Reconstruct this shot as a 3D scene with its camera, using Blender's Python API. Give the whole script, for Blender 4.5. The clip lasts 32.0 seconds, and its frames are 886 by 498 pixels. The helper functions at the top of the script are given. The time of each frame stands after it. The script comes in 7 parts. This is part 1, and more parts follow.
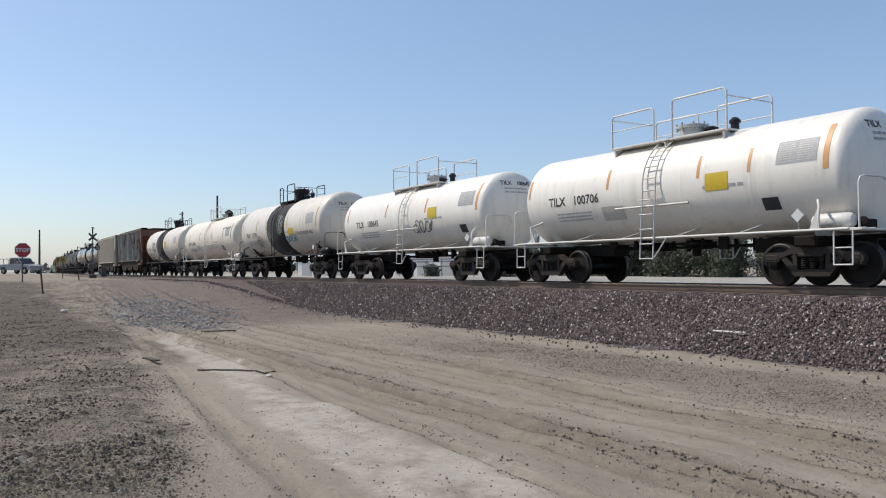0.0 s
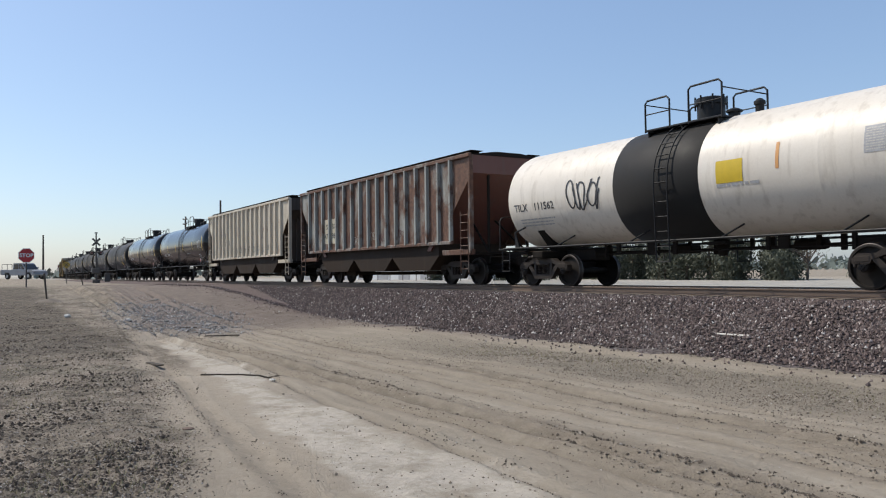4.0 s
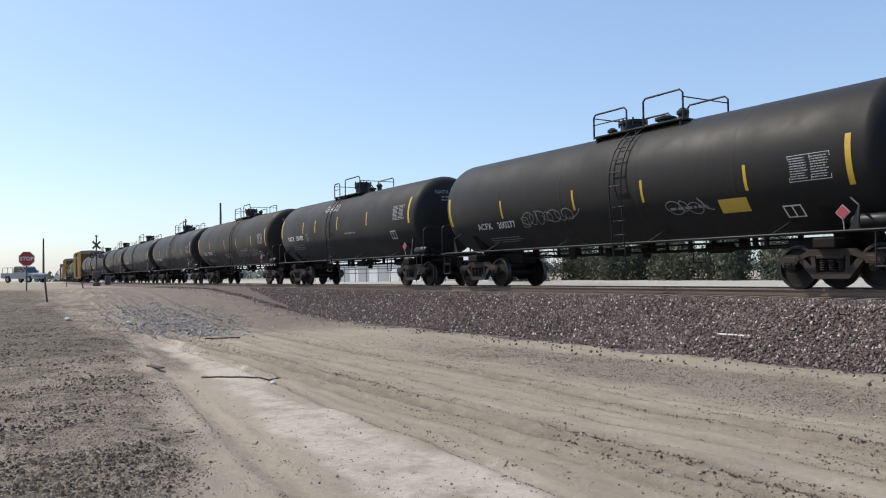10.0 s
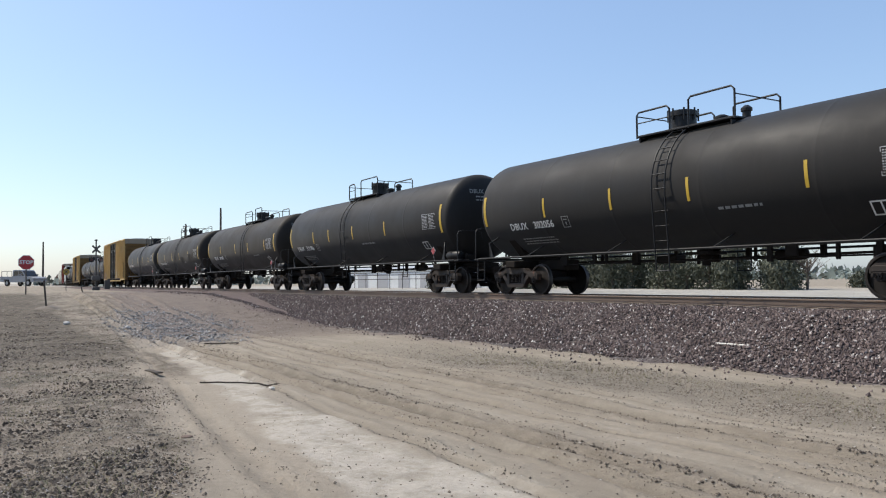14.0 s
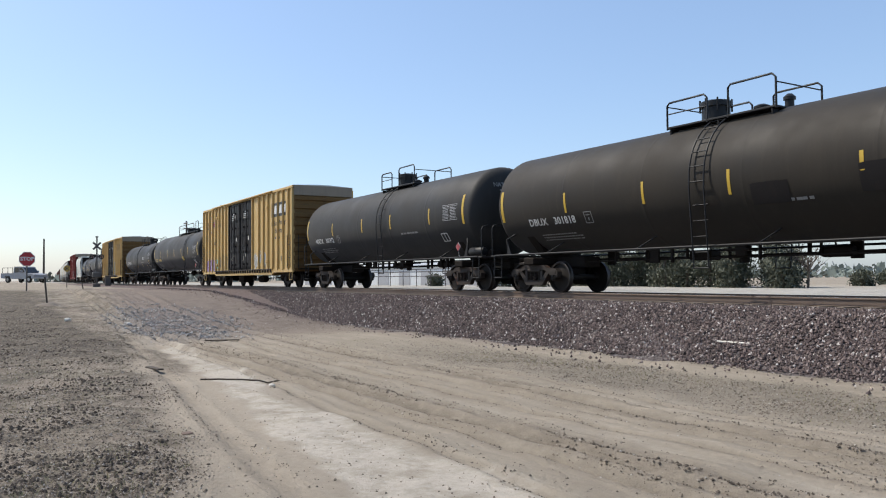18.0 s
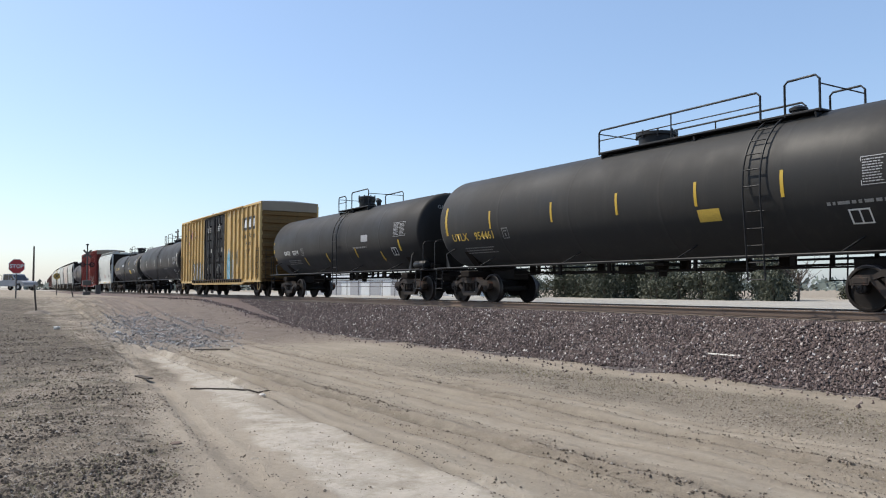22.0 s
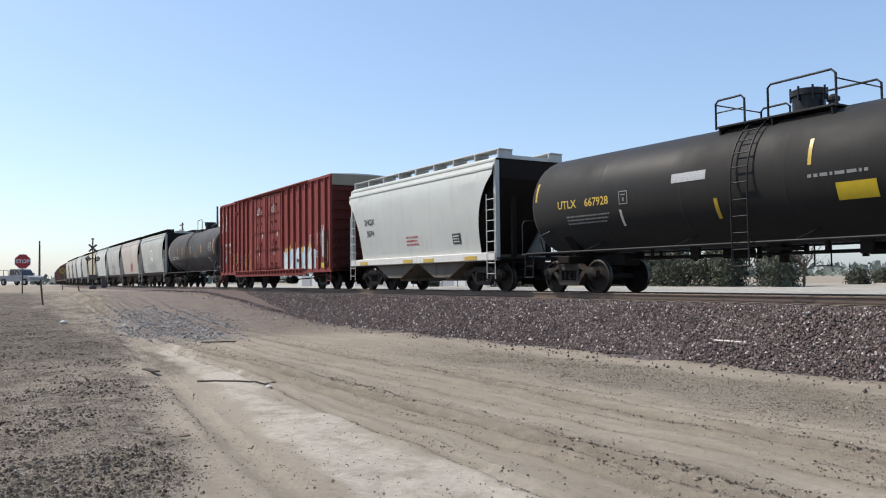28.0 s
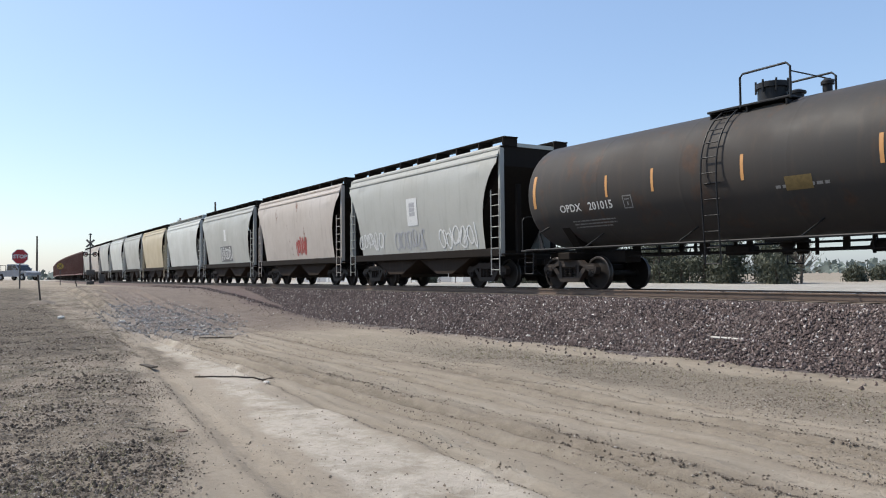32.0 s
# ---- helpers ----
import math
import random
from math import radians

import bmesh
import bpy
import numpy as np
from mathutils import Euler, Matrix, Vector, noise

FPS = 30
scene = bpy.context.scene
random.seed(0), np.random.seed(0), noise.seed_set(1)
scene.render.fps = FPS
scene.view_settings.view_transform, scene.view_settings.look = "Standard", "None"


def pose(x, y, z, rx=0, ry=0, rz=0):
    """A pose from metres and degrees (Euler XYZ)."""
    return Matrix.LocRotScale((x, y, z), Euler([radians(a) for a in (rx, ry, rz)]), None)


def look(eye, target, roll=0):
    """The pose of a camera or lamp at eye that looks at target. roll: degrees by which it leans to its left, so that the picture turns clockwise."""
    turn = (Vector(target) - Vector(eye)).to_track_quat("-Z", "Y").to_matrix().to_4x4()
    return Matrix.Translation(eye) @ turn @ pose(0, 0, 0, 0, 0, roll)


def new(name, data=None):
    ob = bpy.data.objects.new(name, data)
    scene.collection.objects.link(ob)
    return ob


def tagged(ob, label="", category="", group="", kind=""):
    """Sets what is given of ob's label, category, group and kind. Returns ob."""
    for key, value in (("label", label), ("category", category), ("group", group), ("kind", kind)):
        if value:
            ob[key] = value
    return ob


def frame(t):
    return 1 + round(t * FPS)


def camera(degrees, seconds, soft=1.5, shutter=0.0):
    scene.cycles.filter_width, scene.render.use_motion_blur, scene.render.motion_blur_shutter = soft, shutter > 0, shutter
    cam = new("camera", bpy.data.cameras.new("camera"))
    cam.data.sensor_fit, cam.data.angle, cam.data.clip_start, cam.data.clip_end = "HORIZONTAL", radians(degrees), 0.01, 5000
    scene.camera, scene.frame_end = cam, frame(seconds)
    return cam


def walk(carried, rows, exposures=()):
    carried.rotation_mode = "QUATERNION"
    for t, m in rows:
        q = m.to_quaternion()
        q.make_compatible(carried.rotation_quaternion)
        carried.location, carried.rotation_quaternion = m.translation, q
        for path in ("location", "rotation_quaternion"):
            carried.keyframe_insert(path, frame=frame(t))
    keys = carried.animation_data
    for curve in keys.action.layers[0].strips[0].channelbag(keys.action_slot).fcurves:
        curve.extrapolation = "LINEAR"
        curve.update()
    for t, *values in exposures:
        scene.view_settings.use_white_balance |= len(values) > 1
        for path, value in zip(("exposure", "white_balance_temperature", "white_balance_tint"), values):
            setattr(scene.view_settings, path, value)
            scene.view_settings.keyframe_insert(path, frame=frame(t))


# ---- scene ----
RAIL = 1.10                       # rail top above the near ground
EYE = (0.0, 0.0, RAIL + 0.464)    # held at standing height beside the track
cam = camera(58.63, 32.0, soft=1.1)
EXPOSURE = [(0, -0.21), (3.5, -0.19), (5.5, 0.08), (32, 0.11)]


def aim(yaw, pitch, roll):
    a, b = radians(yaw), radians(pitch)
    way = Vector((math.cos(a) * math.cos(b), math.sin(a) * math.cos(b), math.sin(b)))
    return look(EYE, Vector(EYE) + way, roll)


walk(cam, [
    (0, aim(147.790, 1.365, -0.552)), (0.5, aim(147.769, 1.374, -0.570)), (1, aim(147.964, 1.387, -0.666)),
    (1.5, aim(148.108, 1.526, -0.752)), (2, aim(148.102, 1.526, -0.752)), (2.5, aim(148.070, 1.494, -0.823)),
    (3, aim(147.993, 1.553, -0.722)), (3.5, aim(147.927, 1.520, -0.717)), (5.5, aim(148.475, 2.382, -0.948)),
    (6, aim(148.415, 2.421, -1.034)), (6.5, aim(148.350, 2.207, -0.784)), (7, aim(148.240, 1.891, -0.596)),
    (7.5, aim(148.174, 1.891, -0.592)), (8, aim(148.118, 1.869, -0.675)), (8.5, aim(147.941, 1.989, -0.654)),
    (9, aim(148.089, 1.982, -0.864)), (9.5, aim(148.086, 1.989, -0.984)), (10, aim(148.013, 1.755, -0.997)),
    (10.5, aim(147.894, 1.622, -1.021)), (11, aim(147.925, 1.568, -0.966)), (11.5, aim(147.762, 1.678, -0.970)),
    (12, aim(147.785, 1.898, -1.026)), (12.5, aim(148.002, 2.124, -0.831)), (13, aim(148.017, 2.182, -1.027)),
    (13.5, aim(147.887, 2.327, -0.885)), (14, aim(147.992, 2.262, -0.532)), (14.5, aim(148.007, 2.312, -0.578)),
    (16.5, aim(147.935, 2.152, -1.014)), (17, aim(147.952, 2.087, -0.765)), (17.5, aim(148.106, 2.090, -0.517)),
    (18, aim(148.038, 2.075, -0.420)), (18.5, aim(148.033, 2.321, -0.379)), (19, aim(148.336, 2.503, -0.471)),
    (19.5, aim(148.318, 2.363, -0.552)), (20, aim(148.105, 2.349, -0.666)), (20.5, aim(147.946, 2.591, -0.401)),
    (21, aim(147.744, 2.756, -0.033)), (21.5, aim(147.517, 2.904, -0.039)), (22, aim(147.460, 2.836, -0.005)),
    (22.5, aim(147.645, 2.822, -0.303)), (23, aim(147.685, 2.637, -0.290)), (23.5, aim(147.697, 2.580, -0.040)),
    (24, aim(147.562, 2.525, 0.135)), (24.5, aim(147.481, 2.437, -0.056)), (25, aim(147.460, 2.213, -0.109)),
    (25.5, aim(147.450, 2.075, -0.360)), (27.5, aim(147.687, 2.144, -0.698)), (28, aim(147.786, 2.102, -0.709)),
    (28.5, aim(147.690, 1.918, -0.643)), (29, aim(147.915, 1.957, -0.554)), (29.5, aim(147.950, 2.025, -0.371)),
    (30, aim(147.879, 2.098, -0.465)), (30.5, aim(147.720, 1.997, -0.552)), (31, aim(147.734, 1.976, -0.682)),
    (31.5, aim(147.688, 1.888, -0.694)), (32, aim(147.642, 1.830, -0.562)),
], EXPOSURE)


# ---- light ----
SUN = Vector((-0.50, -0.38, 0.78)).normalized()
world = bpy.data.worlds.new("sky")
scene.world = world
world.use_nodes = True
wn = world.node_tree.nodes
sky = wn.new("ShaderNodeTexSky")
sky.sky_type = "NISHITA"
sky.sun_disc = False
sky.sun_elevation = math.asin(SUN.z)
sky.sun_rotation = math.atan2(SUN.x, SUN.y)
sky.dust_density = 1.0
sky.ozone_density = 2.2
sky.air_density = 1.0
wn["Background"].inputs[1].default_value = 0.165
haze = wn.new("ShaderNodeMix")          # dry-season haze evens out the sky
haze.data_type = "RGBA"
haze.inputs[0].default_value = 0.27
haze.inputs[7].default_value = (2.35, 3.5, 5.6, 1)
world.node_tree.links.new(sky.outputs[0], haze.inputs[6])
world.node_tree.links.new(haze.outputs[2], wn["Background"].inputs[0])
sun = new("sun", bpy.data.lights.new("sun", "SUN"))
sun.data.energy, sun.data.angle, sun.data.color = 4.5, radians(0.55), (1.0, 0.93, 0.82)
sun.matrix_basis = look((0, 0, 60), Vector((0, 0, 60)) - SUN)


# ---- mesh building ----
class Shape:
    """Collects faces for one mesh."""

    def __init__(self):
        self.v, self.f, self.s = [], [], []

    def face(self, pts, smooth=False):
        n = len(self.v)
        self.v += [tuple(p) for p in pts]
        self.f.append(tuple(range(n, n + len(pts))))
        self.s.append(smooth)

    def grid(self, rows, smooth=True, close=False):
        n, w = len(self.v), len(rows[0])
        for row in rows:
            self.v += [tuple(p) for p in row]
        for i in range(len(rows) - 1):
            for j in range(w if close else w - 1):
                k = (j + 1) % w
                self.f.append((n + i * w + j, n + i * w + k, n + (i + 1) * w + k, n + (i + 1) * w + j))
                self.s.append(smooth)
        return self

    def box(self, x0, x1, y0, y1, z0, z1, c=0.0):
        c = min(c, (x1 - x0) * 0.45, (y1 - y0) * 0.45, (z1 - z0) * 0.45)
        n = len(self.v)
        if c <= 0:
            self.v += [(x, y, z) for x in (x0, x1) for y in (y0, y1) for z in (z0, z1)]
            q = [(0, 1, 3, 2), (4, 6, 7, 5), (0, 4, 5, 1), (2, 3, 7, 6), (0, 2, 6, 4), (1, 5, 7, 3)]
            self.f += [tuple(n + i for i in t) for t in q]
            self.s += [False] * 6
            return self
        ring = lambda a0, a1, b0, b1: [(a0, b0), (a1, b0), (a1, b1), (a0, b1)]
        lay = []
        for z, k in ((z0, c), (z0 + c, 0), (z1 - c, 0), (z1, c)):
            lo, hi, l2, h2 = x0 + k, x1 - k, y0 + k, y1 - k
            if k:
                pts = [(lo, l2), (lo, l2), (hi, l2), (hi, l2), (hi, h2), (hi, h2), (lo, h2), (lo, h2)]
            else:
                pts = [(lo, l2 + c), (lo + c, l2), (hi - c, l2), (hi, l2 + c), (hi, h2 - c), (hi - c, h2), (lo + c, h2), (lo, h2 - c)]
            lay.append([(x, y, z) for x, y in pts])
        self.grid(lay, False, True)
        self.face([lay[0][i] for i in (7, 5, 3, 1)])
        self.face([lay[3][i] for i in (1, 3, 5, 7)])
        return self

    def tube(self, pts, r, n=6):
        pts = [Vector(p) for p in pts]
        rows, side = [], None
        for i, p in enumerate(pts):
            d = (pts[min(i + 1, len(pts) - 1)] - pts[max(i - 1, 0)]).normalized()
            if side is None or abs(side.dot(d)) > 0.98:
                side = d.orthogonal().normalized()
            side = (side - d * side.dot(d)).normalized()
            up = d.cross(side)
            rows.append([p + (side * math.cos(a) + up * math.sin(a)) * r for a in [2 * math.pi * k / n for k in range(n)]])
        self.grid(rows, True, True)
        self.face(rows[0][::-1])
        self.face(rows[-1])
        return self

    def lathe(self, profile, centre, axis="z", n=24):
        """profile: (radius, height) pairs; sharp corners keep their edge."""
        c = Vector(centre)

        def ring(r, h):
            out = []
            for k in range(n):
                a = 2 * math.pi * k / n
                u, w = r * math.cos(a), r * math.sin(a)
                out.append(c + Vector({"z": (u, w, h), "x": (h, u, w), "y": (w, h, u)}[axis]))
            return out
        run = [profile[0]]
        for i in range(1, len(profile)):
            run.append(profile[i])
            last = i == len(profile) - 1
            if not last:
                a = Vector((profile[i][0] - profile[i - 1][0], profile[i][1] - profile[i - 1][1]))
                b = Vector((profile[i + 1][0] - profile[i][0], profile[i + 1][1] - profile[i][1]))
                sharp = a.length < 1e-6 or b.length < 1e-6 or a.angle(b) > 0.6
            if last or sharp:
                self.grid([ring(max(r, 1e-4), h) for r, h in run], True, True)
                run = [profile[i]]
        return self

    def prism(self, poly, a0, a1, axis="y"):
        """poly in the two other axes (x,z for y; y,z for x; x,y for z), counter-clockwise or not."""
        put = {"y": lambda p, a: (p[0], a, p[1]), "x": lambda p, a: (a, p[0], p[1]), "z": lambda p, a: (p[0], p[1], a)}[axis]
        A, C = [put(p, a0) for p in poly], [put(p, a1) for p in poly]
        for i in range(len(poly)):
            j = (i + 1) % len(poly)
            self.face([A[i], A[j], C[j], C[i]])
        self.face(A[::-1])
        self.face(C)
        return self

    def mesh(self, name):
        me = bpy.data.meshes.new(name)
        me.from_pydata([tuple(p) for p in self.v], [], self.f)
        me.polygons.foreach_set("use_smooth", self.s)
        if len(self.f) < 4000:
            bm = bmesh.new()
            bm.from_mesh(me)
            bmesh.ops.recalc_face_normals(bm, faces=bm.faces)
            bm.to_mesh(me)
            bm.free()
        return me


MESHES = {}


def cached(key, build):
    if key not in MESHES:
        MESHES[key] = build().mesh(key[0] if isinstance(key, tuple) else key)
    return MESHES[key]


def part(name, shape, material, parent, label="", at=None):
    me = shape.mesh(name) if isinstance(shape, Shape) else shape
    ob = new(name, me)
    if not me.materials:
        me.materials.append(material)
    elif me.materials[0] != material:
        ob.material_slots[0].link = "OBJECT"
        ob.material_slots[0].material = material
    ob.parent = parent
    if at is not None:
        ob.matrix_basis = at
    return tagged(ob, label, kind="stuff" if name == "stencil" else "")


def thing(name, at, label, category, group="", kind=""):
    ob = new(name)
    ob.empty_display_size = 0.3
    ob.matrix_basis = at
    return tagged(ob, label, category, group, kind)


# ---- materials ----
def nodes_of(name):
    m = bpy.data.materials.new(name)
    m.use_nodes = True
    return m, m.node_tree.nodes, m.node_tree.links


def noise_fac(nt, lk, scale, lo, hi, stretch=None, detail=6.0, rough=0.6, space="Object"):
    co = nt.new("ShaderNodeTexCoord")
    mp = nt.new("ShaderNodeMapping")
    if stretch:
        mp.inputs["Scale"].default_value = stretch
    lk.new(co.outputs[space], mp.inputs[0])
    info = nt.new("ShaderNodeObjectInfo")
    mul = nt.new("ShaderNodeVectorMath")
    mul.operation = "SCALE"
    mul.inputs[0].default_value = (31.0, 17.0, 23.0)
    lk.new(info.outputs["Random"], mul.inputs["Scale"])
    lk.new(mul.outputs[0], mp.inputs["Location"])
    no = nt.new("ShaderNodeTexNoise")
    no.inputs["Scale"].default_value, no.inputs["Detail"].default_value, no.inputs["Roughness"].default_value = scale, detail, rough
    lk.new(mp.outputs[0], no.inputs["Vector"])
    ra = nt.new("ShaderNodeMapRange")
    ra.inputs[1].default_value, ra.inputs[2].default_value = lo, hi
    lk.new(no.outputs[0], ra.inputs[0])
    return ra.outputs[0]


def mixed(nt, lk, fac, a, b):
    mx = nt.new("ShaderNodeMix")
    mx.data_type = "RGBA"
    for sock, val in ((mx.inputs[0], fac), (mx.inputs[6], a), (mx.inputs[7], b)):
        if isinstance(val, bpy.types.NodeSocket):
            lk.new(val, sock)
        else:
            sock.default_value = (*val, 1) if isinstance(val, tuple) else val
    return mx.outputs[2]


def times(nt, lk, a, b):
    m = nt.new("ShaderNodeMath")
    m.operation = "MULTIPLY"
    for sock, val in ((m.inputs[0], a), (m.inputs[1], b)):
        if isinstance(val, bpy.types.NodeSocket):
            lk.new(val, sock)
        else:
            sock.default_value = val
    return m.outputs[0]


def bumped(nt, lk, fac, strength, distance, bsdf):
    bu = nt.new("ShaderNodeBump")
    bu.inputs["Strength"].default_value, bu.inputs["Distance"].default_value = strength, distance
    lk.new(fac, bu.inputs["Height"])
    lk.new(bu.outputs[0], bsdf.inputs["Normal"])


def paint(name, colour, rough=0.5, metal=0.0, grime=(0.10, 0.085, 0.07), dirt=0.35, rust=0.0, streak=0.25, bump=0.15, spec=0.5, dust=0.0, rusts=((0.10, 0.035, 0.02), (0.20, 0.085, 0.045))):
    m, nt, lk = nodes_of(name)
    b = nt["Principled BSDF"]
    b.inputs["Metallic"].default_value = metal
    b.inputs["Specular IOR Level"].default_value = spec
    b.inputs["Sheen Weight"].default_value, b.inputs["Sheen Roughness"].default_value = dust, 0.45
    big = noise_fac(nt, lk, 0.55, 0.35, 0.75)
    col = mixed(nt, lk, times(nt, lk, big, dirt), colour, tuple(0.55 * c + 0.45 * g for c, g in zip(colour, grime)))
    run = noise_fac(nt, lk, 1.6, 0.52, 0.78, (3.0, 3.0, 0.25))
    col = mixed(nt, lk, times(nt, lk, run, streak), col, grime)
    fine = noise_fac(nt, lk, 22.0, 0.3, 0.8)
    col = mixed(nt, lk, times(nt, lk, fine, 0.12), col, grime)
    if rust:
        rs = noise_fac(nt, lk, 1.1, 0.62 - 0.16 * rust, 0.70 - 0.12 * rust, (1.0, 1.0, 0.55), 9.0, 0.68)
        rc = mixed(nt, lk, noise_fac(nt, lk, 6.0, 0.3, 0.7), *rusts)
        col = mixed(nt, lk, rs, col, rc)
    lk.new(col, b.inputs["Base Color"])
    ro = nt.new("ShaderNodeMapRange")
    ro.inputs[3].default_value, ro.inputs[4].default_value = rough - 0.1, min(1.0, rough + 0.18)
    if rough < 0.25:
        ro.inputs[3].default_value, ro.inputs[4].default_value = rough - 0.02, rough + 0.05
    lk.new(big, ro.inputs[0])
    lk.new(ro.outputs[0], b.inputs["Roughness"])
    bumped(nt, lk, fine, bump, 0.004, b)
    return m


def plain(name, colour, rough=0.6, metal=0.0, vary=0.15, scale=8.0):
    m, nt, lk = nodes_of(name)
    b = nt["Principled BSDF"]
    f = noise_fac(nt, lk, scale, 0.3, 0.75)
    lk.new(mixed(nt, lk, f, colour, tuple(c * (1 - vary) for c in colour)), b.inputs["Base Color"])
    b.inputs["Roughness"].default_value, b.inputs["Metallic"].default_value = rough, metal
    return m


def spray_mix():
    """White spray paint with pale blue and yellow clouds in it."""
    m, nt, lk = nodes_of("clouded_spray_paint")
    b = nt["Principled BSDF"]
    b.inputs["Roughness"].default_value = 0.5
    col = mixed(nt, lk, noise_fac(nt, lk, 1.4, 0.48, 0.60, None, 4.0), (0.60, 0.62, 0.60), (0.38, 0.50, 0.56))
    col = mixed(nt, lk, noise_fac(nt, lk, 2.6, 0.60, 0.66, None, 5.0), col, (0.52, 0.42, 0.12))
    col = mixed(nt, lk, noise_fac(nt, lk, 3.4, 0.60, 0.68, (1, 1, 0.6), 6.0), col, (0.24, 0.25, 0.27))
    lk.new(col, b.inputs["Base Color"])
    return m


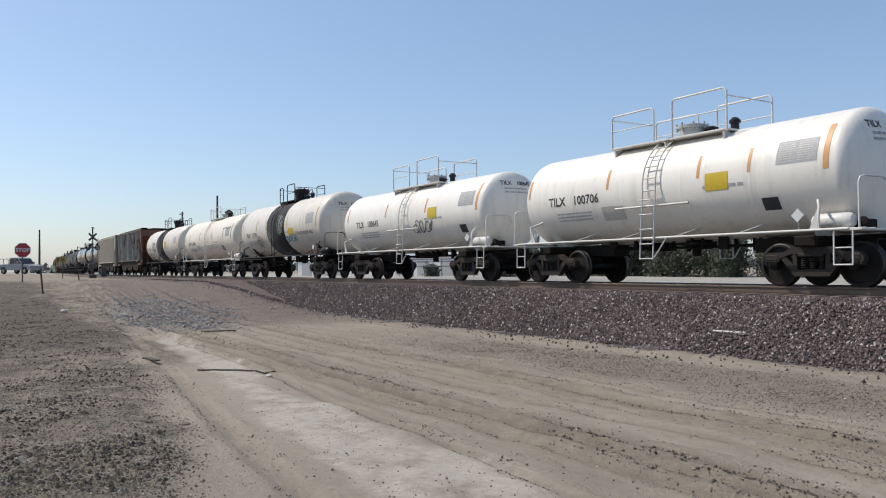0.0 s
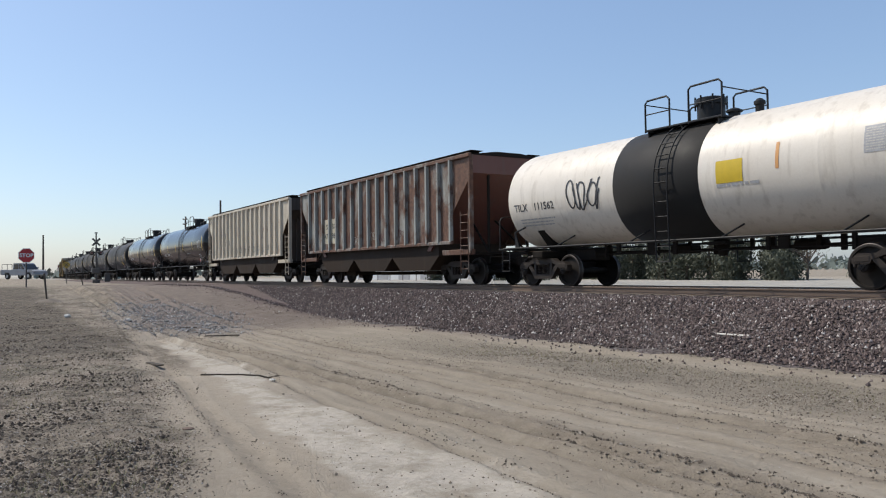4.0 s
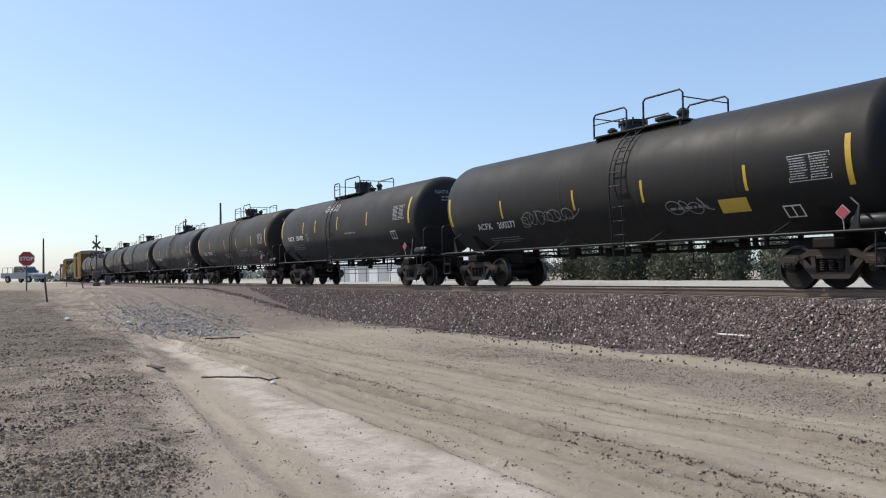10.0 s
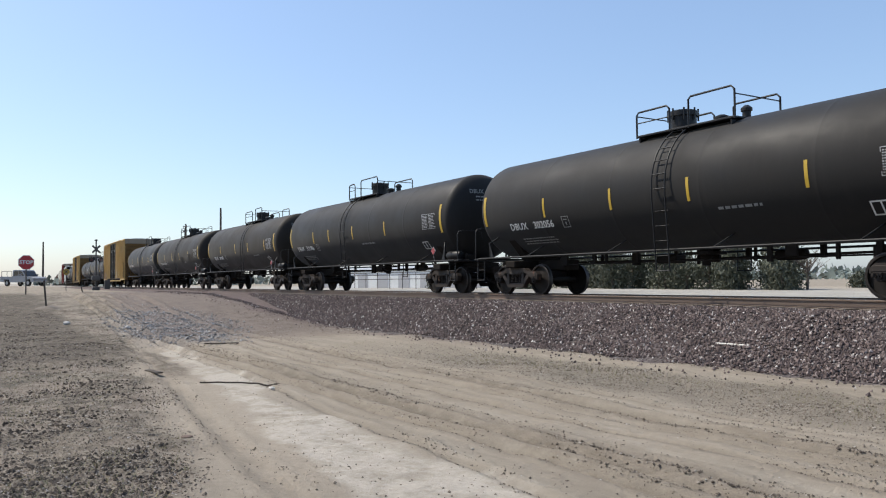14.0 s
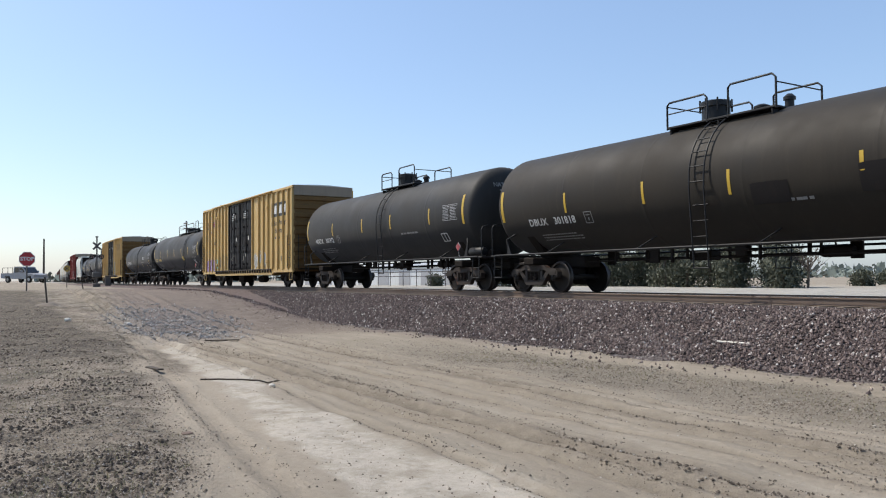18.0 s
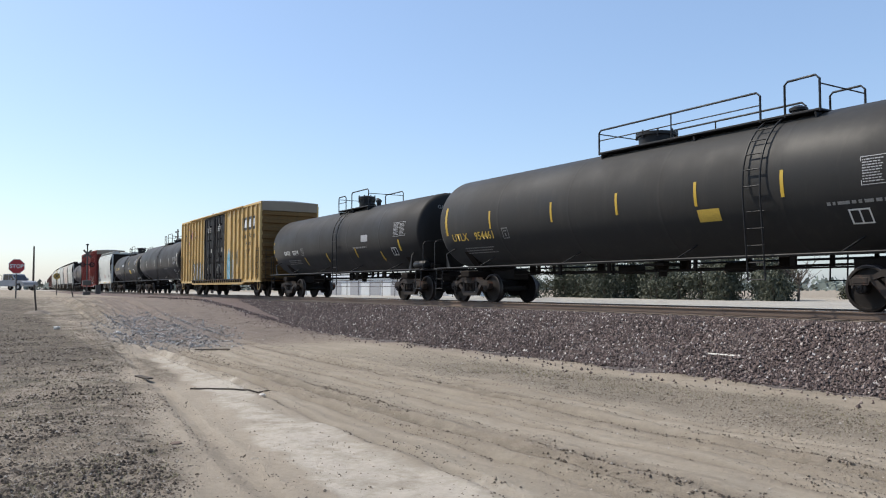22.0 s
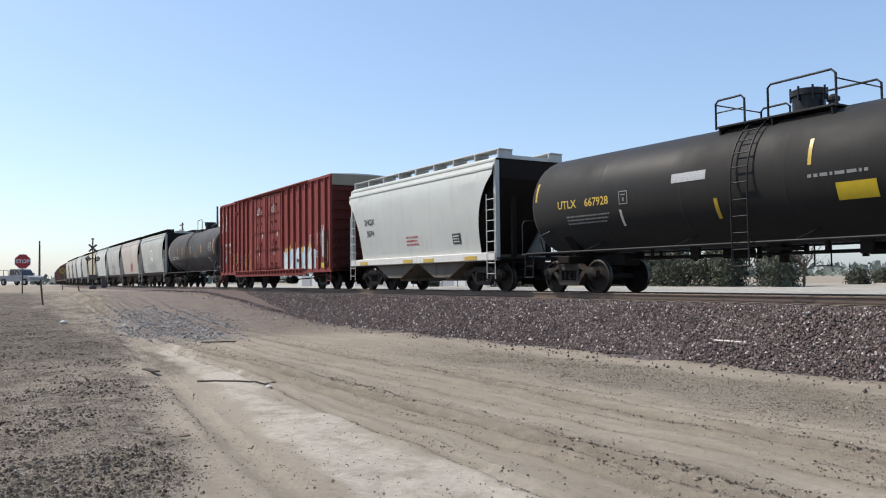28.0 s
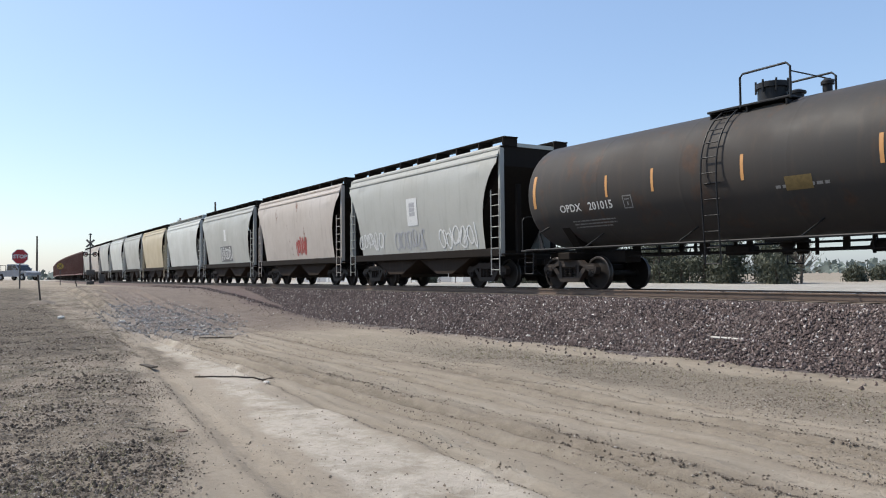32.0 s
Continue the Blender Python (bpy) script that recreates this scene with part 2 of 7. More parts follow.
MAT = {
    "white": paint("white_tank_paint", (0.86, 0.815, 0.735), 0.40, dirt=0.4, streak=0.28, grime=(0.30, 0.26, 0.20)),
    "dull_white": paint("dirty_white_tank_paint", (0.72, 0.665, 0.58), 0.45, dirt=0.6, streak=0.5, grime=(0.26, 0.20, 0.14)),
    "cream": paint("cream_tank_paint", (0.82, 0.75, 0.625), 0.45, dirt=0.5, streak=0.5, grime=(0.27, 0.19, 0.115)),
    "gloss_black": paint("glossy_black_paint", (0.010, 0.010, 0.012), 0.13, dirt=0.2, streak=0.08, grime=(0.05, 0.045, 0.04), bump=0.03),
    "black": paint("dull_black_paint", (0.0145, 0.0139, 0.0135), 0.60, dirt=0.6, streak=0.3, grime=(0.034, 0.030, 0.026), bump=0.08, spec=0.18, dust=0.08),
    "brown_black": paint("dusty_black_paint", (0.021, 0.018, 0.0145), 0.62, dirt=0.8, streak=0.35, grime=(0.052, 0.042, 0.031), bump=0.08, spec=0.16, dust=0.07),
    "rusty_black": paint("weathered_black_paint", (0.044, 0.042, 0.040), 0.62, dirt=0.8, streak=0.6, grime=(0.075, 0.058, 0.047), rust=0.35, rusts=((0.055, 0.036, 0.027), (0.085, 0.055, 0.040)), spec=0.15, dust=0.06),
    "faded_black": paint("faded_black_paint", (0.021, 0.0212, 0.021), 0.62, dirt=0.8, streak=0.5, grime=(0.048, 0.043, 0.038), bump=0.08, spec=0.2, dust=0.07),
    "yellow": paint("yellow_boxcar_paint", (0.55, 0.37, 0.135), 0.55, dirt=0.6, streak=0.4, grime=(0.20, 0.13, 0.06)),
    # boxcar end paints: darkened for the shade on the ends, plus grime
    "yellow_end": paint("shaded_grimy_yellow_paint", (0.16, 0.092, 0.031), 0.65, dirt=0.7, streak=0.6, grime=(0.09, 0.055, 0.03), spec=0.2),
    "red_end": paint("shaded_grimy_red_paint", (0.10, 0.024, 0.019), 0.7, dirt=0.6, streak=0.5, grime=(0.05, 0.018, 0.015), spec=0.12),
    "header": paint("dirty_pale_header", (0.25, 0.205, 0.15), 0.6, dirt=0.6, streak=0.5, grime=(0.14, 0.11, 0.08)),
    "door_black": paint("black_door_paint", (0.011, 0.0105, 0.0115), 0.55, dirt=0.5, streak=0.3, grime=(0.045, 0.034, 0.027), spec=0.16),
    "red": paint("oxide_red_paint", (0.24, 0.050, 0.042), 0.65, dirt=0.7, streak=0.6, grime=(0.125, 0.043, 0.034), spec=0.18),
    "beige": paint("beige_hopper_paint", (0.52, 0.46, 0.36), 0.6, dirt=0.6, streak=0.6, grime=(0.20, 0.145, 0.10), rust=0.22),
    # paler copy of the beige: sunlight on the proud ribs, put in as colour
    "beige_rib": paint("lit_beige_rib_paint", (0.63, 0.57, 0.46), 0.6, dirt=0.35, streak=0.25, grime=(0.26, 0.19, 0.12)),
    "rusty_grey": paint("rusted_grey_paint", (0.30, 0.30, 0.27), 0.65, dirt=0.6, streak=0.6, rust=1.75, rusts=((0.060, 0.028, 0.018), (0.16, 0.078, 0.045))),
    "grey_rib": paint("worn_grey_rib_paint", (0.33, 0.345, 0.32), 0.65, dirt=0.6, streak=0.5, rust=0.6, rusts=((0.060, 0.028, 0.018), (0.16, 0.078, 0.045))),
    # hopper end: shade put into a dark brown, with grime and rust
    "shaded_end": paint("shaded_grimy_end_steel", (0.075, 0.062, 0.052), 0.75, dirt=0.8, streak=0.7, grime=(0.035, 0.028, 0.023), rust=0.5, rusts=((0.05, 0.026, 0.018), (0.11, 0.055, 0.035)), spec=0.2),
    "light_grey": paint("light_grey_paint", (0.54, 0.55, 0.51), 0.5, dirt=0.45, streak=0.25, grime=(0.25, 0.23, 0.19)),
    "grey": paint("grey_hopper_paint", (0.43, 0.43, 0.39), 0.5, dirt=0.45, streak=0.35, grime=(0.2, 0.18, 0.15)),
    "pale": paint("chalky_pale_paint", (0.50, 0.445, 0.39), 0.55, dirt=0.5, streak=0.45, grime=(0.24, 0.19, 0.15), rust=0.05),
    "tan": paint("tan_hopper_paint", (0.50, 0.42, 0.28), 0.5, dirt=0.4, streak=0.3, grime=(0.25, 0.19, 0.12)),
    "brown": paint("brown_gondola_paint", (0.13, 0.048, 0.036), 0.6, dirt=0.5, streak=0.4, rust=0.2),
    "galv": paint("galvanised_roof", (0.50, 0.50, 0.48), 0.45, metal=0.3, dirt=0.4, streak=0.3),
    # grime colour, taken near-black for shade under and inside the cars
    "under": paint("grimy_shade_dark_steel", (0.014, 0.0115, 0.010), 0.8, dirt=0.7, streak=0.3, grime=(0.035, 0.026, 0.019), spec=0.12),
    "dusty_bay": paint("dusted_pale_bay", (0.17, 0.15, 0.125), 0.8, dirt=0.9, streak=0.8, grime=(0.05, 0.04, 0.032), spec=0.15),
    # dark brown holds the shade below the side sheets, besides grime streaks
    "bay": paint("grimy_shaded_brown_bay", (0.032, 0.024, 0.019), 0.8, dirt=0.8, streak=0.6, grime=(0.060, 0.042, 0.030), spec=0.12),
    "truck": paint("brake_dusted_steel", (0.034, 0.028, 0.024), 0.65, dirt=0.6, streak=0.3, grime=(0.055, 0.040, 0.031), rust=0.08, spec=0.2),
    "wheel": paint("wheel_steel", (0.016, 0.0135, 0.012), 0.7, grime=(0.035, 0.027, 0.022), spec=0.2, dirt=0.5, streak=0.1),
    "tread": plain("worn_bright_tread", (0.085, 0.078, 0.074), 0.5, 1.0),
    "iron_black": paint("black_iron", (0.011, 0.011, 0.012), 0.5, dirt=0.3, grime=(0.030, 0.027, 0.024), spec=0.3),
    "iron_white": paint("white_iron", (0.66, 0.64, 0.60), 0.5, dirt=0.4, grime=(0.22, 0.19, 0.15)),
    "reflector": plain("yellow_reflector", (0.52, 0.34, 0.035), 0.4),
    "ochre_label": plain("dulled_ochre_label", (0.16, 0.11, 0.035), 0.6, vary=0.4, scale=12),
    "ochre_sign": plain("faded_sign_yellow", (0.34, 0.23, 0.04), 0.5),
    "amber": plain("faded_amber_reflector", (0.60, 0.30, 0.10), 0.5),
    "cream_patch": plain("cream_patch_paint", (0.56, 0.49, 0.36), 0.6, vary=0.3, scale=5),
    "pale_mark": plain("faded_white_mark", (0.55, 0.52, 0.46), 0.5),
    "ink_white": plain("white_stencil", (0.74, 0.74, 0.71), 0.5, vary=0.3, scale=30),
    "ink_black": plain("black_stencil", (0.035, 0.035, 0.04), 0.5, vary=0.1),
    "ink_yellow": plain("yellow_stencil", (0.62, 0.42, 0.07), 0.5, vary=0.3, scale=30),
    "ink_dim": plain("worn_stencil", (0.28, 0.28, 0.27), 0.6, vary=0.5, scale=40),
    "ink_grey": plain("grey_stencil_panel", (0.42, 0.42, 0.43), 0.6, vary=0.35, scale=20),
    "placard_yellow": plain("yellow_placard", (0.60, 0.42, 0.02), 0.5),
    "placard_red": plain("red_placard", (0.32, 0.045, 0.05), 0.45),
    "blue": plain("blue_spray_paint", (0.06, 0.30, 0.42), 0.5, vary=0.3, scale=3),
    "purple": plain("purple_spray_paint", (0.28, 0.16, 0.36), 0.5, vary=0.3, scale=3),
    "spray_white": plain("white_spray_paint", (0.62, 0.63, 0.61), 0.5, vary=0.25, scale=3),
    "spray_mix": spray_mix(),
    "spray_pale": plain("pale_grey_spray_paint", (0.40, 0.38, 0.33), 0.5, vary=0.35, scale=4),
    "spray_grey": plain("grey_spray_paint", (0.13, 0.13, 0.13), 0.5, vary=0.3, scale=3),
    "spray_red": plain("red_spray_paint", (0.42, 0.06, 0.05), 0.5),
    "spray_maroon": plain("maroon_spray_paint", (0.085, 0.022, 0.022), 0.6),
    "spray_navy": plain("navy_mark", (0.05, 0.05, 0.20), 0.5),
    "spray_teal": plain("teal_spray_paint", (0.16, 0.36, 0.33), 0.5),
}


# ---- the line of the track ----
SIDE, BEND, BEND_FROM, BEND_TO = 14.415, 0.00044, -9.93, -230.0
HALF = 1.585                      # half the width of a boxcar
MID = SIDE + HALF


def track(s):
    """Place and heading of the track's middle at s metres."""
    d = min(0.0, s - BEND_FROM)
    far = BEND_TO - BEND_FROM
    if d < far:
        y, m = MID + BEND / 2 * far * far + BEND * far * (d - far), BEND * far
    else:
        y, m = MID + BEND / 2 * d * d, BEND * d
    return s, y, math.atan(m)


def rolled(t):
    """How far the train has gone since the start."""
    return 14.1 * t - 0.0375 * t * t


CARS = []                         # (car, its middle at the start, its wheelsets)


# ---- lettering ----
def glyphs(text, size, bold=0.0, shear=0.0):
    cu = bpy.data.curves.new("text", "FONT")
    cu.body, cu.size, cu.align_x, cu.align_y, cu.offset, cu.shear = text, size, "CENTER", "CENTER", bold, shear
    cu.resolution_u = 2
    ob = bpy.data.objects.new("text", cu)
    me = bpy.data.meshes.new_from_object(ob)
    bpy.data.objects.remove(ob)
    bpy.data.curves.remove(cu)
    return me


def flat_side(x, y, z):
    """Puts (u, v) on an upright wall that faces the camera's side."""
    return lambda u, v: (x + u, y, z + v)


def drum_side(x, R, zc, z, out=0.006):
    """Puts (u, v) on the near side of a lying drum, v running round it from height z."""
    a0 = math.asin(max(-1, min(1, (z - zc) / R)))
    return lambda u, v: (x + u, -(R + out) * math.cos(a0 + v / R), zc + (R + out) * math.sin(a0 + v / R))


def over_rib(me, r, material, parent, name, label):
    """Moves the strokes that cross the rib at r from the wall in me to a mesh on the rib's face."""
    for inner in (True, False):
        bm = bmesh.new()
        bm.from_mesh(me)
        for x in (r - 0.04, r + 0.04):
            bmesh.ops.bisect_plane(bm, geom=bm.verts[:] + bm.edges[:] + bm.faces[:], plane_co=(x, 0, 0), plane_no=(1, 0, 0))
        gone = [f for f in bm.faces if (abs(f.calc_center_median().x - r) < 0.04) != inner]
        bmesh.ops.delete(bm, geom=gone, context="FACES")
        if inner and bm.faces:
            for v in bm.verts:
                v.co.y = -HALF - 0.104
            piece = bpy.data.meshes.new(name)
            bm.to_mesh(piece)
            piece.materials.append(material)
            ob = new(name, piece)
            ob.parent = parent
            tagged(ob, label)
        elif not inner:
            bm.to_mesh(me)
        bm.free()


def lettering(text, size, put, material, parent, bold=0.006, name="lettering", label="", shear=0.0, ribs=()):
    words = text.split()
    if len(words) > 1:
        wide = [0.60 * size * len(w) for w in words]
        gap = 0.36 * size * text.count(" ") / (len(words) - 1) + 0.12 * size
        u = -(sum(wide) + gap * (len(words) - 1)) / 2
        for w, l in zip(words, wide):
            lettering(w, size, lambda a, b, o=u + l / 2: put(a + o, b), material, parent, bold, name, label, shear, ribs)
            u += l + gap
        return None
    me = glyphs(text, size, bold * size * 3, shear)
    for v in me.vertices:
        v.co = put(v.co.x, v.co.y)
    xs = [v.co.x for v in me.vertices]
    for r in ribs:
        if min(xs) < r + 0.04 and max(xs) > r - 0.04:
            over_rib(me, r, material, parent, name, label)
    me.materials.append(material)
    ob = new(name, me)
    ob.parent = parent
    return tagged(ob, label)


def sheet(put, w, h, nx=1, ny=6):
    s = Shape()
    s.grid([[put(w * (i / nx - 0.5), h * (j / ny - 0.5)) for i in range(nx + 1)] for j in range(ny + 1)], True)
    return s


def bars(put, w, h, lines, fill=0.75, seed=1):
    """Rows of small bars for writing too small to read."""
    rnd, s = random.Random(seed), Shape()
    for k in range(lines):
        v = h * (0.5 - (k + 0.5) / lines)
        u, end = -w / 2, w / 2 * rnd.uniform(0.6, 1.0)
        while u < end:
            l = rnd.uniform(0.2, 1.0) * h / lines * 1.5
            hh = h / lines * 0.21
            s.face([put(u, v - hh), put(min(u + l, end), v - hh), put(min(u + l, end), v + hh), put(u, v + hh)])
            u += l + h / lines * 0.28
    return s


def ribbon(put, pts, w):
    """A painted stroke along pts."""
    s, n = Shape(), len(pts)
    rows = []
    for i, (u, v) in enumerate(pts):
        a, b = pts[max(0, i - 1)], pts[min(n - 1, i + 1)]
        dx, dy = b[0] - a[0], b[1] - a[1]
        l = math.hypot(dx, dy) or 1
        rows.append([put(u - dy / l * w / 2, v + dx / l * w / 2), put(u + dy / l * w / 2, v - dx / l * w / 2)])
    s.grid(rows, False)
    return s


def scrawl(put, w, h, width, seed, loops=6):
    rnd, s = random.Random(seed), Shape()
    loops = int(loops * 1.4 + 0.5)
    for k in range(loops):
        cx = -w / 2 + w * (k + 0.5) / loops
        a0, n = rnd.uniform(0, 6.3), rnd.randint(10, 15)
        rx, ry, tw = w / loops * rnd.uniform(0.45, 0.95), h / 2 * rnd.uniform(0.5, 1), rnd.choice((-1, 1)) * rnd.uniform(3.5, 6.0)
        pts = [(cx + rx * math.cos(a0 + tw * i / n) + 0.15 * rx * rnd.uniform(-1, 1), ry * math.sin(a0 * 1.7 + tw * 1.2 * i / n)) for i in range(n)]
        if k % 2 == 0:
            # a closed, lobed letter outline
            lobes, ph = rnd.choice((2, 3)), rnd.uniform(0, 6.3)
            rx, ry = w / loops * rnd.uniform(0.55, 0.85), h / 2 * rnd.uniform(0.65, 0.95)
            dz = (h / 2 - ry) * rnd.uniform(-1, 1)
            pts = [(cx + rx * math.cos(q) * (1 + 0.22 * math.sin(lobes * q + ph)), dz + ry * math.sin(q) * (1 + 0.12 * math.sin(lobes * q + ph))) for q in [6.2832 * i / 22 for i in range(23)]]
        r = ribbon(put, pts, width * 0.7)
        m = len(s.v)
        s.v += r.v
        s.f += [tuple(i + m for i in q) for q in r.f]
        s.s += r.s
    return s


# ---- running gear ----
WR = 0.457


def wheelset_shape():
    s = Shape()
    for k in (-1, 1):
        p = [(0.02, 0.80), (0.09, 0.80), (0.10, 0.79), (0.135, 0.775), (0.30, 0.735), (0.385, 0.735), (0.395, 0.80), (WR - 0.016, 0.80), (WR, 0.79),
             (WR + 0.003, 0.70), (WR + 0.022, 0.685), (WR + 0.026, 0.675), (WR + 0.015, 0.665), (0.39, 0.665), (0.38, 0.69), (0.28, 0.69), (0.13, 0.66), (0.12, 0.62), (0.085, 0.60)]
        s.lathe([(r, h * k) for r, h in p], (0, 0, 0), "y", 28)
        s.lathe([(0.085, 0.80 * k), (0.09, 0.86 * k), (0.11, 0.87 * k), (0.115, 1.03 * k), (0.10, 1.05 * k), (0.055, 1.055 * k), (0.05, 1.075 * k), (0.01, 1.08 * k)], (0, 0, 0), "y", 14)
        for a in range(3):
            t = a * 2.094
            s.lathe([(0.018, 1.05 * k), (0.018, 1.085 * k), (0.001, 1.086 * k)], (0.075 * math.cos(t), 0, 0.075 * math.sin(t)), "y", 6)
    s.lathe([(0.085, -0.62), (0.08, 0.0), (0.085, 0.62)], (0, 0, 0), "y", 12)
    return s


def side_frame_shape():
    s = Shape()
    top = [(-1.10, 0.10), (-0.98, 0.20), (-0.62, 0.20), (-0.45, 0.30), (0.45, 0.30), (0.62, 0.20), (0.98, 0.20), (1.10, 0.10), (1.10, 0.0), (0.74, 0.0), (0.70, 0.08),
           (0.46, 0.16), (-0.46, 0.16), (-0.70, 0.08), (-0.74, 0.0), (-1.10, 0.0)]
    for part_ in (top,):
        s.prism(part_[:8] + part_[8:], -0.09, 0.09)
    s.prism([(-0.72, 0.10), (-0.62, 0.16), (-0.30, -0.16), (0.30, -0.16), (0.62, 0.16), (0.72, 0.10), (0.38, -0.30), (-0.38, -0.30)], -0.075, 0.075)
    for k in (-1, 1):
        s.prism([(k * 0.42, 0.2), (k * 0.33, 0.2), (k * 0.30, -0.2), (k * 0.40, -0.2)], -0.08, 0.08)
        s.box(k * 0.89 - 0.16, k * 0.89 + 0.16, -0.10, 0.10, 0.02, 0.16, 0.02)
        s.box(k * 0.89 - 0.19 if k < 0 else k * 0.89 + 0.12, k * 0.89 - 0.12 if k < 0 else k * 0.89 + 0.19, -0.09, 0.09, -0.08, 0.06, 0.02)
    for x in (-0.20, 0.0, 0.20):
        pts = [(x + 0.062 * math.cos(a * 1.05), 0.062 * math.sin(a * 1.05), -0.16 + 0.008 * a) for a in range(37)]
        s.tube(pts, 0.016, 4)
    s.box(-0.30, 0.30, -0.10, 0.10, 0.10, 0.19, 0.02)
    return s


def truck_shape():
    s = Shape()
    s.box(-0.22, 0.22, -0.95, 0.95, 0.53, 0.72, 0.03)
    s.lathe([(0.20, 0.72), (0.20, 0.80), (0.01, 0.80)], (0, 0, 0), "z", 16)
    for k in (-1, 1):
        s.box(k * 0.42 - 0.06, k * 0.42 + 0.06, -0.80, 0.80, 0.36, 0.48, 0.02)
        for w in (-0.745, 0.745):
            s.box(k * 0.42 - 0.05, k * 0.42 + 0.07, w - 0.06, w + 0.06, 0.30, 0.62, 0.02)
        s.tube([(k * 0.5, 0.1, 0.42), (0, 0.0, 0.34), (-k * 0.5, -0.1, 0.42)], 0.025, 5)
    return s


def coupler_shape():
    s = Shape()
    s.box(-0.45, 0.12, -0.08, 0.08, 0.70, 0.88, 0.02)
    s.prism([(0.10, -0.10), (0.30, -0.16), (0.42, -0.10), (0.36, 0.02), (0.42, 0.12), (0.32, 0.19), (0.18, 0.17), (0.10, 0.10)], 0.64, 0.92, "z")
    s.tube([(-0.25, -0.2, 0.62), (0.05, -0.24, 0.42), (0.3, -0.22, 0.36), (0.48, -0.2, 0.5)], 0.022, 5)
    s.tube([(0.0, 0.0, 0.90), (0.05, -0.45, 0.93), (0.05, -1.1, 0.93), (0.05, -1.15, 0.70)], 0.014, 5)
    return s


def rimmed(me):
    """Polishes the tread and the outer edge of the rim."""
    if not me.materials:
        me.materials.append(MAT["wheel"])
        me.materials.append(MAT["tread"])
        for p in me.polygons:
            c = p.center
            r = math.hypot(c.x, c.z)
            if r > WR - 0.012 and abs(c.y) > 0.66:
                p.material_index = 1
    return me


def running_gear(car, centre, ends, ride=0.0):
    """Two trucks at +-centre and couplers at +-ends; returns the wheelsets."""
    sets = []
    for k in (1, -1):
        tr = part("truck", cached("truck", truck_shape), MAT["truck"], car, "brake-dusted cast steel truck", pose(k * centre, 0, ride))
        for w in (-1, 1):
            part("side_frame", cached("side_frame", side_frame_shape), MAT["truck"], tr, "", pose(0, w * 0.97, WR + 0.06))
        for x in (-0.89, 0.89):
            ws = part("wheelset", rimmed(cached("wheelset", wheelset_shape)), MAT["wheel"], tr, "", pose(x, 0, WR))
            sets.append((ws, x))
        part("coupler", cached("coupler", coupler_shape), MAT["under"], car, "", pose(k * ends, 0, 0, 0, 0, 0 if k > 0 else 180))
    return sets


def ladder(s, a, b, out, rungs, r=0.016, w=0.20):
    """A ladder of two rails from a to b; out: the rails' sideways axis."""
    a, b, out = Vector(a), Vector(b), Vector(out) * w
    for k in (-1, 1):
        s.tube([a + out * k, b + out * k], r, 5)
    for i in range(rungs):
        p = a.lerp(b, (i + 0.5) / rungs)
        s.tube([p - out, p + out], r * 0.8, 5)
    return s


def begin_car(name, rear, front, label, category, group):
    mid = (rear + front) / 2
    s, y, h = track(mid)
    car = thing(name, pose(s, y, RAIL, 0, 0, math.degrees(h)), label, category, group)
    return car, mid, (front - rear) / 2


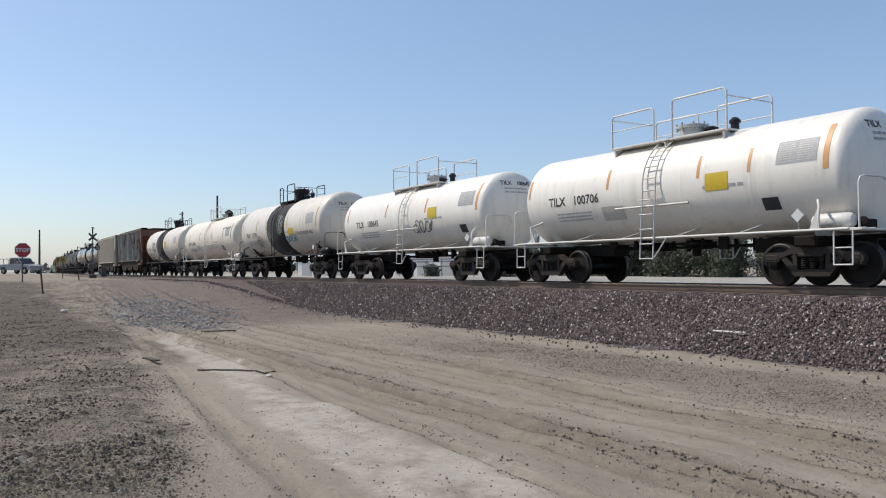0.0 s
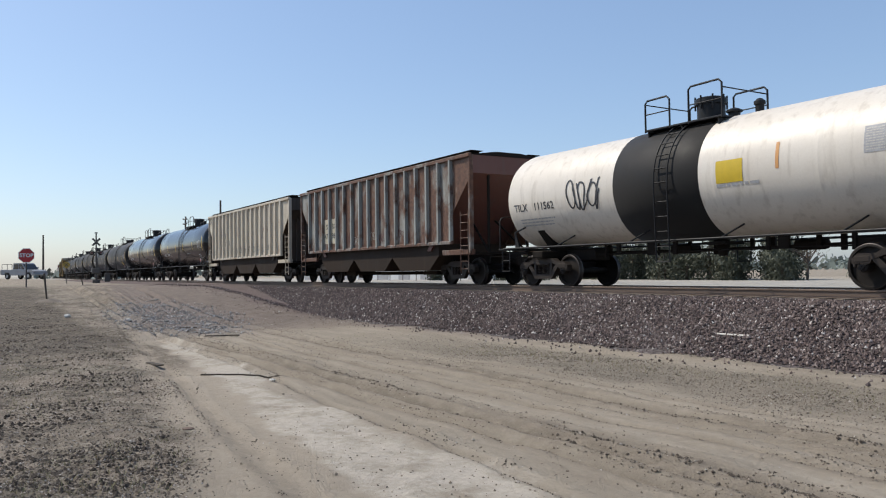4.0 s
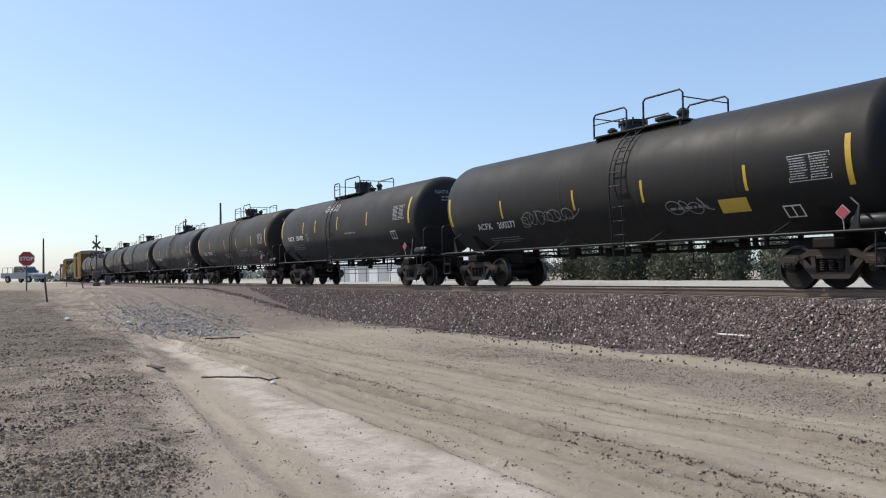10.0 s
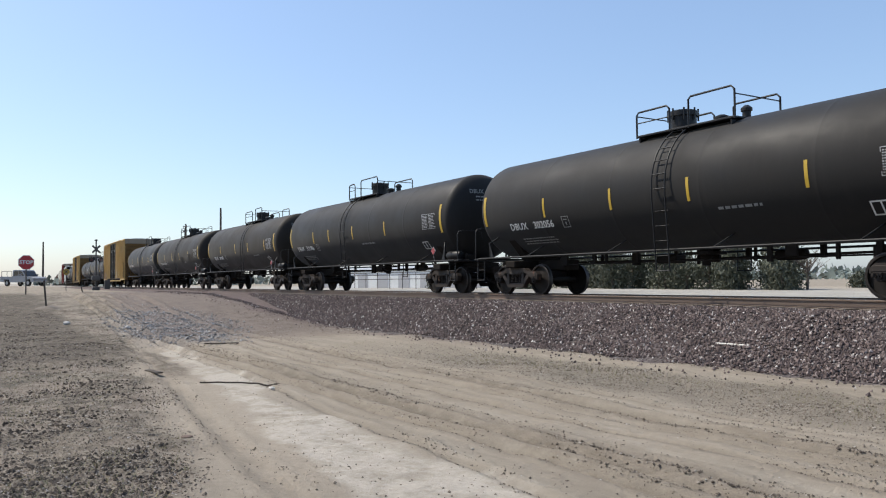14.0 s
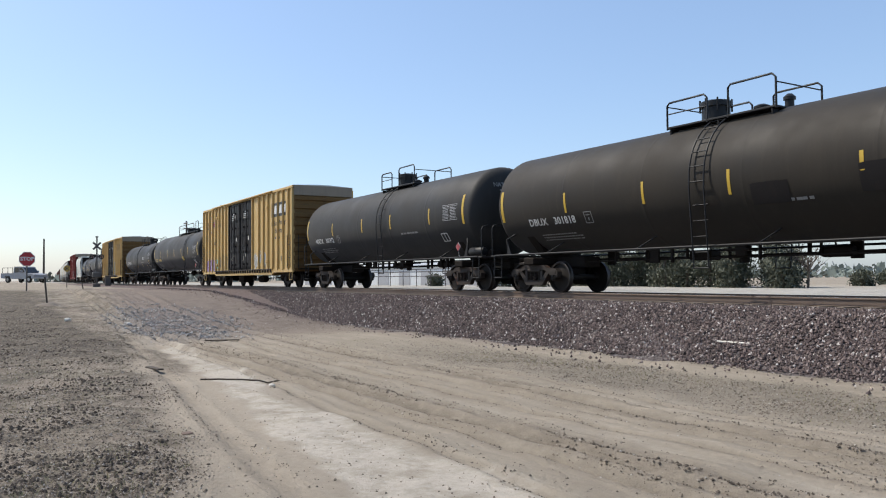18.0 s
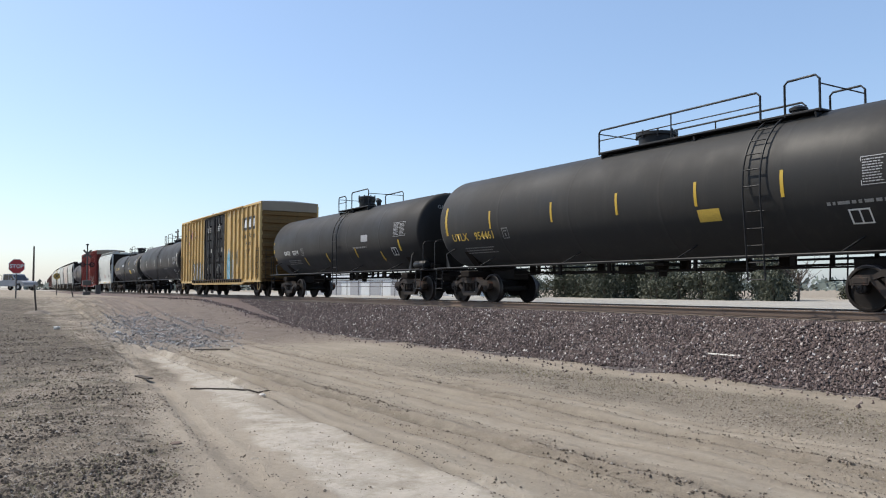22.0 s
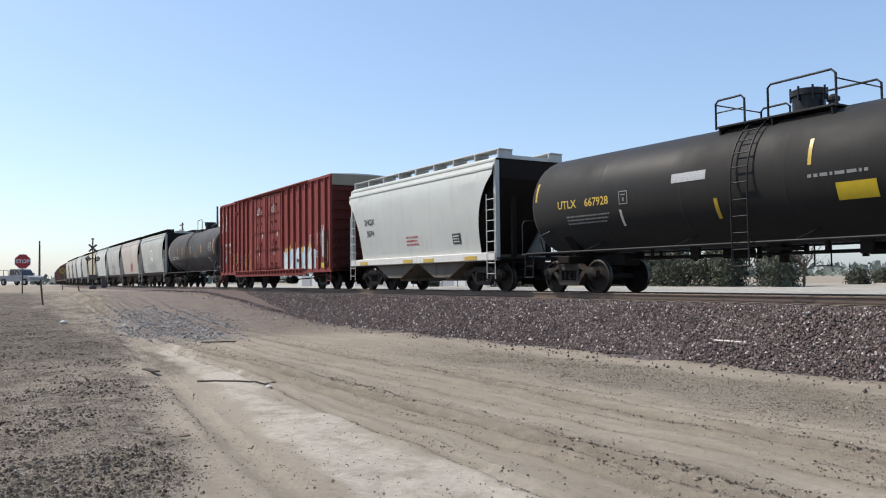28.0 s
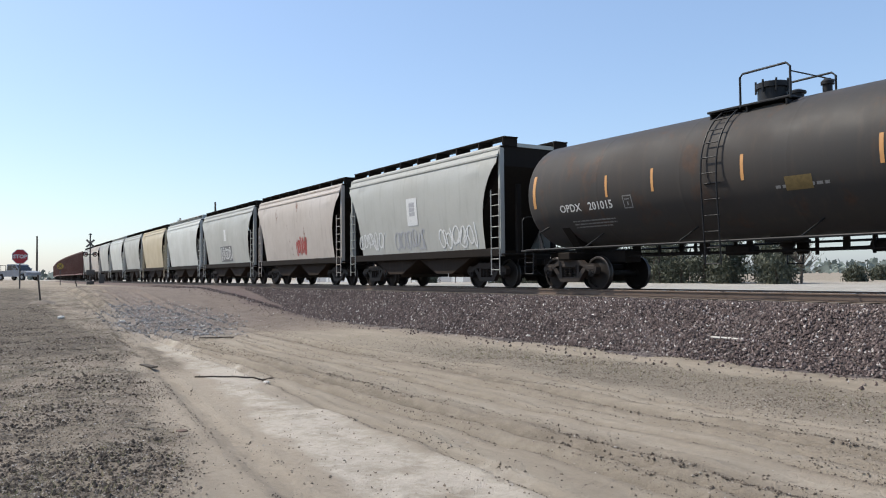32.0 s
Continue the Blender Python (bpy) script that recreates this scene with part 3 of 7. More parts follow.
def tank_car(rear, front, label, R=1.53, zc=2.69, shell="black", iron="iron_black", marks="", ink="ink_white", band=None, ladder_x=0.85, deck=(-0.7, 3.1), man_x=0.0, valves=((1.1, 0.24, 0.14), (2.1, 0.34, 0.10), (-0.5, 0.14, 0.10)),
             stripes=None, stripe_mat="reflector", panel=True, placards=(), tags=(), seed=0, white_ladder=False, mark_x=None, mark_size=0.305, dome=0.54, mark_z=None, rail=0.56, over=1.55, man_r=1.0, bulge=0.35, end_mark=True):
    car, mid, a = begin_car("tank_car", rear, front, label, "tank car", "tank cars of the train")
    body, metal = MAT[shell], MAT[iron]
    near = lambda x: ladder_x + (x - ladder_x) * (0.71 if x > ladder_x else 1.0)
    deck, man_x, valves = (deck[0], near(deck[1])), near(man_x), [(near(x), h, r) for x, h, r in valves]

    def tank():
        s, n = Shape(), 10
        d = R * bulge
        prof = [(R * math.sin(i / n * math.pi / 2), -a + d * (1 - math.cos(i / n * math.pi / 2))) for i in range(n + 1)]
        prof[0] = (0.001, -a)
        seams = 5
        L = 2 * (a - d)
        mids = []
        for i in range(1, seams):
            x = -a + d + L * i / seams
            mids += [(R, x - 0.10), (R, x - 0.02), (R + 0.002, x - 0.008), (R + 0.002, x + 0.008), (R, x + 0.02), (R, x + 0.10)]
        prof2 = prof + mids + [(r, -h) for r, h in prof[::-1]]
        s.lathe(prof2, (0, 0, zc), "x", 56)
        return s
    part("tank", cached(("tank", round(a, 2), R, zc, bulge), tank), body, car)
    if band:
        w0, w1 = band
        s = Shape()
        s.lathe([(R + 0.002, w0), (R + 0.008, w0 + 0.01), (R + 0.008, w1 - 0.01), (R + 0.002, w1)], (0, 0, zc), "x", 56)
        part("band", s, MAT["black"], car, "black painted band round the tank")
    pale = shell in ("white", "cream", "dull_white")
    tc = a - over
    sets = running_gear(car, tc, a + 0.23)
    for k in (1, -1):
        s = Shape()
        s.box(min(k * (a - 3.0), k * (a + 0.15)), max(k * (a - 3.0), k * (a + 0.15)), -0.30, 0.30, 0.74, 1.06, 0.02)
        s.box(k * tc - 0.25, k * tc + 0.25, -1.25, 1.25, 0.82, 1.04, 0.03)
        part("draft_sill", s, MAT["under"], car)
        s = Shape()
        n = 12
        arc = [(R * 1.0 * math.sin(t), zc - R * math.cos(t)) for t in [(-0.85 + 1.7 * i / n) for i in range(n + 1)]]
        s.prism(arc + [(0.55, 1.0), (-0.55, 1.0)], k * tc - 0.16, k * tc + 0.16, "x")
        part("saddle", s, MAT["under"] if iron == "iron_black" else body, car)
        s = Shape()
        x0, x1 = sorted((k * (a - 0.35), k * (a + 0.16)))
        s.box(x0, x1, -1.42, 1.42, 1.10, 1.15, 0.01)
        for w in range(9):
            s.box(x0, x1, -1.3 + w * 0.32, -1.27 + w * 0.32, 1.15, 1.165)
        part("end_platform", s, metal, car)
        for w in (-1, 1):
            s = Shape()
            y, x = w * 1.40, k * (a + 0.10)
            s.tube([(x, y, 1.12), (x, y, 2.02), (x, y - w * 0.06, 2.12), (x, y - w * 0.25, 2.16), (x, w * 0.55, 2.16), (x, w * 0.42, 2.10), (x, w * 0.38, 1.9)], 0.019, 5)
            part("end_handrail", s, metal, car)
            s = Shape()
            x = k * (a - 0.22)
            for q in (-0.19, 0.19):
                s.tube([(x + q, y, 1.15), (x + q, y + w * 0.02, 0.44)], 0.018, 5)
            s.tube([(x - 0.19, y + w * 0.02, 0.45), (x + 0.19, y + w * 0.02, 0.45)], 0.018, 5)
            s.tube([(x - 0.19, y, 0.78), (x + 0.19, y, 0.78)], 0.015, 5)
            part("step", s, metal, car)
            s = Shape()
            s.tube([(k * (a - 0.75), w * 1.40, 1.14), (k * (a - 0.70), w * 1.41, 1.62), (k * (a - 0.95), w * (R * 0.82), 1.78)], 0.03, 5)
            s.prism([(k * (a - 0.70), 1.15), (k * (a - 0.92), 1.15), (k * (a - 0.72), 1.60)], w * 1.40 - 0.02, w * 1.40 + 0.02)
            part("corner_brace", s, metal, car)
    for w in (-1, 1):
        s = Shape()
        s.tube([(-a + 0.1, w * 1.42, 1.14), (a - 0.1, w * 1.42, 1.14)], 0.030, 6)
        part("side_rail", s, metal, car)
        for x in [-a + 2.6 + i * (2 * a - 5.2) / 3 for i in range(4)]:
            if abs(x - ladder_x) < 0.55:
                continue
            s = Shape()
            s.tube([(x, w * 1.42, 1.14), (x + 0.22, w * math.sqrt(R * R - 0.64 * R * R), zc - R * 0.8)], 0.022, 5)
            part("strut", s, metal, car)
        s = Shape()
        x = ladder_x
        th0, th1 = -0.25, 1.16
        rad = R + 0.09
        for q in (-0.21, 0.21):
            pts = [(x + q, w * 1.50, 0.62), (x + q, w * (R + 0.10), zc - 0.25)]
            pts += [(x + q, w * rad * math.cos(t), zc + rad * math.sin(t)) for t in [th0 + (th1 - th0) * i / 12 for i in range(2, 13)]]
            s.tube(pts, 0.020, 5)
        lo = [0.64 + 0.36 * i for i in range(6)]
        for z in lo:
            if z < zc - 0.3:
                s.tube([(x - 0.21, w * 1.50, z), (x + 0.21, w * 1.50, z)], 0.016, 5)
        for i in range(6):
            t = -0.05 + 1.1 * i / 5
            s.tube([(x - 0.21, w * rad * math.cos(t), zc + rad * math.sin(t)), (x + 0.21, w * rad * math.cos(t), zc + rad * math.sin(t))], 0.016, 5)
        if white_ladder:
            s.tube([(x - 1.2, w * (R + 0.05), zc - 0.45), (x + 1.2, w * (R + 0.05), zc - 0.45)], 0.028, 5)
            s.tube([(x + 0.25, w * 1.5, 0.66), (x + 0.62, w * 1.45, 1.14)], 0.02, 5)
        part("ladder", s, metal, car)
    # top fittings
    zt = zc + R
    d0, d1 = deck
    for w in (-1, 1):
        s = Shape()
        s.box(d0, d1, w * 0.42 if w > 0 else -0.86, 0.86 if w > 0 else -0.42, zt - 0.10, zt - 0.05, 0.01)
        for x in (d0 + 0.1, (d0 + d1) / 2, d1 - 0.1):
            s.prism([(w * 0.42, zt - 0.12), (w * 0.86, zt - 0.12), (w * 0.82, zt - 0.32)], x - 0.02, x + 0.02, "x")
        part("walkway", s, metal, car, "grating walkway beside the manway")
    s = Shape()
    s.lathe([(0.34 * man_r, -0.08), (0.34 * man_r, dome * 0.72), (0.385 * man_r, dome * 0.72), (0.385 * man_r, dome * 0.95), (0.33 * man_r, dome), (0.05, dome + 0.05), (0.001, dome + 0.05)], (man_x, 0, zt), "z", 22)
    for i in range(8):
        t = i * 0.785
        s.tube([(man_x + 0.375 * man_r * math.cos(t), 0.375 * man_r * math.sin(t), zt + dome * 0.5), (man_x + 0.375 * man_r * math.cos(t), 0.375 * man_r * math.sin(t), zt + dome + 0.04)], 0.025, 5)
    part("manway", s, metal if iron == "iron_black" else MAT["galv"], car)
    for x, h, r in valves:
        s = Shape()
        s.lathe([(r, -0.05), (r, h * 0.6), (r * 1.35, h * 0.6), (r * 1.35, h * 0.8), (r * 0.6, h), (0.001, h * 1.05)], (x, 0.05, zt), "z", 12)
        part("valve", s, MAT["iron_black"], car)
    for w in (-1, 1):
        y = w * 0.84
        top, midh, g = zt + rail, zt + rail * 0.48, 0.30
        for x0, x1, up in ((d0, ladder_x - g, 0.0), (ladder_x + g, d1, 0.09)):
            if x1 - x0 < 0.4:
                continue
            s = Shape()
            pts = [(x0, y, zt - 0.12), (x0, y, top + up - 0.08), (x0 + 0.07, y, top + up - 0.01)]
            pts += [(x1 - 0.09, y, top + up), (x1, y, top + up - 0.09), (x1, y, zt - 0.12)]
            s.tube(pts, 0.025, 6)
            if up == 0.0 or pale:
                s.tube([(x0, y, midh), (x1, y, midh)], 0.016, 5)
            if x1 - x0 > 1.7:
                s.tube([((x0 + x1) / 2, y, zt - 0.12), ((x0 + x1) / 2, y, top + up)], 0.018, 5)
            part("railing", s, metal, car)
    for x in [x for x in (d0, d1) if abs(x - ladder_x) > 0.7]:
        s = Shape()
        for z in (zt + rail - 0.10,):
            s.tube([(x, -0.84, z), (x, 0.84, z)], 0.016, 5)
        part("end_rail", s, metal, car)
    s = Shape()
    s.lathe([(0.16, 0.0), (0.16, -0.22), (0.11, -0.26), (0.11, -0.42), (0.001, -0.43)], (0.35, 0, zc - R + 0.03), "z", 14)
    s.box(0.0, 0.7, -0.35, 0.35, zc - R - 0.12, zc - R - 0.05, 0.01)
    part("outlet_valve", s, MAT["under"], car)
    s = Shape()
    s.tube([(-a + 2.6, 0.35, 0.98), (-1.2, 0.38, 0.94), (1.6, 0.36, 0.95), (a - 2.6, 0.35, 0.98)], 0.03, 5)
    s.tube([(-a + 2.6, -0.25, 0.90), (a - 2.6, -0.25, 0.90)], 0.022, 5)
    rnd = random.Random(seed + 40)
    for i in range(16):
        x = -a + 3.0 + (2 * a - 6.0) * (i + rnd.uniform(-0.3, 0.3)) / 15
        y, w = rnd.choice((-0.3, 0.3, 0.6)), rnd.uniform(0.02, 0.07) if i % 4 else 0.14
        s.box(x - w, x + w, y - 0.04, y + 0.04, rnd.uniform(0.80, 0.95), zc - R + 0.2, 0.01)
    s.box(-1.5, -0.8, 0.2, 0.6, 0.86, 1.08, 0.03)
    s.lathe([(0.001, -0.4), (0.11, -0.38), (0.13, -0.32), (0.13, 0.32), (0.11, 0.38), (0.001, 0.4)], (2.4, 0.45, 0.98), "x", 12)
    part("brake_rigging", s, MAT["under"], car)
    # brake gear on the leading end
    s = Shape()
    s.lathe([(0.001, -0.42), (0.12, -0.41), (0.16, -0.33), (0.16, 0.33), (0.12, 0.41), (0.001, 0.42)], (a - 0.62, -1.05, 1.32), "x", 16)
    part("brake_reservoir", s, metal, car)
    s = Shape()
    s.lathe([(0.05, 0.0), (0.09, -0.10), (0.09, -0.16), (0.001, -0.17)], (a - 0.10, -0.78, 1.30), "y", 12)
    s.box(a - 0.4, a - 0.02, -0.9, -0.55, 1.16, 1.34, 0.02)
    part("brake_cylinder", s, MAT["under"], car)
    s = Shape()
    wheel = [(a + 0.20, 0.62 + 0.26 * math.cos(t * 0.5236), 2.05 + 0.26 * math.sin(t * 0.5236)) for t in range(13)]
    s.tube(wheel, 0.016, 5)
    for t in range(5):
        s.tube([(a + 0.20, 0.62, 2.05), (a + 0.20, 0.62 + 0.26 * math.cos(t * 1.257), 2.05 + 0.26 * math.sin(t * 1.257))], 0.012, 4)
    s.tube([(a + 0.12, 0.62, 1.15), (a + 0.12, 0.62, 2.1)], 0.03, 5)
    part("hand_brake", s, metal, car)
    # paint marks
    zm = zc - 0.32 if mark_z is None else mark_z
    if stripes is None:
        part("reflector", sheet(drum_side(-a + 0.62, R, zc, zm + 0.25), 0.12, 0.95, 1, 12), MAT[stripe_mat], car)
    for x in stripes if stripes is not None else [-a + 3.55, ladder_x - 1.75, ladder_x + 0.8, ladder_x + 3.8]:
        part("reflector", sheet(drum_side(x, R, zc, zm + 0.15), 0.08, 0.56), MAT[stripe_mat], car)
    if end_mark:
        part("reflector", sheet(drum_side(a - (0.62 if R < 1.3 else 0.82), R, zc, zm + 0.25), 0.12, 1.0, 1, 12), MAT[stripe_mat], car)
    if marks:
        mx = (-a + 2.9) if mark_x is None else mark_x
        lettering(marks, mark_size, drum_side(mx, R, zc, zm - 0.32), MAT[ink], car, label="stencilled car number")
        put = drum_side(mx + 0.33 * mark_size * len(marks) + 0.28, R, zc, zm - 0.30, 0.014)
        fr = Shape()
        for u0, v0, u1, v1 in ((-0.15, -0.17, 0.15, -0.145), (-0.15, 0.145, 0.15, 0.17), (-0.15, -0.145, -0.125, 0.145), (0.125, -0.145, 0.15, 0.145), (-0.08, 0.06, 0.08, 0.085), (-0.02, -0.09, 0.03, 0.0)):
            fr.face([put(u0, v0), put(u1, v0), put(u1, v1), put(u0, v1)])
        if not pale:
            part("stencil_frame", fr, MAT["ink_dim"], car)
        part("stencil", bars(drum_side(mx + 0.1, R, zc, zm - 0.75), 1.7, 0.30, 3, seed=seed), MAT["ink_dim" if ink != "ink_black" else "ink_grey"], car)
    part("stencil", bars(drum_side(ladder_x + 2.2, R, zc, zm - 0.35), 1.3, 0.16, 1, seed=seed + 3), MAT["ink_dim" if shell not in ("white", "cream", "dull_white") else "ink_grey"], car)
    if panel:
        if shell in ("white", "cream", "dull_white"):
            part("stencil_panel", sheet(drum_side(a - (1.28 if R < 1.3 else 1.65), R, zc, zm + 0.2), 0.92, 0.52), MAT["ink_dim" if shell not in ("white", "cream", "dull_white") else "ink_grey"], car, "grey stencilled data panel")
        px = a - (1.28 if R < 1.3 else 1.65)
        if not pale:
            put = drum_side(px, R, zc, zm + 0.2, 0.009)
            edge_ = Shape()
            for u0, v0, u1, v1 in ((-0.46, -0.27, 0.46, -0.255), (-0.46, 0.255, 0.46, 0.27), (-0.46, -0.255, -0.445, 0.255), (0.445, -0.255, 0.46, 0.255), (0.02, -0.255, 0.035, 0.255)):
                edge_.face([put(u0, v0), put(u1, v0), put(u1, v1), put(u0, v1)])
            part("panel_outline", edge_, MAT["ink_grey"], car)
        for u in (-0.22, 0.24):
            part("stencil", bars(drum_side(px + u, R, zc, zm + 0.2, 0.010), 0.40, 0.46, 9, seed=seed + 5 + int(u * 10)), MAT["pale_mark"] if pale else MAT["ink_grey"], car)
    put = drum_side(a - 2.25, R, zc, zm - 0.62, 0.014)
    fr, k = Shape(), 0.6 if shell in ("white", "cream", "dull_white") else 0.85
    for u0, v0, u1, v1 in ((-0.25, -0.2, 0.25, -0.16), (-0.25, 0.16, 0.25, 0.2), (-0.25, -0.16, -0.21, 0.16), (0.21, -0.16, 0.25, 0.16), (-0.02, -0.16, 0.02, 0.16)):
        fr.face([put(k * u0, k * v0), put(k * u1, k * v0), put(k * u1, k * v1), put(k * u0, k * v1)])
    if not pale:
        part("stencil_frame", fr, MAT["ink_white"], car)
    for x, z, mat in placards:
        s = Shape()
        s.prism([(x, z - 0.15), (x + 0.15, z), (x, z + 0.15), (x - 0.15, z)], -1.47, -1.45)
        s.tube([(x, -1.45, z - 0.16), (x, -1.42, 1.14)], 0.012, 4)
        pl = part("placard", s, MAT["ink_grey"], car, "diamond hazard placard")
        s = Shape()
        s.prism([(x, z - 0.135), (x + 0.135, z), (x, z + 0.135), (x - 0.135, z)], -1.476, -1.471)
        part("placard_face", s, MAT[mat], pl)
    for x, z, w, h, mat in tags:
        part("tag_panel", sheet(drum_side(x, R, zc, z, 0.008), w, h), MAT[mat], car)
    def head(u, v):
        """On the leading head, above its middle."""
        p, q = u, v + 0.62
        return (a - R * bulge * (1 - math.sqrt(max(0, 1 - (p * p + q * q) / (R * R)))) + 0.012, p, zc + q)
    end_ink = MAT["ink_grey"] if pale else MAT["ink_dim"]
    if marks:
        lettering(marks, 0.20, lambda u, v: head(u, v + 0.24), MAT["ink_black"] if pale else end_ink, car, name="end_lettering", label="stencilled car number on the tank head")
    part("stencil", bars(head, 1.0, 0.24, 2, seed=seed + 9), end_ink, car)
    CARS.append((car, mid, sets))
    return car, a


def spray(car, put, w, h, width, mat, seed, loops=6, label="sprayed graffiti strokes"):
    part("graffiti", scrawl(put, w, h, width, seed, loops), MAT[mat], car, label)


def fill(car, put, w, h, mat, label="", edge=0.12, seed=1, ribs=()):
    """A sprayed patch with a ragged outline; ribs: the ribs that it runs across."""
    x0, y0, z0 = put(0, 0)
    for x in ribs:
        q = (x - x0) / (w / 2)
        if abs(q) < 0.97:
            rr = random.Random(seed * 31 + int(x * 7))
            top, low = z0 + h / 2 * (1 - edge * (0.6 + 1.2 * rr.random())), max(0.96, z0 - h / 2 * (1 - edge * rr.random()))
            s = Shape()
            s.face([(x - 0.039, -HALF - 0.104, low), (x + 0.039, -HALF - 0.104, low), (x + 0.039, -HALF - 0.104, top), (x - 0.039, -HALF - 0.104, top)])
            part("graffiti_patch", s, MAT[mat], car, label or "patch of sprayed paint")
    rnd, s = random.Random(seed), Shape()
    n = max(8, int(w / 0.08))
    lo, mi, hi = [], [], []
    bump = rnd.uniform(0, 9)
    for i in range(n + 1):
        u = w * (i / n - 0.5)
        side = 1 - edge * 1.5 * (abs(2 * i / n - 1) ** 6)
        top = 1 - edge * (0.9 + 0.9 * math.sin(i * 0.9 + bump) * math.sin(i * 0.31 + bump * 2)) - edge * rnd.random()
        bot = 1 - edge * 0.6 * (1 + math.sin(i * 0.55 + bump)) - edge * 0.5 * rnd.random()
        hi.append(put(u, h / 2 * top * side))
        mi.append(put(u, 0))
        lo.append(put(u, -h / 2 * bot * side))
    s.grid([lo, mi, hi], True)
    part("graffiti_patch", s, MAT[mat], car, label or "patch of sprayed paint")


RIBS = []                         # rib places of the newest boxcar


def box_car(rear, front, label, colour, door_mat, style, z0=0.78, z1=5.20):
    """style 'yellow' or 'red': which marks it carries."""
    car, mid, a = begin_car("box_car", rear, front, label, "boxcar", "boxcars of the train")
    H, col = HALF, MAT[colour]
    sets = running_gear(car, a - 2.35, a + 0.32)
    n_rib = 17
    d0, d1 = -2.55, 2.15           # the door opening
    if style == "red":
        d0, d1 = -2.25, 2.45
    for w in (-1, 1):
        for x0, x1 in ((-a, d0), (d1, a)):
            s = Shape()
            s.box(x0, x1, min(w * H, w * (H - 0.06)), max(w * H, w * (H - 0.06)), z0 + 0.12, z1 - 0.12, 0.008)
            part("side_panel", s, col, car)
    s = Shape()
    s.box(-a + 0.02, a - 0.02, -H + 0.07, H - 0.07, z0 + 0.25, z1 - 0.15)
    part("inner_shell", s, MAT["under"], car)
    xs = [-3.24 - 0.78 * k for k in range(7)] + [8.1 - 0.79 * k for k in range(7)]
    RIBS[:] = xs
    for x in xs + [-a + 0.06, a - 0.06, d0 - 0.07, d1 + 0.07]:
        for w in (-1, 1):
            key = ("rib", colour, w)

            def rib(w=w):
                s = Shape()
                s.prism([(-0.045, 0.0), (-0.04, 0.10), (0.04, 0.10), (0.045, 0.0)], z0 + 0.14, z1 - 0.16, "z")
                s.v = [(p[0], w * p[1], p[2]) for p in s.v]
                return s
            part("rib", cached(key, rib), col, car, "", pose(x, w * H, 0))
    for w in (-1, 1):
        s = Shape()
        y0, y1 = sorted((w * (H - 0.05), w * (H + 0.07)))
        s.box(-a, a, y0, y1, z1 - 0.15, z1 - 0.02, 0.015)
        part("top_chord", s, col, car)
        s = Shape()
        s.prism([(-a, z0 + 0.20), (-a, z0 + 0.02), (-a + 2.9, z0 + 0.02), (-a + 3.25, z0 - 0.10), (a - 3.25, z0 - 0.10), (a - 2.9, z0 + 0.02), (a, z0 + 0.02), (a, z0 + 0.20)], min(w * (H - 0.04), w * (H + 0.05)), max(w * (H - 0.04), w * (H + 0.05)))
        part("side_sill", s, col, car)
        s = Shape()
        y0, y1 = sorted((w * (H + 0.05), w * (H + 0.13)))
        s.box(-a + 3.2, a - 3.2, y0, y1, z0 + 0.17, z0 + 0.23, 0.01)
        x = -a + 3.4
        while x < a - 3.3:
            s.box(x, x + 0.07, y0, y1, z0 + 0.02, z0 + 0.17)
            x += 0.45
        part("door_track", s, MAT["truck"] if style == "yellow" else col, car, "rusty door track along the sill")
        s = Shape()
        y0, y1 = sorted((w * (H + 0.02), w * (H + 0.16)))
        s.box(d0 - 3.6 if style == "yellow" else d0 - 3.2, d1 + 3.6, y0, y1, z1 - 0.10, z1 - 0.02, 0.02)
        part("door_hood", s, col, car)
        for x, z in ((4.78, z1 - 0.85), (4.78, z0 + 0.62), (-5.2, z1 - 0.75), (-5.2, z0 + 0.6)):
            s = Shape()
            y0, y1 = sorted((w * H, w * (H + 0.125)))
            s.box(x - 0.08, x + 0.08, y0, y1, z - 0.09, z + 0.09, 0.015)
            s.box(x, x + 0.26, y0, y1 - 0.03 if w > 0 else y1, z - 0.025, z + 0.03, 0.01)
            part("door_stop", s, col, car)
        # two plug doors
        dm = (d0 + d1) / 2
        for x0, x1 in ((d0 + 0.03, dm - 0.03), (dm + 0.03, d1 - 0.03)):
            s = Shape()
            y0, y1 = sorted((w * (H - 0.04), w * (H + 0.05)))
            s.box(x0, x1, y0, y1, z0 + 0.26, z1 - 0.20, 0.015)
            dr = part("door", s, MAT[door_mat], car, "plug door with vertical lock rods")
            s = Shape()
            y = w * (H + 0.07)
            for z in [z0 + 0.30 + i * (z1 - z0 - 0.62) / 4 for i in range(5)]:
                s.box(x0 + 0.05, x1 - 0.05, min(y, y - w * 0.03), max(y, y + w * 0.03) if w < 0 else y + 0.03, z, z + 0.09, 0.01)
            for x in (x0 + 0.07, x1 - 0.13):
                s.box(x, x + 0.08, min(y - 0.03, y), y + 0.03, z0 + 0.3, z1 - 0.24, 0.01)
            part("door_frame", s, MAT[door_mat], dr)
            for q in (0.36, 0.64):
                s = Shape()
                x = x0 + (x1 - x0) * q
                y = w * (H + 0.13)
                s.tube([(x, y, z0 + 0.22), (x, y, z1 - 0.28)], 0.028, 6)
                for z in (z0 + 0.5, z0 + 1.6, z0 + 2.7, z0 + 3.6):
                    s.box(x - 0.07, x + 0.07, min(y, y - w * 0.10), max(y, y - w * 0.10), z, z + 0.10, 0.01)
                part("lock_rod", s, MAT[door_mat], dr)
            s = Shape()
            x, y = (x0 + x1) / 2, w * (H + 0.13)
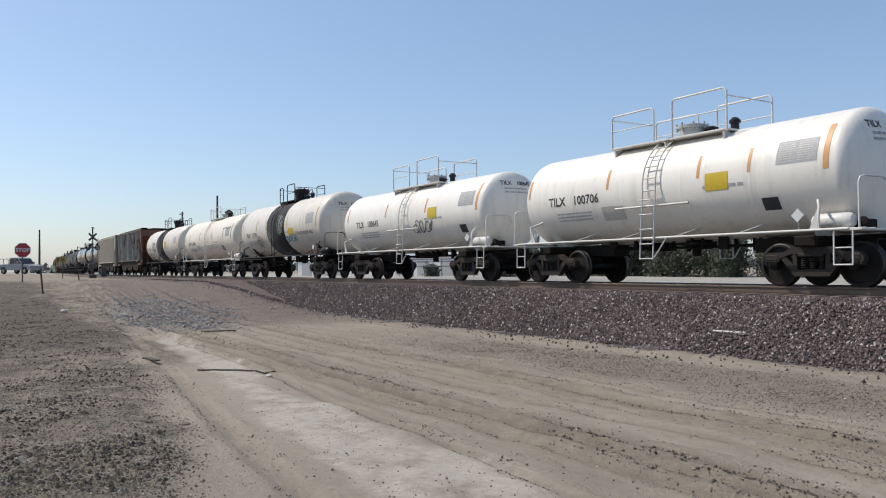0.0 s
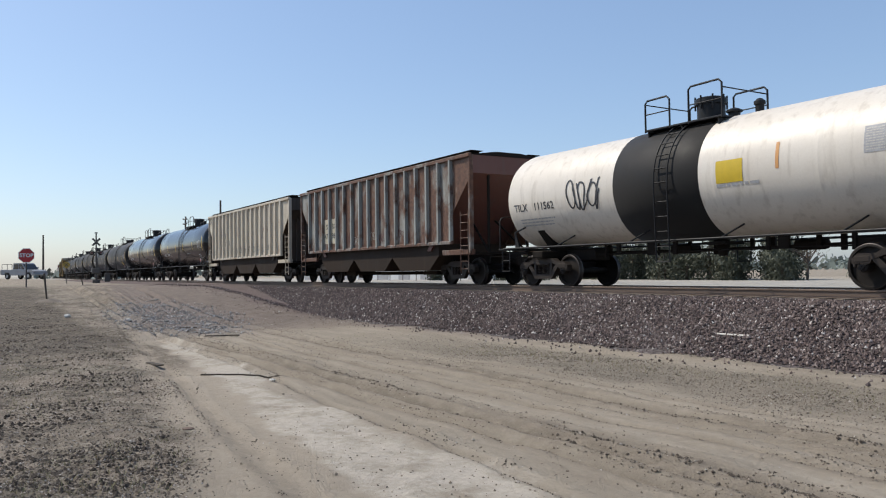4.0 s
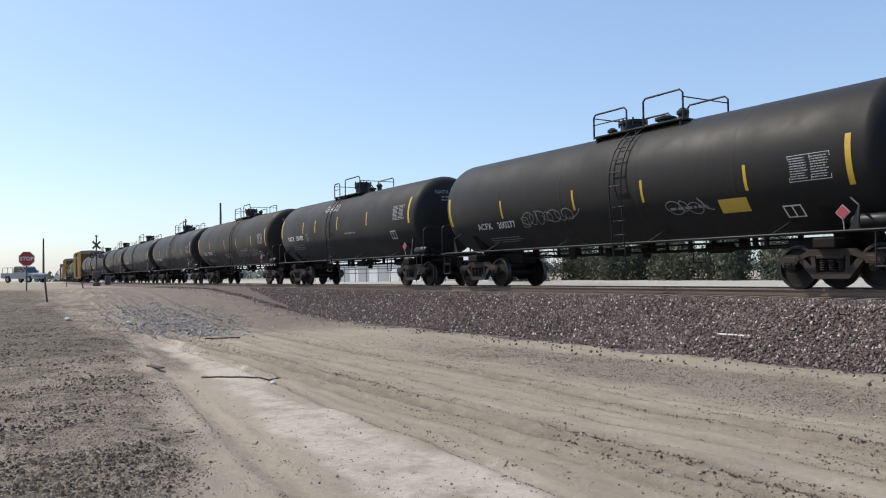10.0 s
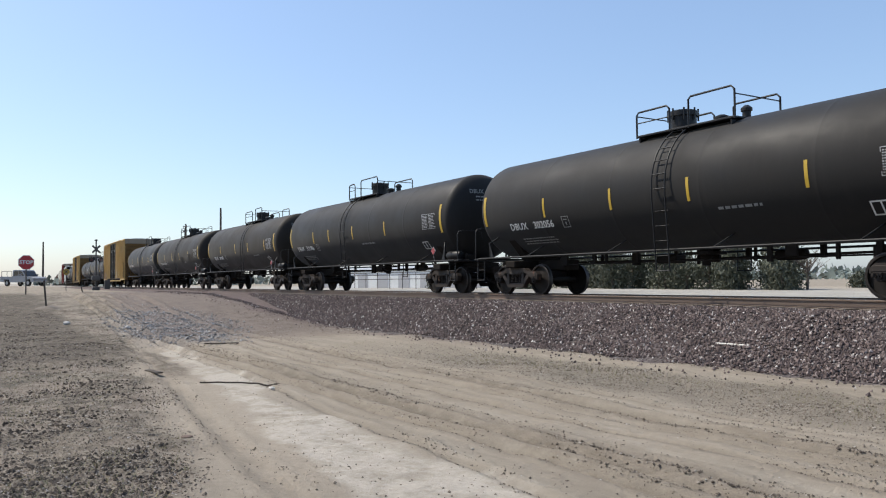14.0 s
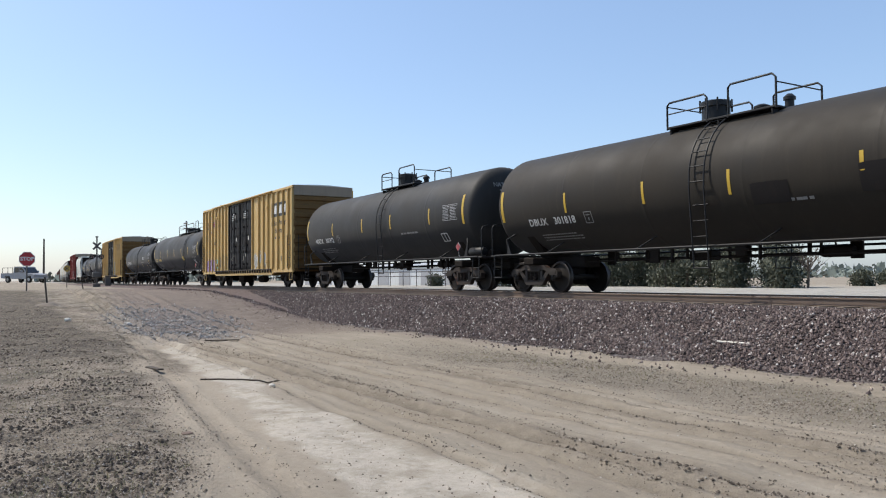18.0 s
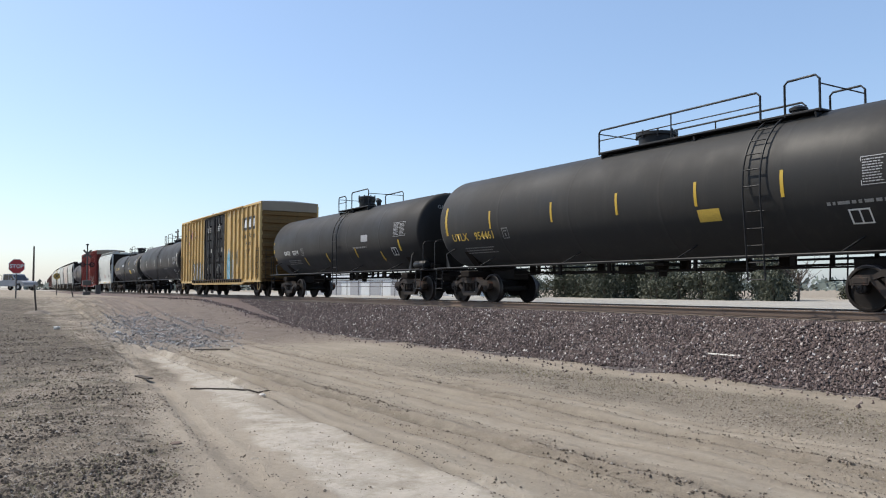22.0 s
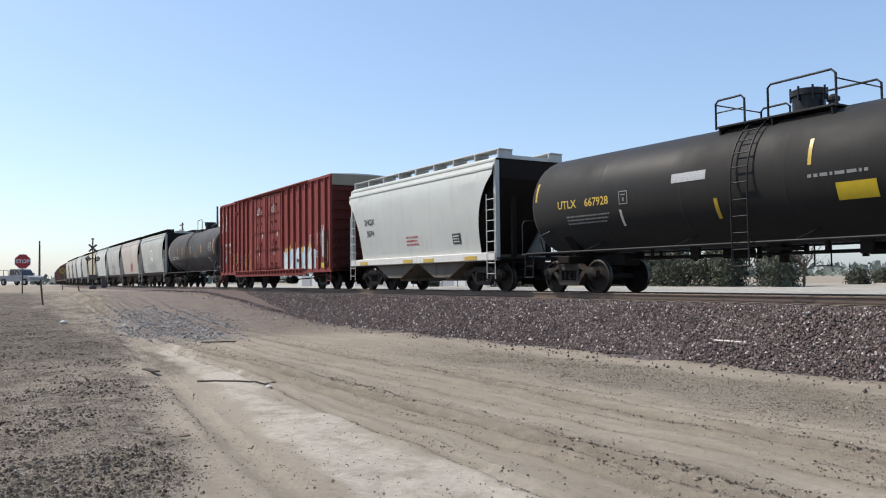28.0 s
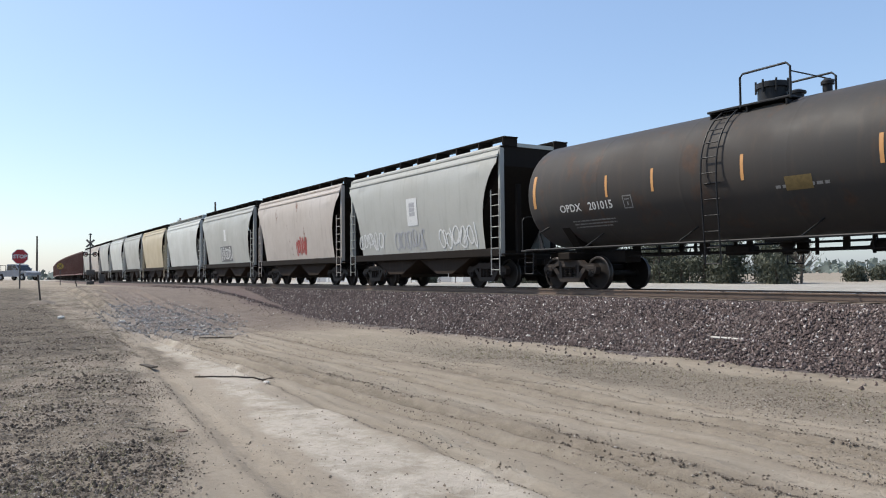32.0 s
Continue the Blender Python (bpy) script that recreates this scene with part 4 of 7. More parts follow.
            s.lathe([(0.16, 0), (0.17, w * 0.03), (0.05, w * 0.05), (0.001, w * 0.05)], (x, y, z0 + 1.75), "y", 14)
            s.box(x - 0.30, x + 0.30, min(y, y + w * 0.03), max(y, y + w * 0.03), z0 + 1.35, z0 + 1.43, 0.01)
            part("door_handle", s, MAT[door_mat], dr)
            if w < 0:
                part("stencil", bars(flat_side((x0 + x1) / 2 - 0.1, -H - 0.062, z1 - 0.95), 0.95, 0.46, 4, seed=int(x0 * 10)), MAT["ink_white"], dr)
                for q, zz, ww, hh in ((0.72, 2.1, 0.13, 0.30), (0.5, 1.1, 0.12, 0.18), (0.3, 0.9, 0.08, 0.22)):
                    part("notice", sheet(flat_side(x0 + (x1 - x0) * q, -H - 0.060, z0 + zz), ww, hh, 1, 1), MAT["pale_mark"], dr, "small pale notice")
    # roof and ends
    s = Shape()
    s.prism([(-H - 0.03, z1 - 0.06), (H + 0.03, z1 - 0.06), (H + 0.03, z1 - 0.01), (0.35, z1 + 0.05), (-0.35, z1 + 0.05), (-H - 0.03, z1 - 0.01)], -a, a, "x")
    part("roof", s, MAT["galv"], car, "galvanised ribbed roof")
    for i in range(14):
        x = -a + (i + 0.5) * 2 * a / 14
        key = ("roof_rib", a)
        part("roof_rib", cached(key, lambda: Shape().prism([(-H, z1 + 0.0), (-0.35, z1 + 0.055), (0.35, z1 + 0.055), (H, z1 + 0.0), (0.35, z1 + 0.09), (-0.35, z1 + 0.09)], -0.05, 0.05, "x")), MAT["galv"], car, "", pose(x, 0, 0))
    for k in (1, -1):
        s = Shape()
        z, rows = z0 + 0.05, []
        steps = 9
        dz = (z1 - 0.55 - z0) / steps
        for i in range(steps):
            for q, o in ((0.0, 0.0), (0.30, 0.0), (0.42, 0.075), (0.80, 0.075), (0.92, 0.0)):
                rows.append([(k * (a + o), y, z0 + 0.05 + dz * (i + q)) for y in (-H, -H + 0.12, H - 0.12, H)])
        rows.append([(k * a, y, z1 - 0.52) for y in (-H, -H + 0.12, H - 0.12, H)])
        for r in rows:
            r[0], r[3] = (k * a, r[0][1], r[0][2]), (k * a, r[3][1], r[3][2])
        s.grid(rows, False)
        # the end's shade is already in this darker paint
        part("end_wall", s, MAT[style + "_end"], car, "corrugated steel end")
        s = Shape()
        x0, x1 = sorted((k * (a - 0.03), k * (a + 0.05)))
        s.box(x0, x1, -H, H, z1 - 0.52, z1 - 0.02, 0.01)
        part("end_header", s, MAT["header"], car, "pale header plate above the end")
        s = Shape()
        x0, x1 = sorted((k * a, k * (a + 0.30)))
        s.box(x0, x1, -1.35, 1.35, z0 + 0.15, z0 + 0.20, 0.01)
        s.box(min(k * (a - 4), k * (a + 0.1)), max(k * (a - 4), k * (a + 0.1)), -0.28, 0.28, z0 - 0.12, z0 + 0.16, 0.02)
        part("end_platform", s, MAT["under"], car)
        for w in (-1, 1):
            s = Shape()
            x = k * (a - 0.42)
            y = w * (H + 0.11)
            ladder(s, (x, y, z0 + 0.25), (x, y, z0 + 1.9), (1, 0, 0), 5, 0.016, 0.22)
            part("side_ladder", s, MAT["iron_black"], car)
            s = Shape()
            ladder(s, (k * (a + 0.13), w * (H - 0.42), z0 + 0.2), (k * (a + 0.13), w * (H - 0.42), z0 + 1.9), (0, 1, 0), 5, 0.016, 0.22)
            part("end_ladder", s, MAT["iron_black"], car)
            s = Shape()
            for q in (-0.2, 0.2):
                s.tube([(x + q, w * H, z0 + 0.1), (x + q, w * H, z0 - 0.38)], 0.018, 5)
            s.tube([(x - 0.2, w * H, z0 - 0.37), (x + 0.2, w * H, z0 - 0.37)], 0.018, 5)
            part("step", s, col, car)
    s = Shape()
    s.lathe([(0.001, -0.5), (0.18, -0.48), (0.2, -0.4), (0.2, 0.4), (0.18, 0.48), (0.001, 0.5)], (1.4, -0.7, z0 - 0.32), "x", 14)
    s.box(-2.2, -1.2, -1.1, -0.5, z0 - 0.5, z0 - 0.05, 0.03)
    s.tube([(-4.5, -0.5, z0 - 0.2), (-1.2, -0.6, z0 - 0.3), (1.4, -0.6, z0 - 0.3), (5.0, -0.4, z0 - 0.2)], 0.03, 5)
    part("brake_gear", s, MAT["under"], car)
    # marks on the near side
    Y = -H - 0.006
    if style == "yellow":
        s = Shape()
        s.prism([(a - 3.35, z1 - 1.45), (a - 1.15, z1 - 1.45), (a - 1.15, z1 - 0.72), (a - 3.35, z1 - 0.72)], Y - 0.004, Y + 0.003)
        lg = part("logo_panel", s, MAT["ink_black"], car, "black panel with pale block shapes")
        for x in (5.73, 6.52, 7.31):
            s = Shape()
            s.face([(x - 0.039, -H - 0.104, z1 - 1.45), (x + 0.039, -H - 0.104, z1 - 1.45), (x + 0.039, -H - 0.104, z1 - 0.72), (x - 0.039, -H - 0.104, z1 - 0.72)])
            part("logo_panel", s, MAT["ink_black"], car, "black paint across a rib")
        for i, cx in enumerate((6.12, 6.91, 7.52)):
            k = 0.31 if i < 2 else 0.15
            s, put = Shape(), flat_side(cx, Y - 0.010, z1 - 1.08)
            s.face([put(u, v) for u, v in ((-k, -0.22), (k * 0.6, -0.22), (k, 0.22), (-k * 0.6, 0.22))])
            part("logo_shape", s, MAT["ink_white"], lg)
        for txt, x, z in (("Railcar", a - 2.86, 1.80), ("Pooling", a - 1.72, 1.78), ("Experts", a - 2.30, 2.20)):
            lettering(txt, 0.34, flat_side(x, Y, z1 - z), MAT["ink_black"], car, label="black slogan lettering", shear=0.25, ribs=xs)
        part("stencil", bars(flat_side(a - 2.30, Y, z1 - 2.58), 0.9, 0.30, 1, seed=4), MAT["ink_black"], car)
        part("stencil_panel", sheet(flat_side(a - 1.72, Y, z0 + 0.75), 0.34, 0.26, 1, 1), MAT["ink_black"], car)
        put = flat_side(-a + 2.6, Y, z1 - 1.12)
        for k in (-1, 1):
            for w, mat in ((0.30, "spray_navy"), (0.13, "spray_red")):
                s = ribbon(lambda u, v, w=w: (put(u, v)[0], Y - (0.0 if w > 0.2 else 0.004), put(u, v)[2]), [(k * 0.62, 0.62), (k * 0.30, 0.26), (k * 0.14, 0.0), (k * 0.30, -0.26), (k * 0.62, -0.62)], w)
                part("emblem", s, MAT[mat], car)
        for (txt, x, z) in (("next", -a + 1.3, 1.0), ("load", -a + 1.3, 1.28), ("any", -a + 3.8, 0.98), ("road", -a + 3.82, 1.26)):
            lettering(txt, 0.36, flat_side(x, Y, z1 - z), MAT["ink_black"], car, shear=0.2, ribs=xs)
    CARS.append((car, mid, sets))
    return car, a


def rib_hopper(rear, front, label, colour, under, ribs=15, z0=1.45, z1=4.36, marks=()):
    """Covered hopper with upright ribs and cut-away lower ends."""
    car, mid, a = begin_car("hopper_car", rear, front, label, "hopper car", "hopper cars of the train")
    H, col, low = 1.56, MAT[colour], MAT[under]
    sets = running_gear(car, a - 1.75, a + 0.32)
    cut, zc2 = 1.25, z1 - 0.75
    for w in (-1, 1):
        s = Shape()
        y0, y1 = sorted((w * H, w * (H - 0.03)))
        s.prism([(-a + cut, z0), (a - cut, z0), (a - cut, z0 + 0.95), (a - 0.06, zc2), (a - 0.06, z1), (-a + 0.06, z1), (-a + 0.06, zc2), (-a + cut, z0 + 0.95)], y0, y1)
        part("side_sheet", s, col, car)
        s = Shape()
        y0, y1 = sorted((w * (H - 0.02), w * (H + 0.09)))
        s.box(-a + 0.02, a - 0.02, y0, y1, z1 - 0.13, z1, 0.015)
        part("top_chord", s, col, car)
        s = Shape()
        s.box(-a + cut - 0.1, a - cut + 0.1, y0, y1, z0 - 0.06, z0 + 0.06, 0.015)
        part("side_sill", s, col, car)
        for i in range(ribs):
            x = -a + cut * 0.98 + (2 * a - 2 * cut * 0.98) * i / (ribs - 1)

            def rib(w=w):
                s = Shape()
                s.prism([(-0.055, 0.0), (-0.05, 0.12), (0.05, 0.12), (0.055, 0.0)], z0 + 0.02, z1 - 0.10, "z")
                s.v = [(p[0], w * p[1], p[2]) for p in s.v]
                return s
            part("rib", cached(("hrib", z0, z1, w), rib), MAT["beige_rib" if colour == "beige" else "grey_rib"], car, "", pose(x, w * H, 0))
        for k in (-1, 1):
            s = Shape()
            y0, y1 = sorted((w * (H - 0.10), w * (H + 0.05)))
            s.box(min(k * (a - 0.05), k * (a - 0.16)), max(k * (a - 0.05), k * (a - 0.16)), y0, y1, 1.05, z1 - 0.05, 0.01)
            part("corner_post", s, col, car)
            s = Shape()
            ladder(s, (k * (a - 0.40), w * (H + 0.05), 0.42), (k * (a - 0.40), w * (H + 0.05), z1 - 1.9), (1, 0, 0), 8, 0.018, 0.23)
            part("ladder", s, col, car)
            s = Shape()
            s.box(min(k * (a - 1.9), k * a), max(k * (a - 1.9), k * a), min(w * H, w * (H - 0.12)), max(w * H, w * (H - 0.12)), 1.02, 1.20, 0.015)
            part("end_sill", s, col, car)
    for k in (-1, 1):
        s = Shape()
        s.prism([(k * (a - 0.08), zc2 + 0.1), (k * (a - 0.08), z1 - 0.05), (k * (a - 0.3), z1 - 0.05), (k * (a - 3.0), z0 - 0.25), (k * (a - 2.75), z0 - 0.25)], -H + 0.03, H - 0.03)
        part("slope_sheet", s, MAT["shaded_end"] if colour == "beige" else MAT["brown"], car, "end slope sheet in grimy, shade-darkened brown" if colour == "beige" else "rust-brown end slope sheet")
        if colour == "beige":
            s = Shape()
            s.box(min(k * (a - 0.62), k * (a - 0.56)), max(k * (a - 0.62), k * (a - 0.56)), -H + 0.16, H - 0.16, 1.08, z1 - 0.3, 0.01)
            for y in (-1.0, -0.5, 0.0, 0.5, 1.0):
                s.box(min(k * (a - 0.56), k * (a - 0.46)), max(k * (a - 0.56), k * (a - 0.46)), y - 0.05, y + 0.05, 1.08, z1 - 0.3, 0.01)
            part("end_bulkhead", s, MAT["shaded_end"], car, "ribbed end bulkhead in grimy, shade-darkened brown")
        s = Shape()
        x0, x1 = sorted((k * (a - 3.2), k * (a + 0.2)))
        s.box(x0, x1, -0.30, 0.30, 0.72, 1.05, 0.02)
        x0, x1 = sorted((k * (a - 0.55), k * (a + 0.08)))
        s.box(x0, x1, -1.45, 1.45, 1.03, 1.10, 0.01)
        part("end_platform", s, MAT["under"], car)
        for y in (-0.8, 0.8):
            s = Shape()
            s.tube([(k * (a - 0.15), y, 1.1), (k * (a - 0.15), y, zc2 + 0.4)], 0.05, 5)
            s.tube([(k * (a - 0.15), y, 1.1), (k * (a - 1.8), y * 0.6, 2.4)], 0.04, 5)
            part("end_brace", s, low, car)
    n = 3
    for i in range(n):
        s = Shape()
        c = (i - 1) * (2 * a - 4.6) / n
        hw = (2 * a - 4.6) / n / 2
        s.prism([(c - hw, z0), (c + hw, z0), (c + hw, 1.02), (c + hw * 0.62, 0.52), (c - hw * 0.62, 0.52), (c - hw, 1.02)], -H + 0.10, H - 0.10)
        s.box(c - 0.5, c + 0.5, -0.8, 0.8, 0.36, 0.50, 0.02)
        part("hopper_bay", s, MAT["bay"], car, "sloping discharge bay with grime streaks")
    s = Shape()
    s.box(-a + 2.8, a - 2.8, -H + 0.05, H - 0.05, z0 - 0.02, z0 + 0.10)
    s.box(-a + 3, a - 3, -0.3, 0.3, 0.75, 1.15)
    part("floor_frame", s, MAT["under"], car)
    s = Shape()
    s.prism([(-H, z1 - 0.04), (H, z1 - 0.04), (0.5, z1 + 0.10), (-0.5, z1 + 0.10)], -a + 0.06, a - 0.06, "x")
    part("roof", s, low, car)
    for w in (-1, 1):
        s = Shape()
        y0, y1 = sorted((w * 0.95, w * 1.45))
        s.box(-a + 0.4, a - 0.2, y0, y1, z1 + 0.10, z1 + 0.125, 0.008)
        for i in range(12):
            x = -a + 0.5 + i * (2 * a - 1.0) / 11
            s.box(x, x + 0.06, y0, y1, z1 - 0.02, z1 + 0.10)
        part("running_board", s, MAT["under"], car, "grating roof walk")
    for txt, x, z, size in marks:
        lettering(txt, size, flat_side(x, -H - 0.006, z), MAT["ink_black"], car, label="stencilled car number")
    CARS.append((car, mid, sets))
    return car, a


def round_hopper(rear, front, label, colour, sill="same", z0=1.22, z1=4.36, tall=0.0, marks=(), patch=(), bays="bay"):
    """Covered hopper with curved sides and rounded cut-outs at its lower ends."""
    car, mid, a = begin_car("hopper_car", rear, front, label, "hopper car", "hopper cars of the train")
    z1 += tall
    col = MAT[colour]
    sets = running_gear(car, a - 1.45, a + 0.32)

    def wide(z):
        q = (z - z0) / (z1 - z0)
        return 1.36 + 0.24 * math.sin(min(1.0, q * 1.25) * math.pi / 2) - (0.22 * ((q - 0.72) / 0.28) ** 2 if q > 0.72 else 0)
    cut = 0.9

    def low(x):
        d = a - 0.12 - abs(x)
        if d > cut:
            return z0
        return z0 + (z1 - 0.55 - z0) * max(0.0, 1 - d / cut) ** 0.32
    for w in (-1, 1):
        s, rows = Shape(), []
        xs = [-a + 0.12 + cut * (1 - (1 - i / 10) ** 2.6) for i in range(11)] + [-a + 0.12 + cut + (2 * a - 0.24 - 2 * cut) * i / 8 for i in range(1, 8)]
        xs += [-x for x in xs[:11]][::-1]
        for x in xs:
            lo = low(x)
            rows.append([(x, w * wide(lo + (z1 - lo) * j / 12), lo + (z1 - lo) * j / 12) for j in range(13)])
        s.grid(rows, True)
        part("side_sheet", s, col, car, "smooth curved side sheet")
        s = Shape()
        y0, y1 = sorted((w * 1.30, w * 1.50))
        s.box(-a + 0.1, a - 0.1, y0, y1, 1.00, 1.26, 0.02)
        part("side_sill", s, col if sill == "same" else MAT[sill], car)
        s = Shape()
        for z in (z1 - 0.10, z1 - 0.34):
            y0, y1 = sorted((w * (wide(z) - 0.02), w * (wide(z) + 0.04)))
            s.box(-a + 0.1, a - 0.1, y0, y1, z - 0.04, z + 0.04, 0.01)
        part("top_chord", s, col, car)
        for k in (-1, 1):
            s = Shape()
            ladder(s, (k * (a - 0.30), w * 1.50, 0.42), (k * (a - 0.30), w * 1.50, 3.1), (1, 0, 0), 8, 0.018, 0.22)
            part("ladder", s, col, car)
            s = Shape()
            y0, y1 = sorted((w * 1.30, w * 1.46))
            s.box(min(k * (a - 0.06), k * (a - 0.18)), max(k * (a - 0.06), k * (a - 0.18)), y0, y1, 1.0, z1 - 0.1, 0.01)
            part("corner_post", s, col, car)
    for k in (-1, 1):
        s = Shape()
        # near-black sheet stands in for the shade inside the end cut-out
        s.prism([(k * (a - 0.15), z1 - 0.65), (k * (a - 0.15), z1 - 0.02), (k * (a - 0.5), z1 - 0.02), (k * (a - 2.6), 1.1), (k * (a - 2.3), 1.1)], -1.33, 1.33)
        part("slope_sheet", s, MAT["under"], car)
        s = Shape()
        x0, x1 = sorted((k * (a - 2.6), k * (a + 0.2)))
        s.box(x0, x1, -0.30, 0.30, 0.72, 1.05, 0.02)
        x0, x1 = sorted((k * (a - 0.6), k * (a + 0.10)))
        s.box(x0, x1, -1.45, 1.45, 1.03, 1.09, 0.01)
        part("end_platform", s, MAT["under"], car)
        for y in (-0.7, 0.7):
            s = Shape()
            s.box(min(k * (a - 0.10), k * (a - 0.22)), max(k * (a - 0.10), k * (a - 0.22)), y - 0.08, y + 0.08, 1.1, z1 - 1.2, 0.01)
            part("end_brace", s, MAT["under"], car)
    for c in (-(a - 1.9) / 2, (a - 1.9) / 2):
        s = Shape()
        hw = (a - 1.9) / 2
        s.prism([(c - hw, 1.25), (c + hw, 1.25), (c + hw * 0.93, 0.98), (c + 0.5, 0.48), (c - 0.5, 0.48), (c - hw * 0.93, 0.98)], -1.28, 1.28)
        s.box(c - 0.5, c + 0.5, -0.8, 0.8, 0.36, 0.48, 0.02)
        part("hopper_bay", s, MAT[bays], car, "sloping discharge bay with grime streaks")
    s = Shape()
    s.box(-a + 2.2, a - 2.2, -1.30, 1.30, 1.2, 1.32)
    part("floor_frame", s, MAT["under"], car)
    s = Shape()
    we = wide(z1)
    s.prism([(-we, z1 - 0.02), (we, z1 - 0.02), (0.8, z1 + 0.10), (-0.8, z1 + 0.10)], -a + 0.12, a - 0.12, "x")
    part("roof", s, col, car)
    for w in (-1, 1):
        s = Shape()
        y0, y1 = sorted((w * 0.75, w * 1.30))
        s.box(-a + 0.05, a - 0.05, y0, y1, z1 + 0.24, z1 + 0.28, 0.01)
        for i in range(9):
            x = -a + 0.1 + i * (2 * a - 0.26) / 8
            s.box(x, x + 0.06, y0, y1, z1 - 0.02, z1 + 0.24)
        part("running_board", s, MAT["under"] if colour != "light_grey" else MAT["galv"], car, "grating roof walk")
    for i in range(4):
        s = Shape()
        x = -a + 1.4 + i * (2 * a - 2.8) / 3
        s.lathe([(0.42, 0), (0.42, 0.14), (0.36, 0.18), (0.001, 0.2)], (x, 0, z1 + 0.08), "z", 16)
        part("hatch", s, col, car)

    def put_at(x, z):
        return lambda u, v: (x + u, -(wide(z + v) + 0.012), z + v)
    for txt, x, z, size in marks:
        lettering(txt, size, put_at(x, z), MAT["ink_black"], car, label="stencilled car number")
    for x, z, w, h, mat, kind in patch:
        if kind == "fill":
            part("painted_patch", sheet(put_at(x, z), w, h, 4, 6), MAT[mat], car)
        elif kind == "bars":
            part("stencil", bars(put_at(x, z), w, h, 3, seed=int(x * 7)), MAT[mat], car)
        else:
            part("graffiti", scrawl(put_at(x, z), w, h, 0.09, int(abs(x) * 10) + 3, 7), MAT[mat], car, "sprayed graffiti strokes")
    CARS.append((car, mid, sets))
    return car, a


def gondola(rear, front, label):
    car, mid, a = begin_car("gondola_car", rear, front, label, "gondola car", "gondola cars of the train")
    sets = running_gear(car, a - 1.7, a + 0.32)
    H, z0, z1, col = 1.52, 1.0, 4.35, MAT["brown"]
    s = Shape()
    for w in (-1, 1):
        y0, y1 = sorted((w * H, w * (H - 0.05)))
        s.box(-a, a, y0, y1, z0, z1)
        y0, y1 = sorted((w * (H - 0.05), w * (H + 0.10)))
        s.box(-a, a, y0, y1, z1 - 0.1, z1 + 0.05, 0.01)
        s.box(-a, a, y0, y1, z0 - 0.1, z0 + 0.1, 0.01)
        for i in range(14):
            x = -a + 0.1 + i * (2 * a - 0.3) / 13
            s.box(x, x + 0.12, y0, y1, z0, z1)
    for k in (-1, 1):
        x0, x1 = sorted((k * a, k * (a - 0.06)))
        s.box(x0, x1, -H, H, z0, z1)
    s.box(-a, a, -H, H, z0 - 0.05, z0)
    part("body", s, col, car)
    s = Shape()
    s.box(-a - 0.2, a + 0.2, -0.3, 0.3, 0.72, 1.0, 0.02)
    part("centre_sill", s, MAT["under"], car)
    CARS.append((car, mid, sets))
    return car, a


# ---- ground ----
def smooth(a, b, x):
    q = max(0.0, min(1.0, (x - a) / (b - a)))
    return q * q * (3 - 2 * q)


def rise(x):
    """The ground climbs to the level of the road crossing."""
    return 0.95 * smooth(-24.0, -44.0, x)


def road_rise(x, y):
    return 0.37 * smooth(-60, -84, x) * smooth(11, 8, y)


# wheel ruts: place at x = -8, slant, half width, depth
RUTS = [(6.70, -0.035, 0.22, 0.090), (6.98, -0.030, 0.09, 0.045), (5.82, -0.018, 0.10, 0.050), (4.84, -0.010, 0.24, 0.090), (5.16, -0.020, 0.09, 0.045),
        (4.42, -0.010, 0.10, 0.045), (3.86, -0.055, 0.09, 0.030), (7.45, -0.030, 0.10, 0.030), (6.25, -0.025, 0.08, 0.030), (2.42, -0.110, 0.14, 0.022)]


def rut_line(y0, k, x):
    return y0 + k * (x + 8) + 0.10 * noise.noise(Vector((x * 0.22, y0 * 3, 0)))


def land(x, y):
    z = rise(x) + road_rise(x, y)
    far = math.hypot(x, y)
    if y > 18.5:
        z = z + (0.35 - z) * smooth(19.0, 22.0, y) if x > -44 else z * (1 - smooth(24, 60, y)) + 0.35 * smooth(24, 60, y)
    if far < 60:
        n = noise.noise(Vector((x * 0.35, y * 0.35, 0.0)))
        z += 0.05 * n + 0.03 * noise.noise(Vector((x * 1.3, y * 1.3, 4.0)))
        if far < 28:
            z += 0.012 * noise.noise(Vector((x * 5, y * 5, 9.0)))
    if y < 11 and -45 < x < 8:
        for y0, k, w, d in RUTS:
            q = (y - rut_line(y0, k, x)) / w
            if abs(q) < 2.5:
                z += -d * math.exp(-q * q * 2) + d * 0.6 * math.exp(-(abs(q) - 1.25) ** 2 * 5)
        # the left verge stands a little higher than the track
        edge = 1.55 + 0.155 * (-x - 5.5) + 0.3 * noise.noise(Vector((x * 0.3, 7, 0)))
        z += 0.10 * smooth(edge + 0.5, edge - 0.7, y)
    return z


def spaced(stops):
    out = [stops[0][0]]
    for (a, _), (b, step) in zip(stops, stops[1:]):
        n = max(1, round((b - a) / step))
        out += [a + (b - a) * i / n for i in range(1, n + 1)]
    return out


GX = spaced([(-4500, 0), (-900, 600), (-200, 70), (-60, 5), (-26, 0.8), (-14, 0.22), (2, 0.12), (12, 1.0), (60, 6), (300, 40), (4500, 700)])
GY = spaced([(-3000, 0), (-300, 450), (-30, 30), (-3, 1.5), (2.0, 0.10), (7.8, 0.05), (11.5, 0.10), (22, 0.5), (60, 3), (300, 30), (4500, 600)])


